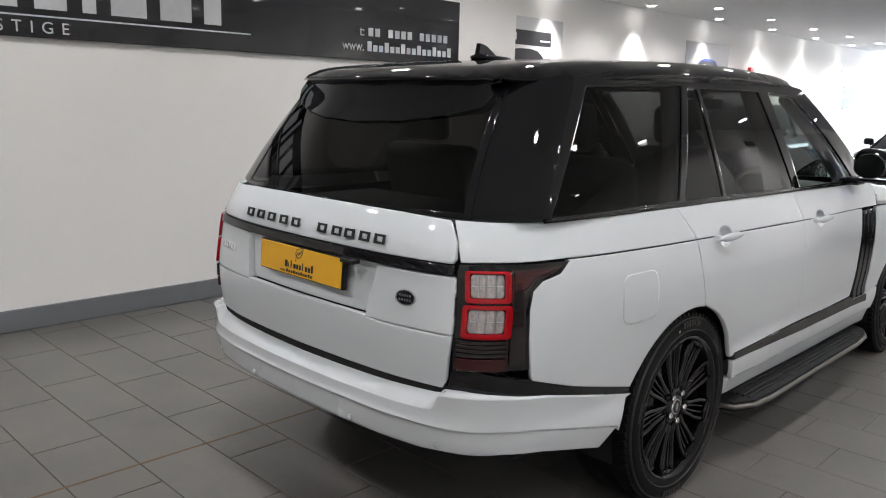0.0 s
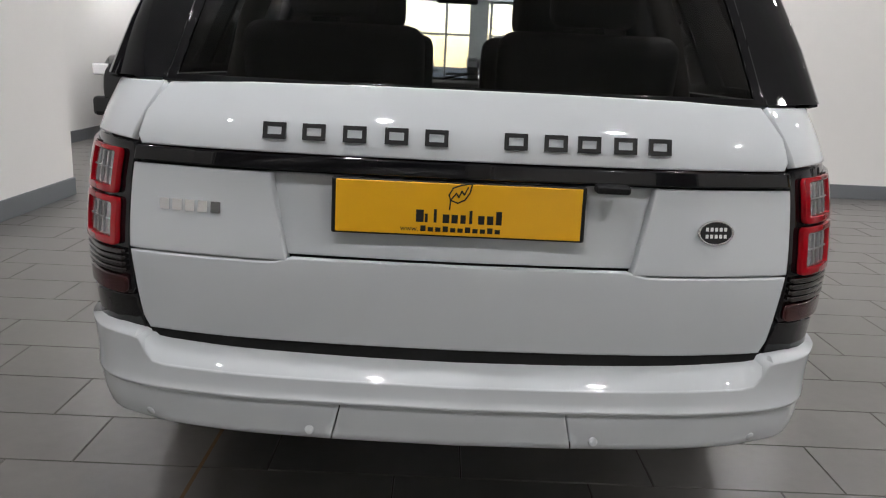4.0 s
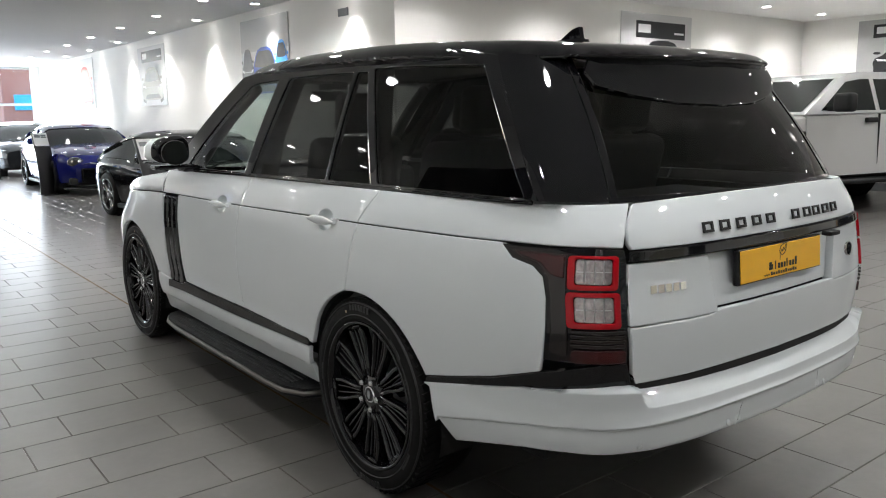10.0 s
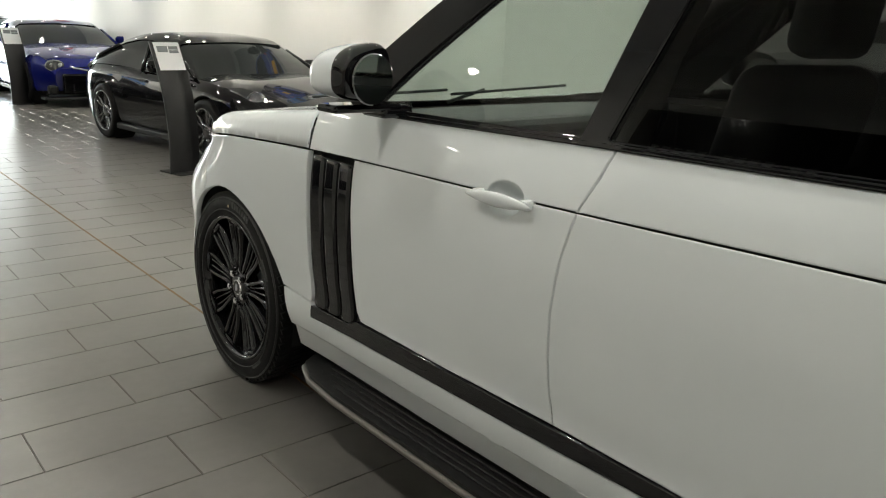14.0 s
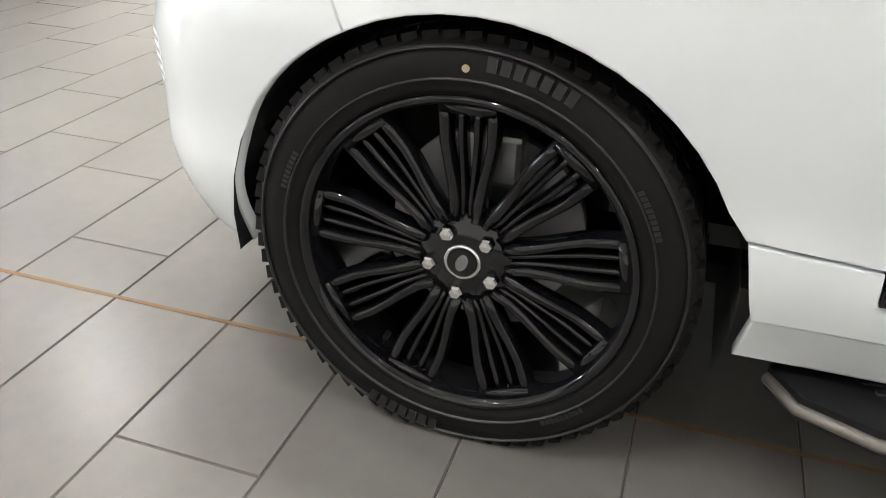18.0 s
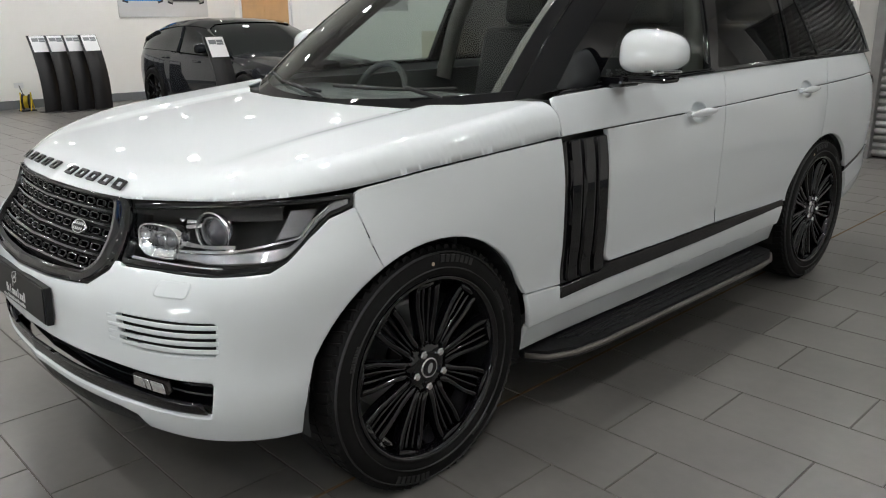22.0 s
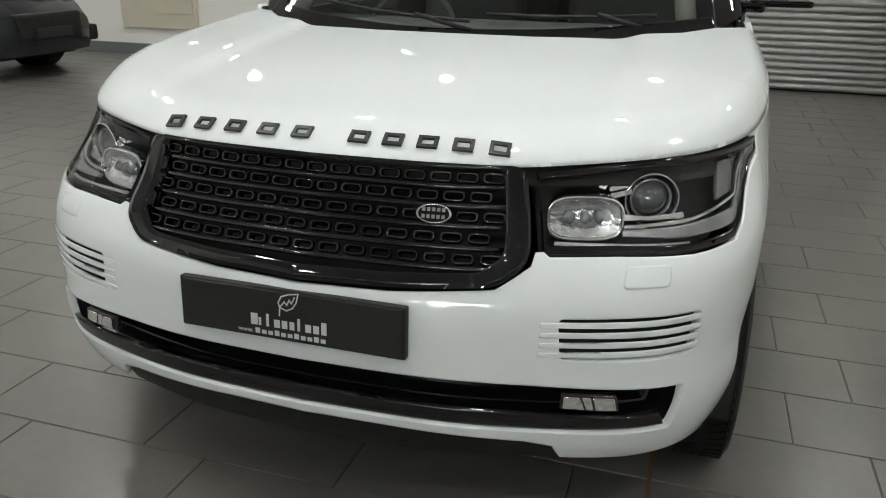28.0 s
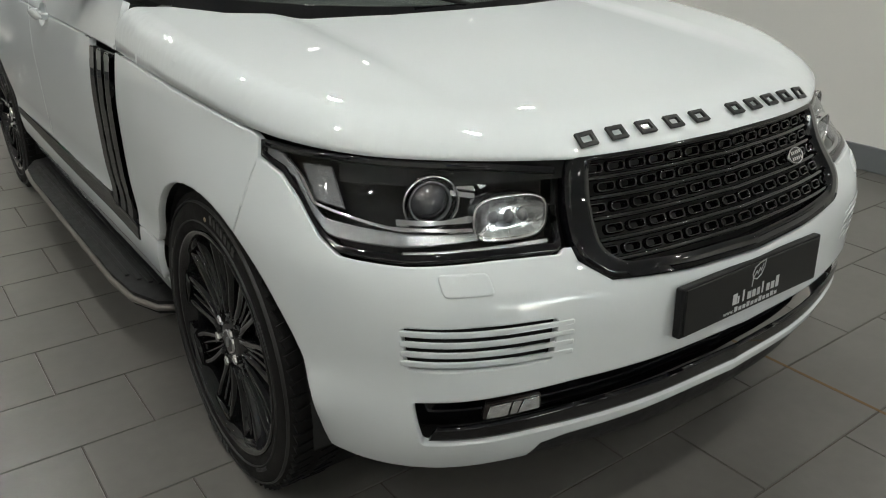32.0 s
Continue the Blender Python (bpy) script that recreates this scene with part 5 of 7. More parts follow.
        bm = bmesh.new()
        lathe(bm, [(0.0, 0.004), (0.027, 0.004)], Matrix.Translation((0, 0, h - 0.018)), n=32)
        part("cap_face", bm, BLACK, hub)
        bm = bmesh.new()
        lathe(bm, [(0.0, 0.0048), (0.9, 0.0048), (1.0, 0.004)], Matrix.Translation((0, 0, h - 0.018)) @ Matrix.Rotation(radians(70), 4, 'Z') @ Matrix.Diagonal((0.017, 0.010, 1, 1)), n=28)
        part("cap_oval", bm, STEEL, hub)
        # raised maker and size marks on the sidewall, as plain bars
        for a0, n, r0, r1 in ((62, 7, 0.345, 0.368), (242, 7, 0.345, 0.368), (20, 9, 0.331, 0.341), (150, 8, 0.331, 0.341), (300, 9, 0.331, 0.341)):
            bm = bmesh.new()
            for k in range(n):
                st = 3.4 if r1 > 0.35 else 1.7
                a, b = radians(a0 + k * st), radians(a0 + k * st + st * 0.7)
                slab(bm, [(r0 * math.cos(a), r0 * math.sin(a)), (r1 * math.cos(a), r1 * math.sin(a)), (r1 * math.cos(b), r1 * math.sin(b)), (r0 * math.cos(b), r0 * math.sin(b))], Matrix.Translation((0, 0, h + 0.0078)), 0.006)
            part("sidewall_mark", bm, SIDEM, holder, "raised sidewall marking")["kind"] = "stuff"
        for r in (0.327, 0.374):
            bm = bmesh.new()
            lathe(bm, [(r - 0.0025, h + 0.002), (r - 0.001, h + 0.0085), (r + 0.001, h + 0.0085), (r + 0.0025, h + 0.002)] if r < 0.35 else [(r - 0.002, h - 0.002), (r - 0.001, h + 0.0035), (r + 0.001, h + 0.003), (r + 0.003, h - 0.004)], n=72)
            part("sidewall_ring", bm, SIDEM, holder, smooth=True)
        bm = bmesh.new(); box(bm, (-0.05, 0.10, -0.02), (0.07, 0.20, 0.025), 0.012)
        part("brake_caliper", bm, STEEL, holder, "grey brake caliper")
        bm = bmesh.new()
        lathe(bm, [(0.0, 0.0006), (0.006, 0.0006), (0.006, -0.001)], Matrix.Translation((0, 0.345, h + 0.0075)), n=14)
        part("paint_dot", bm, mat("pale_dot", (0.4, 0.32, 0.22), 0.7), holder, "pale inspection dot")
        bm = bmesh.new()
        lathe(bm, [(0.0, 0.02), (0.005, 0.02), (0.006, 0.0)], Matrix.Translation((-0.155, -0.215, h - 0.06)), n=10)
        part("valve", bm, PLASTIC, holder)


wl = thing("wheel", "", "")
wheel_parts(wl)
wl.parent = car
wl.matrix_local = Matrix.Translation((-0.812, 1.461, 0.386)) @ Matrix.Rotation(radians(-90), 4, 'Y') @ Matrix.Rotation(radians(-90), 4, 'Z')
for x, y, r in ((-0.822, -1.461, 20), (0.812, 1.461, 0), (0.822, -1.461, 12)):
    m = Matrix.Translation((x, y, 0.386)) @ Matrix.Rotation(radians(-90 if x < 0 else 90), 4, 'Y') @ Matrix.Rotation(radians((-90 if x < 0 else 90) + r), 4, 'Z')
    copy_thing(wl, m)

# ---- inside of the car ----
for nm, lo_, hi_ in (("cabin_floor", (-0.78, -2.3, 0.42), (0.78, 1.2, 0.46)), ("door_lining", (-0.86, -2.3, 0.46), (-0.82, 0.74, 1.15)), ("door_lining", (0.82, -2.3, 0.46), (0.86, 0.74, 1.15)), ("boot_lining", (-0.8, -2.42, 0.46), (0.8, -2.38, 1.15)), ("bulkhead", (-0.8, 1.2, 0.46), (0.8, 1.24, 1.06)), ("parcel_cover", (-0.76, -2.4, 1.10), (0.76, -1.65, 1.13))):
    part(nm, boxes((lo_, hi_)), DASH, car, "dark cabin lining")
bm = bmesh.new(); box(bm, (-0.78, 0.58, 0.85), (0.78, 1.08, 1.135), 0.05, 3)
part("dashboard", bm, DASH, car, "dark dashboard")
panel("headlining", lambda x, y: (x, y, roof(x * 0.97, y)[2] - 0.035), [(x * 0.93, y * 0.97 - 0.03) for x, y in RL][::-1], TRIM, car, "pale headlining", grid=0.12)
bm = bmesh.new()
tube(bm, [(0.38 + 0.185 * math.cos(a), 0.55 - 0.07 * math.sin(a), 1.06 + 0.17 * math.sin(a)) for a in [2 * math.pi * k / 28 for k in range(29)]], 0.016)
box(bm, (0.32, 0.54, 1.01), (0.44, 0.60, 1.09), 0.02)
box(bm, (0.20, 0.55, 1.05), (0.56, 0.57, 1.075), 0.006)
part("steering_wheel", bm, DASH, car, "dark steering wheel", smooth=False)


def seat(x, y, w=0.52):
    s = thing("seat", "", "")
    s.parent = car
    bm = bmesh.new(); box(bm, (x - w / 2, y - 0.25, 0.62), (x + w / 2, y + 0.28, 0.80), 0.06, 3)
    part("cushion", bm, SEAT, s, smooth=True)
    bm = bmesh.new(); box(bm, (-w / 2, -0.07, 0), (w / 2, 0.07, 0.66), 0.06, 3)
    part("backrest", bm, SEAT, s, smooth=True).matrix_local = Matrix.Translation((x, y - 0.27, 0.74)) @ Matrix.Rotation(radians(14), 4, 'X')
    bm = bmesh.new(); box(bm, (-0.14, -0.05, 0), (0.14, 0.05, 0.20), 0.04, 3)
    part("head_restraint", bm, SEAT, s, smooth=True).matrix_local = Matrix.Translation((x, y - 0.44, 1.40)) @ Matrix.Rotation(radians(8), 4, 'X')


for x, y, w in ((0.38, -0.10, 0.54), (-0.38, -0.10, 0.54), (0.42, -1.15, 0.6), (-0.42, -1.15, 0.6)):
    seat(x, y, w)
bm = bmesh.new(); box(bm, (-0.12, 0.43, 1.58), (0.12, 0.46, 1.645), 0.015, 2)
part("rear_view_mirror", bm, PLASTIC, car)
bm = boxes(((-0.06, 0.28, 1.645), (0.06, 0.46, 1.70), 0.015))
part("sensor_pod", bm, PLASTIC, car)

for sg in (-1, 1):
    bm = bmesh.new(); tube(bm, [Vector(screen(sg * 0.715, v)) + Vector((0, -0.05, -0.02)) for v in (0.05, 0.3, 0.6, 0.93)], 0.035)
    part("front_pillar_lining", bm, LINING, car, "grey pillar lining", smooth=True)
    for y0, y1 in ((-0.29, -0.42), (-1.40, -1.20)):
        bm = bmesh.new(); tube(bm, [(sg * 0.80, y0, 1.10), (sg * 0.755, (y0 + y1) / 2, 1.40), (sg * 0.66, y1, 1.68)], 0.045)
        part("door_pillar_lining", bm, LINING, car, "grey pillar lining", smooth=True)

# underside
bm = boxes(((-0.7, -2.2, 0.30), (0.7, 2.0, 0.34)), ((-0.05, -1.46, 0.30), (0.05, 1.4, 0.36)))
part("underbody", bm, DARK, car, "dark underbody")
for y in (-1.461, 1.461):
    bm = bmesh.new(); tube(bm, [(-0.8, y, 0.388), (0.8, y, 0.388)], 0.05)
    part("axle", bm, DARK, car)

# ---- the showroom ----
CEIL = 3.15
XL, XLC, XR, XD, YS, YF, YW, YC = -3.17, -4.75, 2.98, 12.5, -5.66, 4.0, 24.0, 2.35


def wall(name, lo, hi, label="plain white painted wall"):
    bm = boxes((lo, hi))
    return tagged(part(name, bm, WALLM), label, "wall", kind="structure")


T = 0.2
wall("wall_banner", (XL - T, YS - T, 0), (XL, YC, CEIL))
wall("wall_step", (XLC - T, YC - T, 0), (XL - T, YC, CEIL))
wall("wall_west", (XLC - T, YC, 0), (XLC, YW, CEIL))
wall("wall_corridor", (XR, YF, 0), (XR + T, YW, CEIL))
wall("wall_far", (XR + T, YF, 0), (XD + T, YF + T, CEIL))
wall("wall_east", (XD, YS - T, 0), (XD + T, YF, CEIL))
wall("wall_shutter_side", (0.42, YS - T, 0), (XD, YS, CEIL))
wall("wall_shutter_corner", (XL, YS - T, 0), (-2.86, YS, CEIL))
wall("wall_shutter_head", (-2.86, YS - T, 2.75), (0.42, YS, CEIL))
bm = boxes(((XLC - T, -7.0, CEIL), (XD + T, YW + 0.4, CEIL + 0.15)))
tagged(part("ceiling", bm, CEILM), "flat pale painted ceiling", "ceiling", kind="structure")


def skirt(lo, hi):
    bm = bmesh.new(); box(bm, lo, hi, 0.004, 1)
    tagged(part("baseboard", bm, SKIRT), "grey painted skirting board along the wall", "skirting", kind="structure")


K, KH = 0.018, 0.15
skirt((XL, YS, 0.001), (XL + K, YC, KH)); skirt((XL, YC, 0.001), (XLC, YC + K, KH)); skirt((XLC, YC + K, 0.001), (XLC + K, YW, KH))
skirt((XR - K, YF, 0.001), (XR, YW, KH)); skirt((XR - K, YF - K, 0.001), (XD - K, YF, KH)); skirt((XD - K, YS, 0.001), (XD, YF - K, KH))
skirt((0.42, YS, 0.001), (1.80, YS + K, KH)); skirt((2.59, YS, 0.001), (10.40, YS + K, KH)); skirt((XL + K, YS, 0.001), (-2.86, YS + K, KH)); skirt((12.26, YS, 0.001), (XD - K, YS + K, KH))

# roller shutter
sh = thing("roller_shutter", "closed grey galvanised roller shutter", "shutter", kind="structure")
for k in range(38):
    z = 0.02 + k * 0.074
    bm = bmesh.new()
    prof = [(-0.0, 0.0), (0.014, 0.010), (0.020, 0.030), (0.014, 0.052), (0.0, 0.064), (-0.008, 0.069), (0.0, 0.074)]
    a = [bm.verts.new((-2.80, YS - 0.12 + d, z + h)) for d, h in prof]
    b = [bm.verts.new((0.14, YS - 0.12 + d, z + h)) for d, h in prof]
    for i in range(len(prof) - 1):
        bm.faces.new((a[i], a[i + 1], b[i + 1], b[i]))
    part("slat", bm, GALV, sh, smooth=True)
for x0, x1 in ((0.12, 0.22), (-2.90, -2.78)):
    bm = bmesh.new(); box(bm, (x0, YS - 0.16, 0), (x1, YS - 0.02, 2.75), 0.006)
    part("guide_rail", bm, GALV, sh, "steel guide rail")
bm = bmesh.new(); box(bm, (0.22, YS - 0.2, 0), (0.42, YS - 0.1, 2.75), 0.004)
tagged(part("jamb", bm, mat("grey_jamb", (0.5, 0.49, 0.47), 0.6, var=0.06, scale=3)), "painted jamb beside the roller shutter", "jamb", kind="structure")
# unseen backing added to close the opening behind the slats
bm = bmesh.new(); box(bm, (-2.86, YS - 0.22, -0.02), (0.42, YS - 0.18, 2.8))
tagged(part("shutter_backing", bm, DARK), "dark wall behind the roller shutter", "wall", kind="structure")

# ---- ceiling downlights ----
EMIT = mat("lamp_glow", (1, 0.96, 0.9), 0.5, emit=34.0, emit_col=(1.0, 0.965, 0.91))
RIMW = mat("white_lamp_rim", (0.75, 0.75, 0.74), 0.4)
dl = None
spots = []
for j in range(9):
    spots += [(1.95, 5.3 + 2.05 * j), (XLC + 1.0, 4.0 + 2.05 * j)]
    if j < 8:
        spots += [(-1.0, 4.6 + 2.3 * j)]
# grid layout assumed; the y = 3.2 row is added to brighten far walls
for x in (-2.3, -0.55, 1.3, 3.3, 5.4, 7.6, 9.8, 11.6):
    for y in (-4.7, -2.6, -0.5, 1.5, 3.2):
        spots.append((x + (0.2 if 0 < y < 3 else 0), y))
for x, y in spots:
    if dl is None:
        dl = thing("ceiling_downlight", "round recessed downlight, lit, in the ceiling", "downlight", (x, y, CEIL), group="ceiling downlights")
        bm = bmesh.new(); lathe(bm, [(0.060, 0.0), (0.070, -0.001), (0.084, -0.006), (0.086, 0.0)], n=32)
        part("rim", bm, RIMW, dl, smooth=True)
        bm = bmesh.new(); lathe(bm, [(0.0, -0.003), (0.062, -0.003)], n=32)
        part("diffuser", bm, EMIT, dl, "glowing diffuser")
    else:
        copy_thing(dl, Matrix.Translation((x, y, CEIL)))
    if y > 12 and int(y * 10) % 2:
        continue
    # beam power is scaled by area to match brightness; the fittings are alike
    la = bpy.data.lights.new("downlight", 'SPOT')
    la.energy, la.spot_size, la.spot_blend, la.shadow_soft_size, la.color = POWER * (1.8 if y > 12 else 1.3 if x > 7 else 0.72 if x < -2 and y < 4 else 1), radians(150), 0.7, 0.055, (1.0, 0.975, 0.945)
    ob = new("downlight_beam", la)
    ob.location = (x, y, CEIL - 0.012)
wall("window_pier", (0.70, YW - 0.12, 0), (1.32, YW + 0.10, CEIL))
wall("window_pier", (2.72, YW - 0.12, 0), (XR, YW + 0.10, CEIL))
# wall washers
for j in range(8):
    for x in (XR - 0.28, XLC + 0.28):
        y = 4.9 + 2.35 * j
        copy_thing(dl, Matrix.Translation((x, y, CEIL)))
        la = bpy.data.lights.new("wall_washer", 'SPOT')
        la.energy, la.spot_size, la.spot_blend, la.shadow_soft_size, la.color = WASH, radians(75), 0.5, 0.03, (1.0, 0.97, 0.93)
        ob = new("wall_washer_beam", la)
        ob.location = (x, y, CEIL - 0.012)

# ---- glazed front of the showroom ----
fr_m = mat("white_window_frame", (0.7, 0.7, 0.7), 0.4, var=0.03)
fw = thing("window_1", "tall glazed shop front with white frames", "window", kind="structure")
for k in range(6):
    x = XLC + (XR - XLC) * k / 5
    bm = bmesh.new(); box(bm, (x - 0.04, YW - 0.04, 0), (x + 0.04, YW + 0.06, CEIL), 0.006)
    part("window_frame", bm, fr_m, fw)
for z in (0.0, 1.95, CEIL - 0.08):
    bm = bmesh.new(); box(bm, (XLC, YW - 0.03, z), (XR, YW + 0.05, z + 0.07), 0.006)
    part("window_transom", bm, fr_m, fw)
for k in range(5):
    bm = bmesh.new(); box(bm, (XLC + (XR - XLC) * k / 5 + 0.04, YW, 0.07), (XLC + (XR - XLC) * (k + 1) / 5 - 0.04, YW + 0.012, CEIL - 0.08))
    part("pane", bm, LENS, fw).visible_shadow = False
la = bpy.data.lights.new("window_daylight", 'AREA')
la.shape, la.size, la.size_y, la.energy, la.color = 'RECTANGLE', XR - XLC - 0.2, 2.8, WINDOW, (0.86, 0.93, 1.0)
ob = new("window_daylight", la)
ob.matrix_world = Matrix.Translation(((XR + XLC) / 2, YW - 0.1, 1.6)) @ Matrix.Rotation(radians(-90), 4, 'X')
bm = boxes(((-40, YW + 0.5, -0.06), (40, YW + 60, -0.02)))
tagged(part("road", bm, mat("asphalt", (0.05, 0.05, 0.052), 0.85, var=0.2, scale=2)), "grey asphalt road outside the window", "road", kind="structure")
BRICKM = mat("red_brick_facade", (0.32, 0.13, 0.09), 0.8, var=0.2, scale=3)
bl = thing("building", "red brick building with white windows across the road", "building", (18.4, YW + 16, 0))
bm = boxes(((-14, 0, 0), (14, 4, 9)))
part("wall", bm, BRICKM, bl)
for i in range(9):
    for z in (1.0, 4.2):
        bm = boxes(((-12.5 + 3 * i, -0.05, z), (-11.1 + 3 * i, 0.05, z + 1.9)))
        part("window", bm, fr_m, bl, "white framed window")
bm = boxes(((-13.5, -0.15, 2.0), (-11.3, -0.05, 2.75)))
part("shop_sign", bm, mat("blue_sign", (0.02, 0.3, 0.55), 0.5, var=0.05), bl, "blue shop sign")

# ---- banner on the wall ----
ban = thing("banner_sign", "long black dealership banner with silver lettering on the wall", "sign")
BY0, BY1, BZ0, BZ1 = -4.9, 1.45, 1.92, 2.53
bm = bmesh.new(); box(bm, (XL, BY0, BZ0), (XL + 0.03, BY1, BZ1), 0.003, 1)
part("panel", bm, mat("gloss_black_sign", (0.012, 0.012, 0.014), 0.22, coat=0.5, var=0.1, scale=2), ban)
MB = Matrix.Translation((XL + 0.034, 0, 0)) @ Matrix(((0, 0, 1, 0), (1, 0, 0, 0), (0, 1, 0, 0), (0, 0, 0, 1)))


def bar(bm, x0, z0, x1, z1, m=None, d=0.002):
    slab(bm, [(x0, z0), (x1, z0), (x1, z1), (x0, z1)], m or MB, d)


bm = bmesh.new(); bar(bm, -4.0, 2.05, -0.90, 2.06)
part("line", bm, SILVER, ban)
text("lettering", "SPORTS & PRESTIGE", 0.105, MB @ Matrix.Translation((-3.9, 1.95, 0)), SILVER, ban, depth=0.001, spacing=1.85, sx=1.0)
x = -3.9
for w, hh in ((0.24, 0.42), (0.09, 0.30), (0.09, 0.44), (0.26, 0.30), (0.25, 0.30), (0.20, 0.30), (0.09, 0.44), (0.25, 0.30), (0.24, 0.30), (0.14, 0.30)):
    bm = bmesh.new(); bar(bm, x, 2.10, x + w, 2.10 + hh * 0.85); x += w + 0.1
    part("dealer_name_bar", bm, SILVER, ban, "raised silver dealer name")
for k in range(13):
    if k not in (2, 7):
        bm = bmesh.new(); bar(bm, 0.29 + 0.078 * k, 2.13, 0.345 + 0.078 * k, 2.20)
        part("phone_number_bar", bm, SILVER, ban)
text("lettering", "t:", 0.12, MB @ Matrix.Translation((0.19, 2.13, 0)), SILVER, ban, depth=0.001, sx=0.85)
text("lettering", "www.", 0.12, MB @ Matrix.Translation((0.0, 2.0, 0)), SILVER, ban, depth=0.001, sx=0.85)
for k in range(16):
    bm = bmesh.new(); bar(bm, 0.28 + 0.067 * k, 2.0, 0.328 + 0.067 * k, 2.055 + 0.03 * (k % 3 == 0))
    part("web_address_bar", bm, SILVER, ban)

# ---- tiled floor ----
TX, TY = 0.613, 0.314
SUB = boxes(((XLC - T, -7.0, -0.12), (XD + T, YW, -0.004)))
floor = tagged(part("floor", SUB, GROUT), "grey porcelain floor tiles in running bond", "floor", kind="structure")

bm = boxes(((-0.773, -4.0, 0.0003), (-0.761, 16, 0.0014)))
tagged(part("floor_joint", bm, mat("rusty_joint", (0.16, 0.10, 0.045), 0.8, var=0.3, scale=5)), "thin rust-coloured movement joint in the floor", "joint", kind="structure")


# ---- other cars on show ----
def other_car(name, label, loc, turn, paint, L, W, top, belt_tab, cab_tab, wheelbase, wr, nose, rim=None, extras=None, low=0.17, group="cars on show"):
    """A parked car: belt_tab is the upper line of the body along its length, cab_tab the cabin's, nose at +y."""
    c = thing(name, label, "car", group=group)
    H = L / 2

    def halfw(y):
        u = abs(y) / H
        flare = sum(0.022 * max(0, 1 - ((y - q * wheelbase / 2) / 0.55) ** 2) for q in (-1, 1))
        return W / 2 * (1 - 0.24 * max(0, u - 0.70) ** 2 / 0.09) * (1 - 0.025 * u) - 0.02 + flare

    def lowz(y):
        u = abs(y) / H
        return low + 0.10 * max(0, u - 0.82) / 0.18

    def topz(y):
        return interp(-y, belt_tab)

    def skin(y, z):
        t, b = topz(y), lowz(y)
        v = min(max((z - b) / (t - b), 0), 1.05)
        return (halfw(y) * interp(v, [(0, 0.925), (0.12, 0.965), (0.32, 0.985), (0.55, 1.0), (0.72, 0.99), (0.86, 0.97), (0.96, 0.93), (1.0, 0.88)]), y, z)
    n = 26
    edge_t = [(H - L * i / n, topz(H - L * i / n)) for i in range(n + 1)]
    outline = list(edge_t)
    for q in (-1, 1):
        yc, ra = q * wheelbase / 2, wr + 0.035
        outline += [(yc + ra * math.cos(radians(a)), max(wr + ra * math.sin(radians(a)), lowz(yc) + 0.002)) for a in range(198, -19, -12)]
    outline = edge_t + [(-H, lowz(-H))] + outline[len(edge_t):] + [(H, lowz(H))]
    for sgn in (False, True):
        panel("body_side", skin, outline, paint, c, grid=0.11, edge=0.006, flange=0.05, mirror=sgn, step=0.06)
    vs, fs = [], []
    m = 13
    for y, t in edge_t:
        w = skin(y, t)[0]
        for j in range(m):
            u = -1 + 2 * j / (m - 1)
            vs.append((w * u, y, t + 0.035 * (1 - u * u) ** 0.8 + 0.012 * math.exp(-((abs(u) - 0.62) / 0.16) ** 2)))
    for i in range(n):
        for j in range(m - 1):
            a = i * m + j
            fs.append((a, a + 1, a + m + 1, a + m))
    obj("deck", vs, fs, paint, c, smooth=True)
    for end in (1, -1):
        vs, fs = [], []
        zs = [lowz(end * H) + (topz(end * H) - lowz(end * H)) * i / 8 for i in range(9)]
        for z in zs:
            w = skin(end * H, z)[0]
            for j in range(m):
                u = -1 + 2 * j / (m - 1)
                vs.append((w * u, end * (H + 0.11 * (1 - abs(u) ** 2.6) * (0.75 + 0.25 * math.sin(math.pi * (z - zs[0]) / (zs[-1] - zs[0])))), z + (0.035 * (1 - u * u) ** 0.8 if z == zs[-1] else 0)))
        for i in range(8):
            for j in range(m - 1):
                a = i * m + j
                fs.append((a, a + 1, a + m + 1, a + m) if end < 0 else (a, a + m, a + m + 1, a + 1))
        obj("nose" if end > 0 else "tail", vs, fs, paint, c, smooth=True)
    bm = boxes(((-W * 0.40, -H * 0.86, low + 0.02), (W * 0.40, H * 0.86, low + 0.28)))
    part("underbody", bm, DARK, c)
    for sgn in (-1, 1):
        bm = bmesh.new(); box(bm, (sgn * (W / 2 - 0.08), -wheelbase / 2 + wr, low - 0.02), (sgn * (W / 2 - 0.015), wheelbase / 2 - wr, low + 0.05), 0.015)
        part("sill", bm, PLASTIC, c)
        for yy in (0.05, -0.95) if L > 4.62 else (-0.15,):
            p = skin(yy, topz(yy) - 0.12)
            bm = bmesh.new(); box(bm, (sgn * (p[0] - 0.01), yy - 0.10, p[2] - 0.012), (sgn * (p[0] + 0.02), yy + 0.10, p[2] + 0.012), 0.008)
            part("door_handle", bm, paint, c)
    # cabin
    vs, fs, vr, fr2 = [], [], [], []
    cy = [cab_tab[0][0] + (cab_tab[-1][0] - cab_tab[0][0]) * i / 24 for i in range(25)]
    for yy in cy:
        y = -yy
        zb, zt = interp(yy, belt_tab) - 0.02, interp(yy, cab_tab)
        zt = max(zt, zb + 0.005)
        w, k = halfw(y) * 0.92, (zt - zb)
        sec = [(w, zb), (w - 0.10 * k - 0.02, zb + 0.35 * k), (w - 0.30 * k, zb + 0.78 * k), (w - 0.42 * k - 0.05, zb + 0.95 * k), (w * 0.4, zt), (0, zt + 0.008)]
        sec = sec + [(-x, z) for x, z in reversed(sec[:-1])]
        vs += [(x, y, z) for x, z in sec]
    m = 11
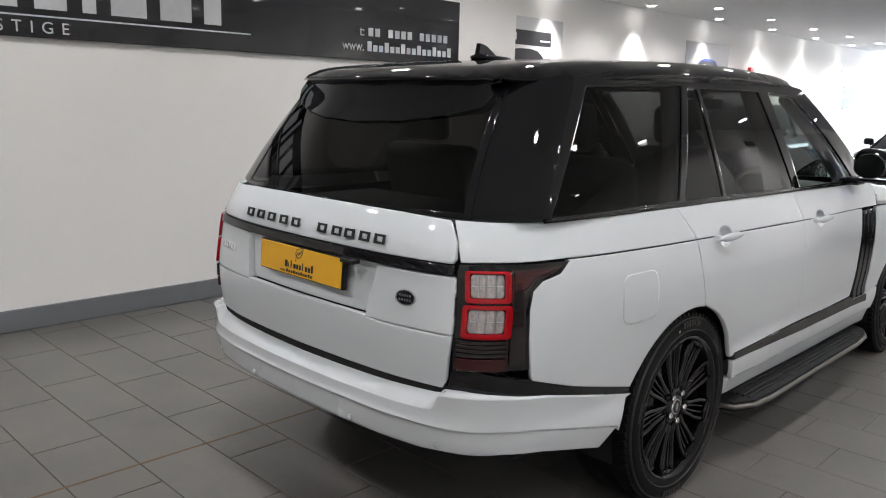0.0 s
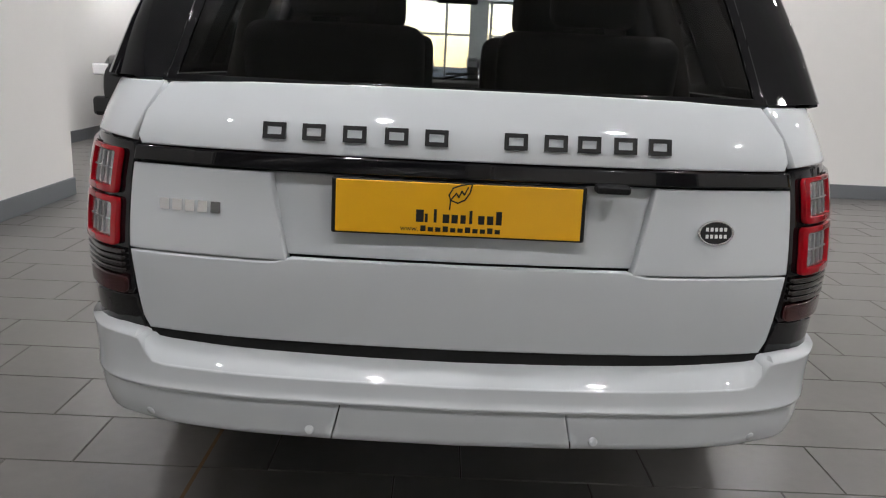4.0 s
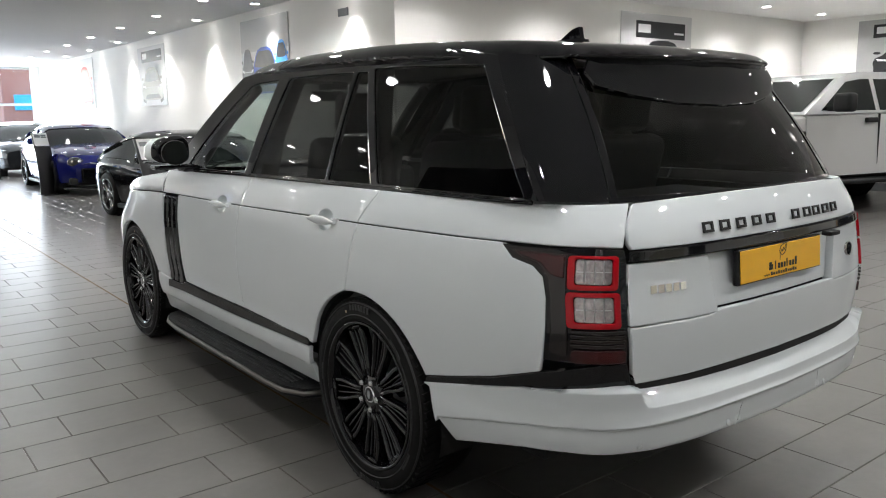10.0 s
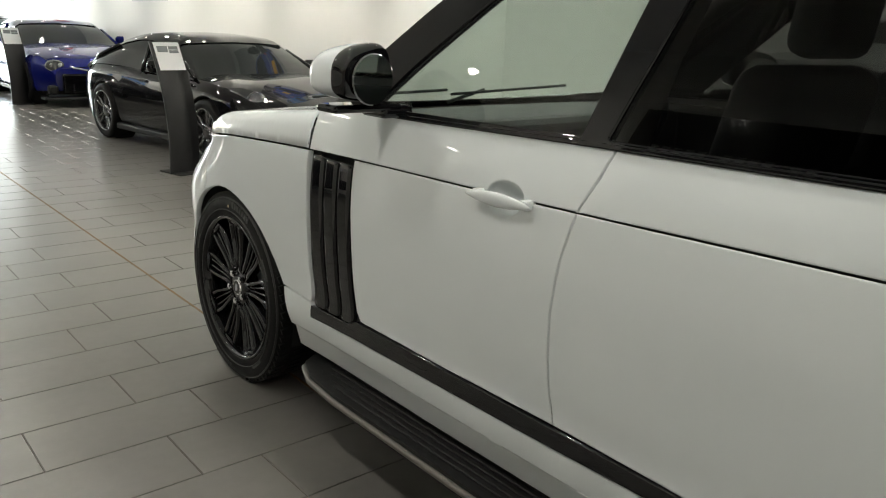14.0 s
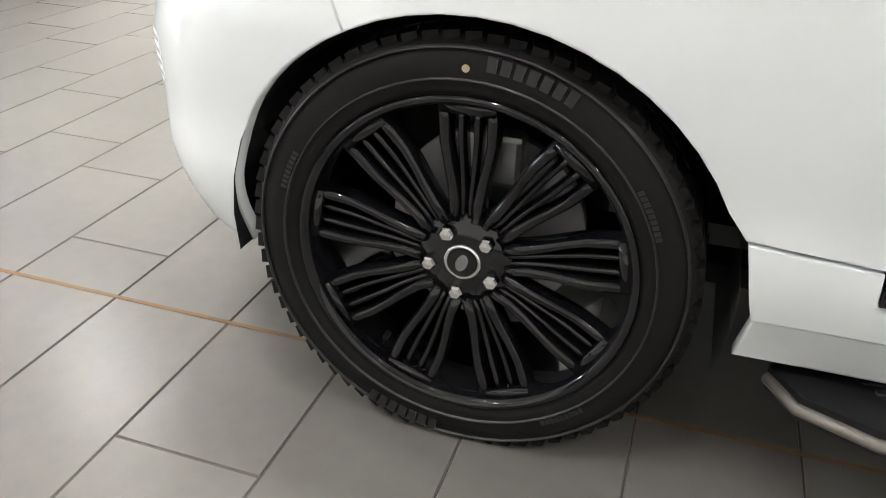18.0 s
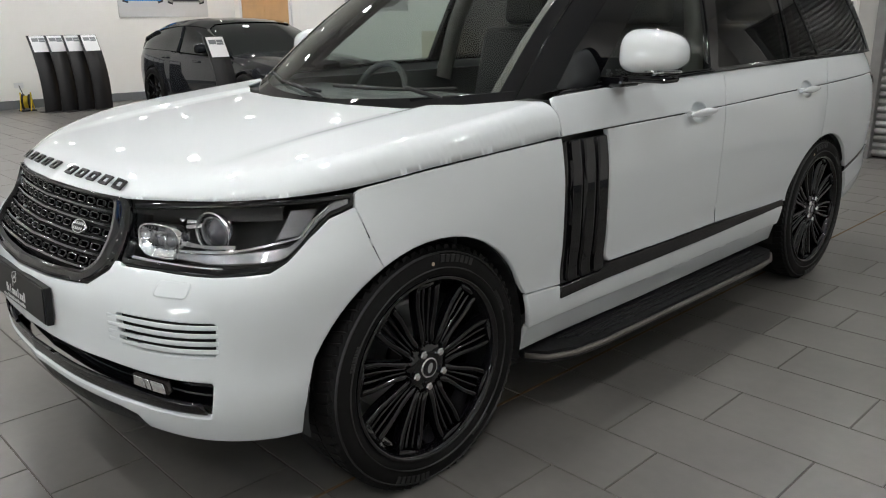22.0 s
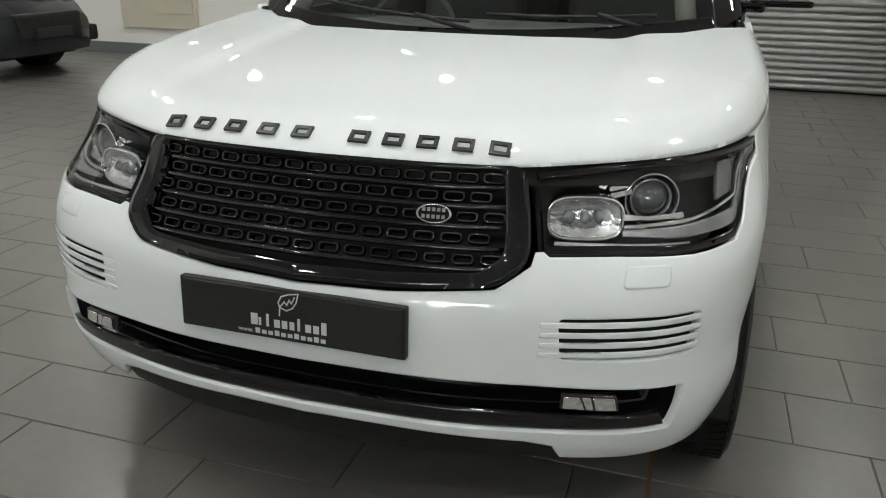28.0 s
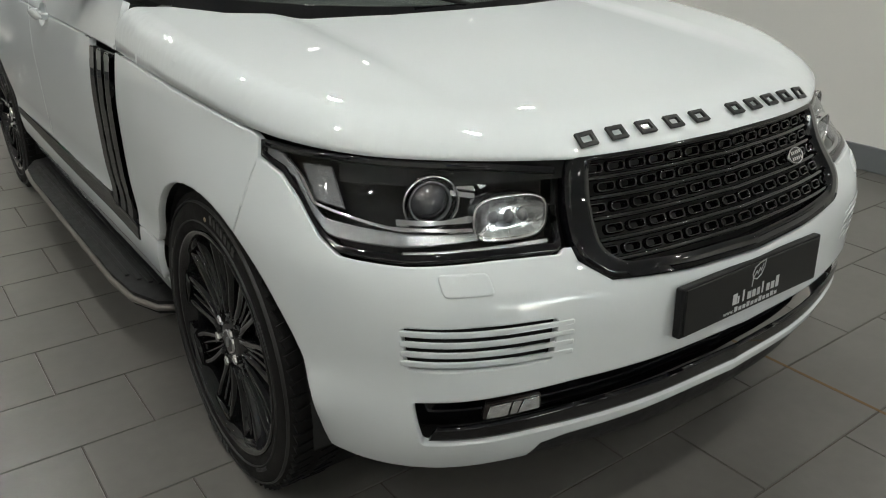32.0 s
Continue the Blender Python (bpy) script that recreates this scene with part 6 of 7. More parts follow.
    for i in range(24):
        for j in range(m - 1):
            a = i * m + j
            fs.append((a, a + 1, a + m + 1, a + m))
    obj("cabin_glass", vs, fs, DARKGL, c, "dark tinted windows", smooth=True)
    # roof and pillars laid over the glass
    zmax = max(z for _, z in cab_tab)
    keep = [i for i, yy in enumerate(cy) if interp(yy, cab_tab) > zmax - 0.10]
    if keep:
        i0, i1 = keep[0], keep[-1]
        rv, rf2 = [], []
        for i in range(i0, i1 + 1):
            rv += [(x * 1.004, y, z + 0.012) for x, y, z in vs[i * m + 2:i * m + 9]]
        for i in range(i1 - i0):
            for j in range(6):
                a = i * 7 + j
                rf2.append((a, a + 1, a + 8, a + 7))
        obj("roof", rv, rf2, paint, c, smooth=True)
        for sg in (0, 1):
            for rows in ([0, i0 // 2, i0], [i1, (i1 + 24) // 2, 24], [(i0 + i1) // 2] * 3):
                bm = bmesh.new()
                idx = (2, 8)[sg]
                if rows[0] == rows[1]:
                    pts = [Vector(vs[rows[0] * m + k]) for k in ((0, 1, 2) if sg == 0 else (10, 9, 8))]
                else:
                    pts = [Vector(vs[r * m + idx]) for r in rows]
                tube(bm, [p + Vector(((0.006 if sg == 0 else -0.006), 0, 0.004)) for p in pts], 0.022, 6)
                part("pillar", bm, paint, c, smooth=True)
    # wheels
    w0 = thing("wheel", "", "")
    wheel_parts(w0, wr, 0.24, wr * 0.72, False, rim or RIM, 5)
    w0.parent = c
    for i, (x, y) in enumerate(((-1, 1), (-1, -1), (1, 1), (1, -1))):
        hw = halfw(y * wheelbase / 2)
        mm = Matrix.Translation((x * (hw - 0.115), y * wheelbase / 2, wr)) @ Matrix.Rotation(radians(90 * x), 4, 'Y')
        if i == 0:
            w0.matrix_local = mm
        else:
            copy_thing(w0, mm)
        bm = bmesh.new()
        lathe(bm, [(wr + 0.034, 0.06), (wr + 0.034, -0.16), (0.02, -0.16)], mm, 30)
        part("wheel_housing", bm, DARK, c)
    for sg in (-1, 1):
        bm = bmesh.new()
        yn = L / 2 - nose[0]
        bmesh.ops.create_icosphere(bm, subdivisions=3, radius=1, matrix=Matrix.Translation((sg * halfw(yn) * nose[1], yn, nose[2])) @ Matrix.Rotation(radians(-18 * sg), 4, 'Z') @ Matrix.Diagonal((nose[3], 0.10, nose[4], 1)))
        hlp = part("headlight", bm, LAMPD, c, "dark glass headlight", smooth=True)
        for k in (-1, 1):
            bm = bmesh.new()
            bmesh.ops.create_icosphere(bm, subdivisions=2, radius=1, matrix=Matrix.Translation((sg * halfw(yn) * nose[1] + k * nose[3] * 0.38, yn + 0.075 - 0.02 * k * sg, nose[2] + 0.01)) @ Matrix.Diagonal((nose[3] * 0.26, 0.03, nose[4] * 0.45, 1)))
            part("lamp_reflector", bm, GLINT, hlp, "bright reflector", smooth=True)
        bm = bmesh.new()
        ym, zm = -cab_tab[0][0] - 0.50, interp(cab_tab[0][0] + 0.50, belt_tab) + 0.08
        box(bm, (sg * (W / 2 - 0.01), ym - 0.05, zm - 0.06), (sg * (W / 2 + 0.19), ym + 0.06, zm + 0.075), 0.05, 3)
        mo = part("door_mirror", bm, paint, c, smooth=True)
        bm = bmesh.new(); box(bm, (sg * (W / 2 - 0.12), ym - 0.02, zm - 0.09), (sg * (W / 2 + 0.06), ym + 0.02, zm - 0.045), 0.01)
        part("mirror_arm", bm, PLASTIC, mo)
    if extras:
        extras(c, halfw)
    c.matrix_world = Matrix.Translation(loc) @ Matrix.Rotation(radians(turn), 4, 'Z')
    return c


DARKGL = mat("dark_car_glass", (0.012, 0.014, 0.014), 0.05, spec=0.6, var=0.2, scale=2)
BLUE = mat("metallic_blue_paint", (0.003, 0.006, 0.10), 0.32, metal=0.2, spec=0.0, coat=1.0, var=0.05)
JET = mat("black_car_paint", (0.006, 0.006, 0.007), 0.2, spec=0.0, coat=1.0, var=0.1)
GREY = mat("dark_grey_car_paint", (0.014, 0.0155, 0.019), 0.3, spec=0.0, coat=1.0, var=0.1)
SILV = mat("silver_car_paint", (0.46, 0.46, 0.455), 0.35, metal=0.2, coat=0.7)
MACH = mat("dark_machined_alloy", (0.20, 0.20, 0.205), 0.22, metal=0.9, var=0.25, scale=30)
ALLOY = mat("bright_alloy", (0.6, 0.6, 0.6), 0.25, metal=0.9, var=0.1)


def ex_grille(x, z0, z1, mt, plates=True, depth=0.116):
    def f(c, hw):
        L2 = c["half_length"] if "half_length" in c else 2.3
        bm = bmesh.new(); box(bm, (-x, L2 - 0.10, z0), (x, L2 + depth, z1), 0.03, 2)
        part("grille", bm, mt, c, "dark front grille")
        if plates:
            bm = bmesh.new(); box(bm, (-0.26, L2 + depth, z0 + 0.02), (0.26, L2 + depth + 0.02, z0 + 0.13), 0.004)
            part("number_plate", bm, INK, c, "black dealer plate")
    return f


def with_len(L, f, more=None):
    def g(c, hw):
        c["half_length"] = L / 2
        f(c, hw)
        if more:
            more(c, hw)
        del c["half_length"]
    return g


def coupe_extra(c, hw):
    for sg in (-1, 1):
        bm = bmesh.new(); box(bm, (sg * 0.62 - 0.16, 2.235, 0.30), (sg * 0.62 + 0.16, 2.335, 0.40), 0.02)
        part("air_intake", bm, DARK, c)


# rear-engined black coupe, nose to the white car
other_car("sports_coupe", "black rear-engined sports coupe with dark machined wheels", (1.84, 7.72, 0), 186, JET, 4.5, 1.85, "car",
          [(-2.25, 0.50), (-2.0, 0.66), (-1.5, 0.80), (-0.9, 0.86), (0, 0.88), (0.9, 0.92), (1.6, 0.90), (2.0, 0.80), (2.25, 0.62)],
          [(-0.95, 0.86), (-0.3, 1.22), (0.1, 1.285), (0.5, 1.29), (1.0, 1.19), (1.5, 1.02), (1.95, 0.84)], 2.45, 0.335, (0.42, 0.78, 0.66, 0.11, 0.13), MACH,
          with_len(4.5, ex_grille(0.45, 0.22, 0.36, DARK), coupe_extra))


def gtr_extra(c, hw):
    for sg in (-1, 1):
        bm = bmesh.new(); box(bm, (sg * 0.74 - 0.07, 2.24, 0.22), (sg * 0.74 + 0.07, 2.415, 0.36), 0.03)
        part("air_intake", bm, DARK, c)
    bm = bmesh.new(); tube(bm, [(-0.44, 2.455, 0.645), (0, 2.478, 0.565), (0.44, 2.455, 0.645)], 0.014)
    part("grille_trim", bm, CHROME, c, smooth=True)
    bm = bmesh.new(); box(bm, (-0.90, 2.18, 0.135), (0.90, 2.45, 0.175), 0.015)
    part("splitter", bm, PLASTIC, c, "black front splitter")


other_car("sports_car", "metallic blue sports car, nose towards the white car", (1.9, 14.9, 0), 180, BLUE, 4.7, 1.9, "car",
          [(-2.35, 0.62), (-2.1, 0.76), (-1.5, 0.88), (-0.8, 0.95), (0, 0.97), (1.0, 1.0), (1.8, 1.0), (2.35, 0.92)],
          [(-0.85, 0.95), (-0.2, 1.28), (0.2, 1.365), (0.8, 1.36), (1.4, 1.2), (2.0, 1.0)], 2.78, 0.355, (0.13, 0.86, 0.665, 0.15, 0.10), RIM,
          with_len(4.7, ex_grille(0.60, 0.24, 0.55, BLACK, False), gtr_extra))
other_car("saloon_car", "dark grey saloon car parked near the window", (1.92, 21.55, 0), 176, GREY, 4.6, 1.82, "car",
          [(-2.3, 0.68), (-2.0, 0.82), (-1.2, 0.93), (0, 0.97), (1.2, 1.0), (2.3, 0.98)],
          [(-1.0, 0.93), (-0.3, 1.33), (0.2, 1.42), (0.9, 1.41), (1.6, 1.2), (2.1, 1.0)], 2.75, 0.335, (0.2, 0.76, 0.70, 0.16, 0.06), MACH, with_len(4.6, ex_grille(0.35, 0.55, 0.72, DARK)))


def macan_extra(c, hw):
    for sg in (-1, 1):
        bm = bmesh.new(); box(bm, (sg * 0.66 - 0.16, 2.22, 0.34), (sg * 0.66 + 0.16, 2.36, 0.52), 0.03)
        part("air_intake", bm, DARK, c)


other_car("compact_suv", "dark grey compact sporty off-road car in the corner", (8.5, -3.55, 0), 90, GREY, 4.7, 1.92, "car",
          [(-2.35, 0.66), (-2.1, 0.81), (-1.4, 0.93), (-0.8, 0.97), (0, 0.99), (1.2, 1.03), (2.0, 1.02), (2.35, 0.84)],
          [(-0.98, 0.96), (-0.3, 1.36), (0.15, 1.455), (0.9, 1.45), (1.6, 1.31), (2.2, 1.04)], 2.81, 0.37, (0.30, 0.78, 0.80, 0.17, 0.09), RIM,
          with_len(4.7, ex_grille(0.45, 0.42, 0.70, DARK), macan_extra))


def rolls_extra(c, hw):
    bm = bmesh.new(); box(bm, (-0.36, 2.72, 0.62), (0.36, 2.86, 1.10), 0.02)
    g_ = part("grille_shell", bm, CHROME, c, "polished upright grille")
    for k in range(17):
        bm = bmesh.new(); box(bm, (-0.32 + 0.038 * k, 2.855, 0.66), (-0.305 + 0.038 * k, 2.885, 1.04), 0.004)
        part("grille_vane", bm, CHROME, g_)
    # dark sheet on the shell imitates shaded depth between the vanes
    bm = bmesh.new(); box(bm, (-0.33, 2.845, 0.655), (0.33, 2.863, 1.045), 0.002)
    part("grille_void", bm, DARK, g_)
    for sg in (-1, 1):
        bm = bmesh.new(); box(bm, (sg * 0.68 - 0.16, 2.60, 0.86), (sg * 0.68 + 0.16, 2.80, 1.0), 0.02)
        part("square_headlight", bm, LAMPW, c, "rectangular headlight")
    bm = bmesh.new(); box(bm, (-0.26, 2.86, 0.46), (0.26, 2.885, 0.57), 0.003)
    part("number_plate", bm, INK, c, "black dealer plate")
    bm = bmesh.new(); box(bm, (-0.85, 2.66, 0.36), (0.85, 2.84, 0.60), 0.05)
    part("front_bumper", bm, JET, c)


other_car("limousine", "black stately limousine with a bright upright grille", (-3.62, 8.55, 0), 180, JET, 5.6, 1.95, "car",
          [(-2.8, 1.0), (-2.6, 1.08), (-1.6, 1.12), (-0.8, 1.14), (0, 1.15), (1.5, 1.15), (2.3, 1.1), (2.8, 0.95)],
          [(-0.95, 1.12), (-0.3, 1.54), (0.2, 1.64), (1.2, 1.64), (1.8, 1.5), (2.3, 1.1)], 3.5, 0.38, (0.1, 0.2, 0.5, 0.02, 0.02), ALLOY, rolls_extra, low=0.2)
other_car("grand_tourer", "dark grand touring coupe parked in the corridor", (-1.75, 13.4, 0), 180, GREY, 4.6, 1.9, "car",
          [(-2.3, 0.55), (-2.0, 0.74), (-1.2, 0.86), (0, 0.90), (1.2, 0.95), (2.3, 0.85)],
          [(-0.7, 0.86), (-0.1, 1.2), (0.3, 1.27), (0.8, 1.24), (1.5, 1.08), (2.1, 0.9)], 2.7, 0.345, (0.3, 0.75, 0.64, 0.15, 0.07), ALLOY, with_len(4.6, ex_grille(0.5, 0.3, 0.55, DARK)))


# ---- silver pick-up truck ----
def truck(loc, turn):
    c = thing("pickup_truck", "silver four-door off-road pickup truck with black trim", "truck", group="cars on show")
    def shell(nm, prof, w0, w1, mt, crown=0.0):
        """A body block: a side outline (y, z) swept across, narrower towards the top."""
        zl, zh = min(z for _, z in prof), max(z for _, z in prof)
        bm = bmesh.new()
        rows = []
        for u in (-1, -0.94, -0.5, 0, 0.5, 0.94, 1):
            row = []
            for y, z in prof:
                k = (z - zl) / (zh - zl)
                w = w0 + (w1 - w0) * k
                row.append(bm.verts.new((w * u, y, z + crown * k * (1 - u * u) - (0.025 * k if abs(u) == 1 else 0))))
            rows.append(row)
        for p, q in zip(rows, rows[1:]):
            for i in range(len(prof)):
                j = (i + 1) % len(prof)
                bm.faces.new((p[i], p[j], q[j], q[i]))
        bm.faces.new(rows[0]); bm.faces.new(rows[-1][::-1])
        bmesh.ops.bevel(bm, geom=[e for e in bm.edges if len(e.link_faces) == 2 and e.calc_face_angle(0) > 0.6], offset=0.02, segments=2, affect='EDGES')
        return part(nm, bm, mt, c, smooth=False)

    def arch(yc, a0, a1):
        return [(yc + 0.53 * math.cos(radians(a)), 0.46 + 0.53 * math.sin(radians(a))) for a in range(a0, a1, -15 if a1 < a0 else 15)]

    shell("bonnet", [(1.48, 0.62)] + arch(2.0, 170, 0) + [(2.62, 0.60), (2.86, 0.75), (2.90, 1.16), (2.78, 1.30), (1.48, 1.40)], 1.04, 0.98, SILV, 0.05)
    shell("cab", [(1.475, 0.58), (1.475, 1.42), (-0.95, 1.45), (-0.95, 0.60)], 1.04, 1.0, SILV)
    shell("bed", [(-0.985, 0.62), (-0.985, 1.48), (-2.78, 1.52), (-2.80, 0.72), (-2.30, 0.72)] + arch(-1.72, 0, 180), 1.05, 1.02, SILV)
    vs = []
    for y, z in ((1.52, 1.42), (0.72, 1.93), (0.30, 2.0), (-0.70, 2.0), (-0.95, 1.45)):
        k = (z - 1.42) * 0.36
        vs += [(-1.0 + k, y, z), (1.0 - k, y, z)]
    obj("cab_shell", vs, [(0, 1, 3, 2), (2, 3, 5, 4), (4, 5, 7, 6), (6, 7, 9, 8), (0, 2, 4, 6, 8), (1, 9, 7, 5, 3)], SILV, c)
    def pane(pts, nm):
        obj(nm, pts, [tuple(range(len(pts)))], DARKGL, c, "dark window")
    pane([(-0.90, 1.475, 1.46), (0.90, 1.475, 1.46), (0.76, 0.775, 1.905), (-0.76, 0.775, 1.905)], "windscreen")
    for sg in (-1, 1):
        q = lambda y, z: (sg * (1.006 - (z - 1.42) * 0.36), y, z)
        pane([q(1.22, 1.47), q(0.66, 1.86), q(0.36, 1.90), q(0.20, 1.90), q(0.20, 1.47)][::-sg], "side_window")
        pane([q(0.12, 1.47), q(0.12, 1.90), q(-0.60, 1.90), q(-0.76, 1.47)][::-sg], "side_window")
        bm = bmesh.new(); box(bm, (sg * 1.10, 0.98, 1.45), (sg * 1.38, 1.16, 1.70), 0.05, 3)
        part("door_mirror", bm, PLASTIC, c, "black towing mirror", smooth=True)
        bm = bmesh.new(); box(bm, (sg * 0.98, 1.03, 1.46), (sg * 1.14, 1.12, 1.53), 0.015)
        part("mirror_arm", bm, PLASTIC, c)
        for y in (0.32, -0.68):
            bm = bmesh.new(); box(bm, (sg * 1.005, y - 0.11, 1.30), (sg * 1.06, y + 0.11, 1.37), 0.018)
            part("door_handle", bm, PLASTIC, c, "black door handle")
        # thin near-black strips imitate the shade in the door shut lines
        for y in (0.155, -0.90):
            bm = bmesh.new(); box(bm, (sg * 0.99, y - 0.005, 0.64), (sg * 1.0335, y + 0.005, 1.42))
            part("door_gap", bm, DARK, c)
        bm = bmesh.new(); box(bm, (sg * 0.90, -0.98, 0.46), (sg * 1.12, 1.30, 0.53), 0.025)
        part("running_board", bm, PLASTIC, c)
        for y in (2.0, -1.72):
            bm = bmesh.new()
            lathe(bm, [(0.50, 0.0), (0.50, 0.13), (0.59, 0.12), (0.61, 0.0)], Matrix.Translation((sg * 0.98, y, 0.46)) @ Matrix.Rotation(radians(90 * sg), 4, 'Y'), 40)
            part("wheel_arch_flare", bm, PLASTIC, c, "black wheel arch flare", smooth=True)
        bm = bmesh.new(); box(bm, (sg * 0.80 - 0.20, 2.80, 0.98), (sg * 0.80 + 0.20, 2.93, 1.18), 0.03)
        part("headlight", bm, LAMPD, c)
        bm = bmesh.new(); box(bm, (sg * 1.0, 1.52, 1.10), (sg * 1.05, 1.72, 1.20), 0.01)
        part("wing_vent", bm, PLASTIC, c, "black wing vent")
    bm = bmesh.new(); box(bm, (-0.6, 2.84, 0.82), (0.6, 2.93, 1.2), 0.03)
    part("grille", bm, DARK, c)
    bm = bmesh.new(); box(bm, (-1.0, 2.72, 0.55), (1.0, 3.02, 0.80), 0.05)
    part("front_bumper", bm, PLASTIC, c)
    bm = bmesh.new(); box(bm, (-0.8, -2.7, 0.45), (0.8, 2.6, 0.66), 0.02)
    part("chassis", bm, DARK, c)
    w0 = thing("wheel", "", "")
    wheel_parts(w0, 0.44, 0.30, 0.25, False, RIM, 6)
    w0.parent = c
    for i, (x, y) in enumerate(((-1, 2.0), (-1, -1.72), (1, 2.0), (1, -1.72))):
        mm = Matrix.Translation((x * 0.93, y, 0.44)) @ Matrix.Rotation(radians(90 * x), 4, 'Y')
        if i == 0:
            w0.matrix_local = mm
        else:
            copy_thing(w0, mm)
    c.matrix_world = Matrix.Translation(loc) @ Matrix.Rotation(radians(turn), 4, 'Z')


truck((9.55, 1.95, 0), 74)


# ---- display stands ----
def stand(loc, turn, first=[None]):
    if first[0] is None:
        s = thing("display_stand", "curved black price stand with a white car sheet", "stand", group="display stands")
        bm = bmesh.new()
        prof = [(0.04, 0.0), (0.03, 0.12), (0.025, 0.25), (0.028, 0.38), (0.04, 0.50), (0.06, 0.62), (0.088, 0.74), (0.125, 0.86), (0.17, 0.98), (0.222, 1.10), (0.29, 1.24)]
        a = [[bm.verts.new((sx * 0.155, y + d, z)) for y, z in prof] for sx in (-1, 1) for d in (0, 0.03)]
        for k in range(len(prof) - 1):
            bm.faces.new((a[0][k], a[0][k + 1], a[2][k + 1], a[2][k])); bm.faces.new((a[1][k], a[3][k], a[3][k + 1], a[1][k + 1]))
            bm.faces.new((a[0][k], a[1][k], a[1][k + 1], a[0][k + 1])); bm.faces.new((a[2][k], a[2][k + 1], a[3][k + 1], a[3][k]))
        bm.faces.new((a[0][-1], a[1][-1], a[3][-1], a[2][-1]))
        part("blade", bm, STAND, s, smooth=True)
        bm = bmesh.new(); box(bm, (-0.15, -0.10, 0), (0.15, 0.26, 0.012), 0.004)
        part("foot", bm, STAND, s)
        
        m = Matrix.Translation((0, 0.216, 1.105)) @ Matrix.Rotation(radians(65), 4, 'X')
        bm = bmesh.new(); box(bm, (-0.135, -0.14, 0), (0.135, 0.14, 0.006), 0.002)
        sheet = part("sheet", bm, PAPER, s, "white printed sheet"); sheet.data.transform(m)
        for x0, x1, z0, z1 in ((-0.11, 0.0, 0.04, 0.10), (0.01, 0.11, 0.03, 0.06), (0.01, 0.11, 0.065, 0.10)):
            bm = bmesh.new(); box(bm, (x0, z0, 0.006), (x1, z1, 0.008))
            q = part("photo", bm, SKIRT, sheet); q.data.transform(m)
        first[0] = s
        s.matrix_world = Matrix.Translation(loc) @ Matrix.Rotation(radians(turn), 4, 'Z')
    else:
        copy_thing(first[0], Matrix.Translation(loc) @ Matrix.Rotation(radians(turn), 4, 'Z'))


STAND = mat("satin_black_metal", (0.016, 0.016, 0.017), 0.4, var=0.15, scale=6)
stand((0.70, 6.0, 0), 10)
stand((0.86, 13.3, 0), 8)
stand((0.72, 18.9, 0), 8)
for k in range(4):
    stand((XD - 1.05 - 0.07 * k, -1.56 - 0.25 * k, 0), -80)
stand((6.95, -2.33, 0), -82)


# ---- pictures on the walls ----
def board(name, label, m, w, h, back, items, depth=0.012):
    """A flat printed board; the print is made of plain shapes."""
    b = thing(name, label, "picture", group="car pictures on the walls")
    bm = bmesh.new(); box(bm, (0, 0, 0), (w, h, depth), 0.002, 1)
    o = part("board", bm, back, b); o.data.transform(m)
    k = 0.0025
    for nm, mt, pts in items:
        bm = bmesh.new()
        k += 0.0004
        slab(bm, [(x * w, y * h) for x, y in pts], m @ Matrix.Translation((0, 0, depth + k)), 0.002)
        part(nm, bm, mt, b)
    return b


def facing(x, y, z, dx, dy):
    """Frame on a wall whose outward normal is (dx, dy): local x to the viewer's right."""
    n = Vector((dx, dy, 0)); up = Vector((0, 0, 1)); rt = up.cross(n)
    return Matrix.Translation((x, y, z)) @ Matrix((rt, up, n)).transposed().to_4x4()


PGREY = mat("printed_grey", (0.42, 0.42, 0.42), 0.5, var=0.08, scale=3)
PLIGHT = mat("printed_pale_grey", (0.58, 0.58, 0.58), 0.5, var=0.06, scale=3)
PDARK = mat("printed_black", (0.02, 0.02, 0.022), 0.45, var=0.2, scale=8)
PBLUE = mat("printed_blue", (0.03, 0.22, 0.62), 0.5, var=0.1, scale=8)
PSILV = mat("printed_silver", (0.32, 0.31, 0.28), 0.5, var=0.15, scale=8)
PRED = mat("printed_red", (0.50, 0.05, 0.05), 0.5, var=0.1, scale=8)
PMAROON = mat("printed_maroon", (0.06, 0.012, 0.014), 0.5, var=0.1, scale=8)
PBLACK = mat("printed_deep_black", (0.008, 0.008, 0.009), 0.5)
PNAVY = mat("printed_deep_blue", (0.04, 0.08, 0.35), 0.5, var=0.15, scale=8)


def rect(x0, y0, x1, y1):
    return [(x0, y0), (x1, y0), (x1, y1), (x0, y1)]


def strip_logo(x0, y0, x1, y1):
    return [("printed_banner", PDARK, rect(x0, y0, x1, y1)), ("emblem_bar", PAPER, rect(x0 + 0.03, y0 + (y1 - y0) * 0.3, x0 + 0.2, y0 + (y1 - y0) * 0.8)), ("contact_bar", PAPER, rect(x1 - 0.16, y0 + (y1 - y0) * 0.3, x1 - 0.02, y0 + (y1 - y0) * 0.42))]


def poly(n, cx, cy, a, b):
    return [(cx + a * math.cos(2 * math.pi * k / n), cy + b * math.sin(2 * math.pi * k / n)) for k in range(n)]


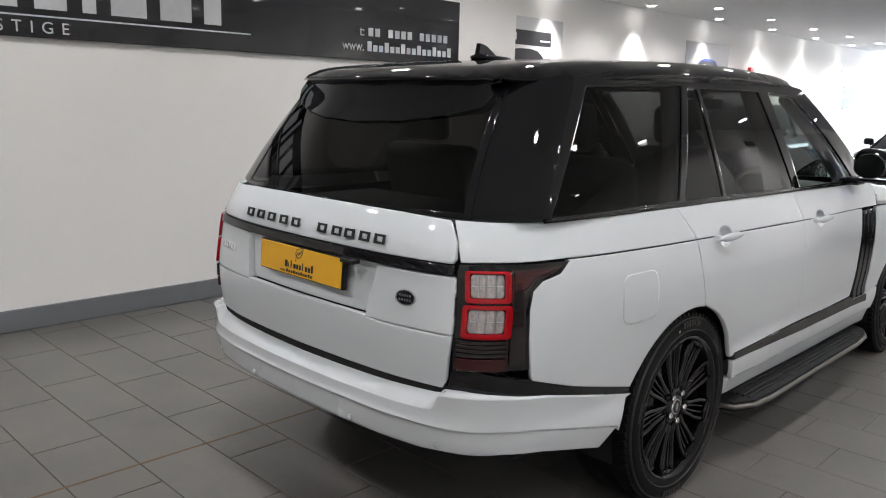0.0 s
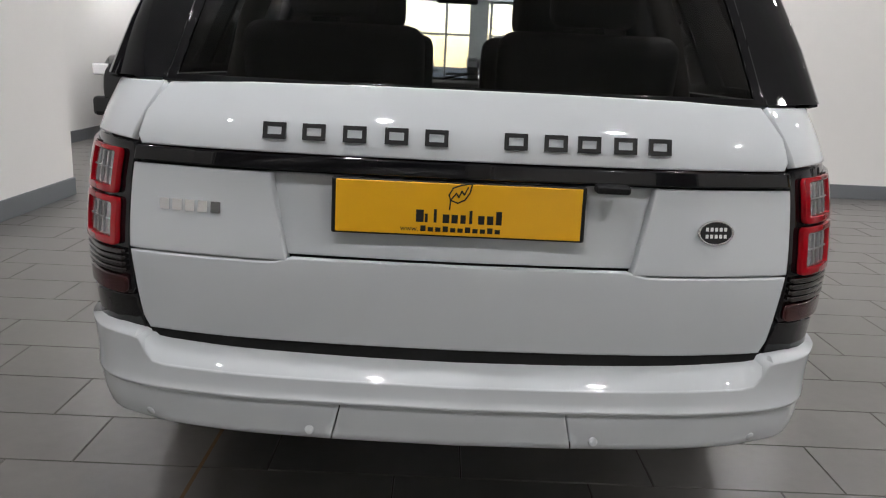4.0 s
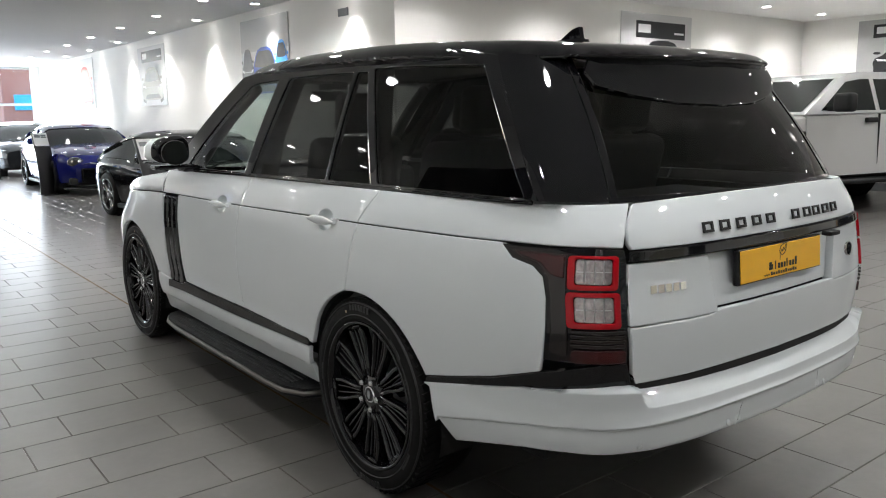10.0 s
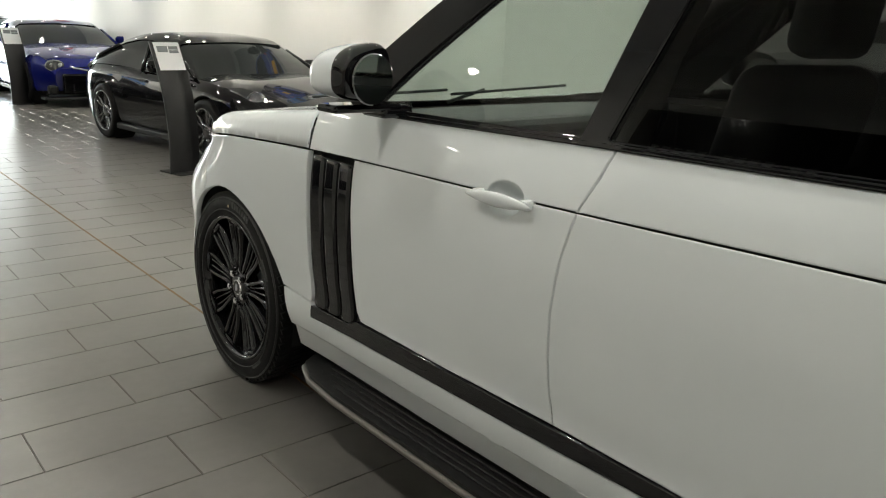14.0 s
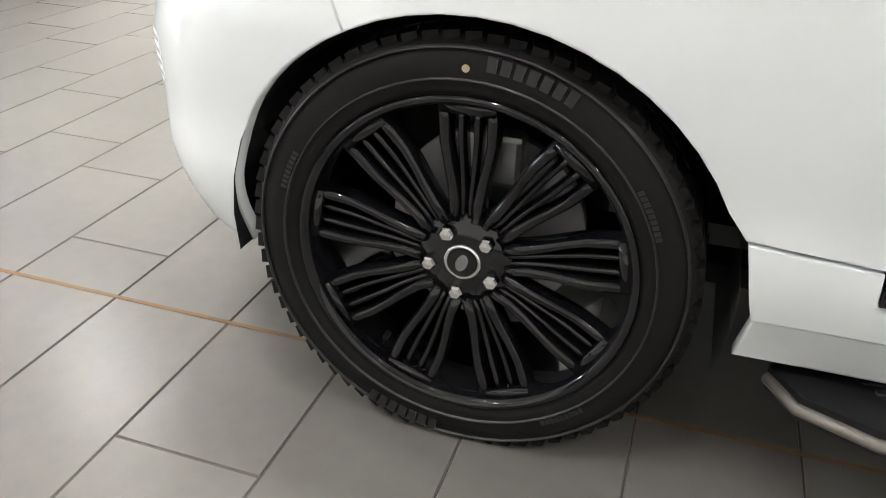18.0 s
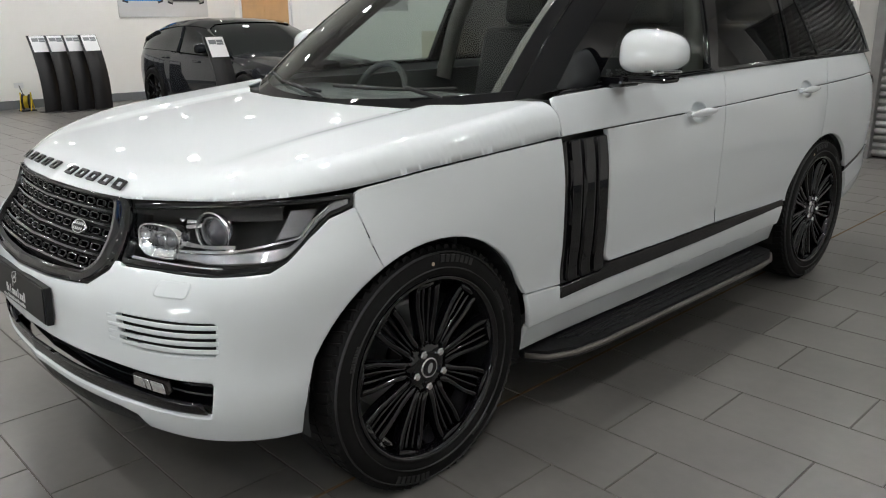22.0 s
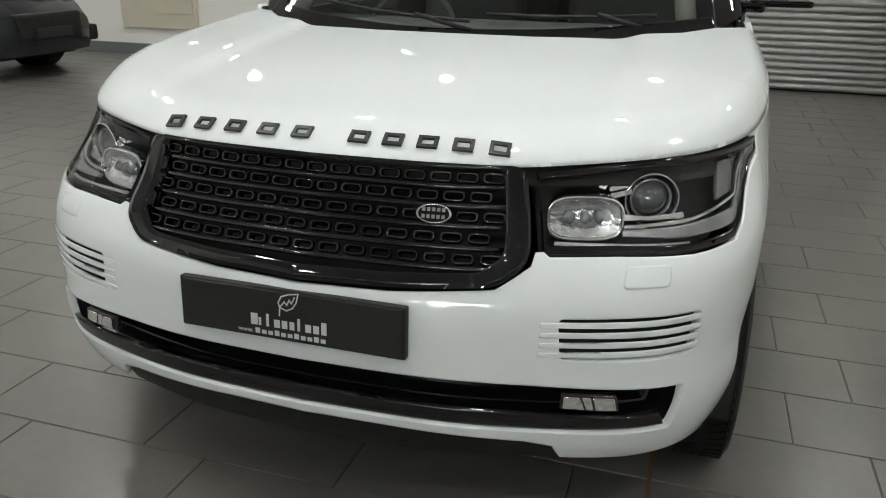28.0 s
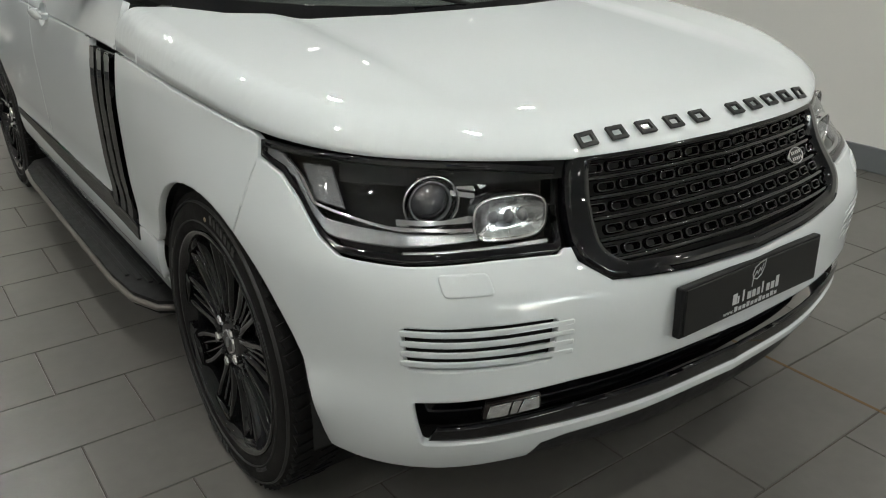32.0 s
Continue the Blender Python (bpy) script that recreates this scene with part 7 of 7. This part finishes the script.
def photo_car(cx, cz, w, h, mt, plate_m=None):
    """A printed low car seen end on: body, screen, lamps, intakes and tyres as flat shapes."""
    q = lambda pts: [(cx + x * w, cz + z * h) for x, z in pts]
    it = [("printed_tyre", PBLACK, q([(s * 0.50, 0.0), (s * 0.37, -0.06), (s * 0.34, 0.22), (s * 0.505, 0.26)][::(-1 if s > 0 else 1)])) for s in (-1, 1)]
    it += [("printed_car", mt, q([(-0.49, 0.10), (-0.52, 0.34), (-0.49, 0.50), (-0.40, 0.58), (-0.30, 0.82), (-0.22, 0.94), (-0.10, 0.985), (0.10, 0.985), (0.22, 0.94), (0.30, 0.82), (0.40, 0.58), (0.49, 0.50), (0.52, 0.34), (0.49, 0.10), (0.42, 0.03), (-0.42, 0.03)][::-1])),
           ("printed_window", PDARK, q([(-0.35, 0.60), (-0.27, 0.82), (-0.18, 0.91), (0.18, 0.91), (0.27, 0.82), (0.35, 0.60), (0.15, 0.57), (-0.15, 0.57)])),
           ("printed_intake", PBLACK, q([(-0.40, 0.07), (-0.30, 0.20), (0.30, 0.20), (0.40, 0.07)])),
           ("printed_crease", PGREY, q([(-0.46, 0.395), (0.46, 0.395), (0.46, 0.41), (-0.46, 0.41)]))]
    for s in (-1, 1):
        it.append(("printed_lamp", PRED if plate_m else PAPER, q([(s * 0.30, 0.37), (s * 0.46, 0.42), (s * 0.48, 0.48), (s * 0.33, 0.44)])))
        it.append(("printed_mirror", mt, q(poly(8, s * 0.47, 0.66, 0.05, 0.045))))
    if plate_m:
        it.append(("printed_plate", plate_m, q([(-0.12, 0.23), (0.12, 0.23), (0.12, 0.34), (-0.12, 0.34)])))
    return it


# east wall: a blue and a silver supercar
board("picture", "wide photo print of a blue and a silver supercar", facing(XD, -3.25, 1.52, -1, 0), 1.80, 1.18, PGREY,
      [("printed_floor", PLIGHT, rect(0.0, 0.0, 1.0, 0.3))] + strip_logo(0.2, 0.72, 0.88, 0.87) + photo_car(0.27, 0.24, 0.44, 0.40, PBLUE) + photo_car(0.75, 0.22, 0.42, 0.40, PSILV))
# wall beside the shutter: a black sports car
board("picture", "photo print of a black sports car with a red roof", facing(8.75, YS, 1.56, 0, 1), 1.62, 1.18, PLIGHT,
      [("printed_backdrop", PGREY, rect(0.0, 0.0, 1.0, 0.32)),
       ("printed_body", PDARK, [(0.07, 0.55), (0.10, 0.42), (0.20, 0.22), (0.34, 0.08), (0.52, 0.03), (0.78, 0.06), (0.96, 0.16), (0.985, 0.36), (0.97, 0.56), (0.90, 0.66), (0.60, 0.70), (0.30, 0.70), (0.12, 0.66)]),
       ("printed_cabin", PBLACK, [(0.13, 0.64), (0.20, 0.84), (0.32, 0.94), (0.52, 0.95), (0.66, 0.90), (0.80, 0.80), (0.93, 0.65), (0.60, 0.62), (0.30, 0.62)]),
       ("printed_roof", PMAROON, [(0.34, 0.72), (0.44, 0.82), (0.60, 0.86), (0.76, 0.80), (0.88, 0.69), (0.62, 0.71)]),
       ("printed_screen_frame", PGREY, [(0.21, 0.83), (0.32, 0.925), (0.50, 0.94), (0.50, 0.925), (0.33, 0.91), (0.225, 0.825)]),
       ("printed_shoulder", PGREY, [(0.36, 0.60), (0.60, 0.645), (0.94, 0.60), (0.94, 0.585), (0.60, 0.63), (0.36, 0.585)]),
       ("printed_light_bar", PRED, [(0.36, 0.50), (0.60, 0.525), (0.95, 0.555), (0.95, 0.53), (0.60, 0.50), (0.36, 0.47)]),
       ("printed_tail_lamp", PRED, [(0.34, 0.53), (0.33, 0.47), (0.42, 0.43), (0.50, 0.46), (0.48, 0.52)]),
       ("printed_tail_lamp", PRED, [(0.86, 0.57), (0.85, 0.52), (0.95, 0.53), (0.965, 0.58)]),
       ("printed_plate", YELLOW, [(0.66, 0.27), (0.87, 0.31), (0.87, 0.42), (0.665, 0.38)]),
       ("printed_tyre", PBLACK, poly(14, 0.235, 0.24, 0.075, 0.20)),
       ("printed_wheel", PGREY, poly(14, 0.225, 0.25, 0.045, 0.135)),
       ("printed_hub", PDARK, poly(10, 0.223, 0.25, 0.020, 0.06)),
       ("printed_tyre", PBLACK, poly(12, 0.105, 0.47, 0.035, 0.10)),
       ("printed_bumper_edge", PGREY, [(0.40, 0.17), (0.70, 0.13), (0.96, 0.19), (0.96, 0.175), (0.70, 0.115), (0.40, 0.155)]),
       ("printed_exhaust", PSILV, [(0.56, 0.10), (0.64, 0.10), (0.64, 0.14), (0.56, 0.14)]), ("printed_exhaust", PSILV, [(0.86, 0.14), (0.92, 0.15), (0.92, 0.185), (0.86, 0.175)])])
# corridor, right-hand wall (its pictures face the aisle)
board("picture", "photo print of a blue sports car seen from behind", facing(XR, 8.42, 1.77, -1, 0), 1.68, 1.24, PLIGHT,
      [("printed_sky", PGREY, rect(0, 0.6, 1, 1))] + photo_car(0.5, 0.05, 0.62, 0.6, PNAVY, YELLOW) + photo_car(0.14, 0.15, 0.26, 0.5, PDARK) + photo_car(0.86, 0.2, 0.26, 0.5, PBLUE))
board("picture", "tall photo print of a silver sports car", facing(XR, 13.85, 1.76, -1, 0), 1.70, 1.22, PLIGHT, strip_logo(0.15, 0.74, 0.9, 0.93) + photo_car(0.5, 0.08, 0.75, 0.58, PSILV))
board("picture", "tall photo print of a red sports car", facing(XR, 19.2, 1.77, -1, 0), 1.66, 1.28, PLIGHT, photo_car(0.5, 0.1, 0.8, 0.75, PRED, YELLOW))
# far wall behind the pickup
board("picture", "photo print of a black convertible under a dealer banner", facing(7.12, YF, 2.02, 0, -1), 1.78, 0.98, PLIGHT, strip_logo(0.2, 0.62, 0.9, 0.88) + photo_car(0.58, 0.1, 0.7, 0.5, PDARK))
board("picture", "photo print of a black sports car under a dealer banner", facing(XD, 2.95, 2.0, -1, 0), 1.8, 1.05, PGREY, strip_logo(0.15, 0.7, 0.85, 0.92) + photo_car(0.55, 0.1, 0.75, 0.52, PDARK))
# corridor, left-hand wall
board("picture", "photo print of a black car with its doors open", facing(XLC, 3.75, 1.75, 1, 0), 1.55, 1.0, PLIGHT, strip_logo(0.12, 0.62, 0.82, 0.82) + photo_car(0.45, 0.08, 0.8, 0.5, PDARK))
board("picture", "photo print of a purple-blue sports car", facing(XLC, 9.0, 1.65, 1, 0), 1.7, 1.1, PGREY, photo_car(0.5, 0.2, 0.75, 0.55, PNAVY))
board("picture", "tall photo print of a blue sports car", facing(XLC, 17.0, 1.5, 1, 0), 1.6, 1.1, PLIGHT, photo_car(0.5, 0.1, 0.7, 0.75, PBLUE))

# ---- fittings on the walls ----
GREEN = mat("green_exit_sign", (0.0, 0.30, 0.12), 0.4, emit=0.6, emit_col=(0.0, 0.42, 0.17))
ex = thing("exit_sign", "lit green and white emergency exit sign", "sign")
bm = bmesh.new(); box(bm, (1.66, YS, 1.965), (2.09, YS + 0.05, 2.15), 0.006)
part("case", bm, PAPER, ex)
bm = bmesh.new(); box(bm, (1.70, YS + 0.05, 1.98), (2.07, YS + 0.056, 2.135), 0.002)
part("face", bm, GREEN, ex)
ME = facing(2.07, YS + 0.058, 1.98, 0, 1)
bm = bmesh.new(); slab(bm, [(0.25, 0.03), (0.305, 0.075), (0.275, 0.075), (0.275, 0.13), (0.235, 0.13), (0.235, 0.075), (0.205, 0.075)], ME, 0.001)
part("arrow", bm, PAPER, ex)
bm = bmesh.new(); slab(bm, [(0.05, 0.015), (0.125, 0.015), (0.125, 0.14), (0.05, 0.14)], ME, 0.001)
part("doorway_mark", bm, PAPER, ex)
bm = bmesh.new(); slab(bm, [(0.075, 0.03), (0.10, 0.06), (0.115, 0.05), (0.12, 0.06), (0.10, 0.09), (0.095, 0.12), (0.08, 0.12), (0.07, 0.08)], ME @ Matrix.Translation((0, 0, 0.001)), 0.001)
part("running_mark", bm, GREEN, ex)
bm = bmesh.new(); box(bm, (0.44, YS, 1.43), (0.53, YS + 0.06, 1.55), 0.012)
tagged(part("wall_sensor", bm, PLASTIC), "small black sensor box on the wall", "sensor")
pn = thing("access_panel", "cream painted access panel low on the wall", "panel")
bm = bmesh.new(); box(bm, (0.60, YS, 0.40), (1.62, YS + 0.03, 1.34), 0.006)
part("frame", bm, CREAM, pn)
bm = bmesh.new(); box(bm, (0.66, YS + 0.03, 0.50), (1.56, YS + 0.042, 1.27), 0.004)
part("door", bm, CREAM, pn)
bm = bmesh.new(); lathe(bm, [(0.0, 0.015), (0.012, 0.012), (0.012, 0.0)], Matrix.Translation((0.69, YS + 0.042, 1.16)) @ Matrix.Rotation(radians(-90), 4, 'X'), 16)
part("latch", bm, STEEL, pn)
dd = thing("door_2", "dark grey fire door in a painted frame", "door", kind="structure")
bm = bmesh.new(); box(bm, (1.86, YS, 0.005), (2.53, YS + 0.025, 1.93), 0.004)
part("leaf", bm, mat("dark_grey_door_paint", (0.07, 0.072, 0.074), 0.45, var=0.08, scale=3), dd, "dark grey door leaf")
for x0, x1, z0, z1 in ((1.80, 1.857, 0.0, 1.99), (2.533, 2.59, 0.0, 1.99), (1.857, 2.533, 1.933, 1.99)):
    bm = bmesh.new(); box(bm, (x0, YS, z0), (x1, YS + 0.04, z1), 0.004)
    part("frame", bm, SKIRT, dd)
bm = bmesh.new(); box(bm, (1.93, YS + 0.025, 1.0), (1.97, YS + 0.075, 1.13), 0.01)
part("handle", bm, STEEL, dd, "steel lever handle")
lp = thing("service_panel", "low cream painted service panel on the wall", "panel")
bm = bmesh.new(); box(bm, (5.60, YS, 0.36), (6.80, YS + 0.03, 1.25), 0.006)
part("frame", bm, CREAM, lp)
bm = bmesh.new(); box(bm, (5.66, YS + 0.03, 0.56), (6.24, YS + 0.042, 1.19), 0.004)
part("door", bm, CREAM, lp)
bm = bmesh.new(); box(bm, (2.98, YS, 2.20), (3.48, YS + 0.40, CEIL), 0.006)
tagged(part("wall_box", bm, WALLM), "white boxed-in duct below the ceiling", "duct", kind="structure")
fl = thing("wall_lamp", "small white up-and-down wall lamp", "lamp")
bm = bmesh.new(); box(bm, (XD - 0.10, -1.42, 2.58), (XD, -1.18, 2.82), 0.01)
part("body", bm, RIMW, fl)
dr = thing("door_1", "closed double door with light oak veneer", "door", kind="structure")
for x0 in (10.48, 11.333):
    bm = bmesh.new(); box(bm, (x0, YS, 0.01), (x0 + 0.847, YS + 0.02, 1.87), 0.004)
    part("leaf", bm, WOOD, dr)
for x0, x1, z0, z1 in ((10.40, 10.477, 0, 1.945), (12.183, 12.26, 0, 1.945), (10.477, 12.183, 1.873, 1.945)):
    bm = bmesh.new(); box(bm, (x0, YS, z0), (x1, YS + 0.035, z1), 0.004)
    part("frame", bm, PAPER, dr)
so = thing("wall_socket", "white double wall socket with a plug", "socket")
bm = bmesh.new(); box(bm, (XD - 0.012, -1.42, 0.36), (XD, -1.27, 0.45), 0.004)
part("plate", bm, PAPER, so)
REEL = Matrix.Translation((XD - 0.45, -1.30, 0.155)) @ Matrix.Rotation(radians(62), 4, 'Z') @ Matrix.Rotation(radians(90), 4, 'Y')
rl = thing("cable_reel", "yellow and black extension cable reel on the floor", "cable reel")
bm = bmesh.new(); lathe(bm, [(0.0, -0.06), (0.13, -0.06), (0.13, -0.045), (0.06, -0.04), (0.06, 0.04), (0.13, 0.045), (0.13, 0.06), (0.0, 0.06)], REEL, 28)
part("drum", bm, PLASTIC, rl)
bm = bmesh.new(); lathe(bm, [(0.062, -0.04), (0.105, -0.03), (0.105, 0.03), (0.062, 0.04)], REEL, 28)
YCAB = mat("yellow_cable", (0.6, 0.42, 0.02), 0.5, var=0.1)
part("cable", bm, YCAB, rl)
for d in (-0.08, 0.08):
    bm = bmesh.new(); tube(bm, [REEL @ Vector(p) for p in ((0.14, -0.13, d), (0, -0.04, d), (-0.15, 0, d), (0, 0.04, d), (0.14, 0.13, d))], 0.011)
    part("frame", bm, YCAB, rl, "yellow tubular frame")
bm = bmesh.new(); tube(bm, [(XD - 0.45, -1.30, 0.24), (XD - 0.2, -1.33, 0.28), (XD - 0.03, -1.34, 0.40)], 0.006)
part("lead", bm, PLASTIC, rl)
bm = bmesh.new(); box(bm, (XD - 0.54, -1.42, 0), (XD - 0.36, -1.18, 0.02), 0.004)
part("foot", bm, PLASTIC, rl)
vn = thing("ceiling_vent", "small grey wall vent high up in the corridor", "vent")
bm = bmesh.new(); box(bm, (XR - 0.015, 5.05, 2.78), (XR, 5.30, 2.88), 0.003)
part("grille", bm, SKIRT, vn)
bm = bmesh.new(); box(bm, (XLC, 11.6, 2.2), (XLC + 0.08, 11.75, 2.4), 0.01)
tagged(part("alarm_sounder", bm, PRED), "small red fire alarm sounder on the wall", "alarm")
XS, YS_ = XLC, -7.0
near_tile = {}


def tile_mesh(w, d):
    key = (round(w, 3), round(d, 3))
    if key not in near_tile:
        g, e = 0.002, 0.0018
        vs = [(g, g, -0.004), (w - g, g, -0.004), (w - g, d - g, -0.004), (g, d - g, -0.004), (g + e, g + e, 0), (w - g - e, g + e, 0), (w - g - e, d - g - e, 0), (g + e, d - g - e, 0)]
        fs = [(4, 5, 6, 7)] + [(k, (k + 1) % 4, 4 + (k + 1) % 4, 4 + k) for k in range(4)]
        me = bpy.data.meshes.new("tile")
        me.from_pydata(vs, [], fs)
        me.materials.append(TILE)
        near_tile[key] = me
    return near_tile[key]


vs, fs, count = [], [], 0
for k in range(-24, 77):
    ya = 0.188 + k * TY
    off = 0.0 if k % 2 == 0 else 0.21
    for m in range(-8, 24):
        xa = -1.38 + off + m * TX
        x0, x1, y0, y1 = max(xa, XLC), min(xa + TX, XD), max(ya, -6.65), min(ya + TY, YW)
        if x1 - x0 < 0.02 or y1 - y0 < 0.02 or (x0 > XR + T and y0 > YF + T):
            continue
        near = -3.2 < x0 < -0.5 and -3.6 < y0 < 3.6 or -3.2 < x0 < 2.3 and (-4.6 < y0 < -2.0 or 2.0 < y0 < 4.6)
        if near and count < 300:
            ob = new("tile", tile_mesh(x1 - x0, y1 - y0))
            ob.location = (x0, y0, 0)
            ob.parent = floor
            count += 1
            continue
        g, e, b = 0.002, 0.0018, len(vs)
        vs += [(x0 + g, y0 + g, -0.004), (x1 - g, y0 + g, -0.004), (x1 - g, y1 - g, -0.004), (x0 + g, y1 - g, -0.004),
               (x0 + g + e, y0 + g + e, 0), (x1 - g - e, y0 + g + e, 0), (x1 - g - e, y1 - g - e, 0), (x0 + g + e, y1 - g - e, 0)]
        fs += [(b + 4, b + 5, b + 6, b + 7)] + [(b + i, b + (i + 1) % 4, b + 4 + (i + 1) % 4, b + 4 + i) for i in range(4)]
obj("floor_tiles", vs, fs, TILE, floor)["kind"] = "stuff"
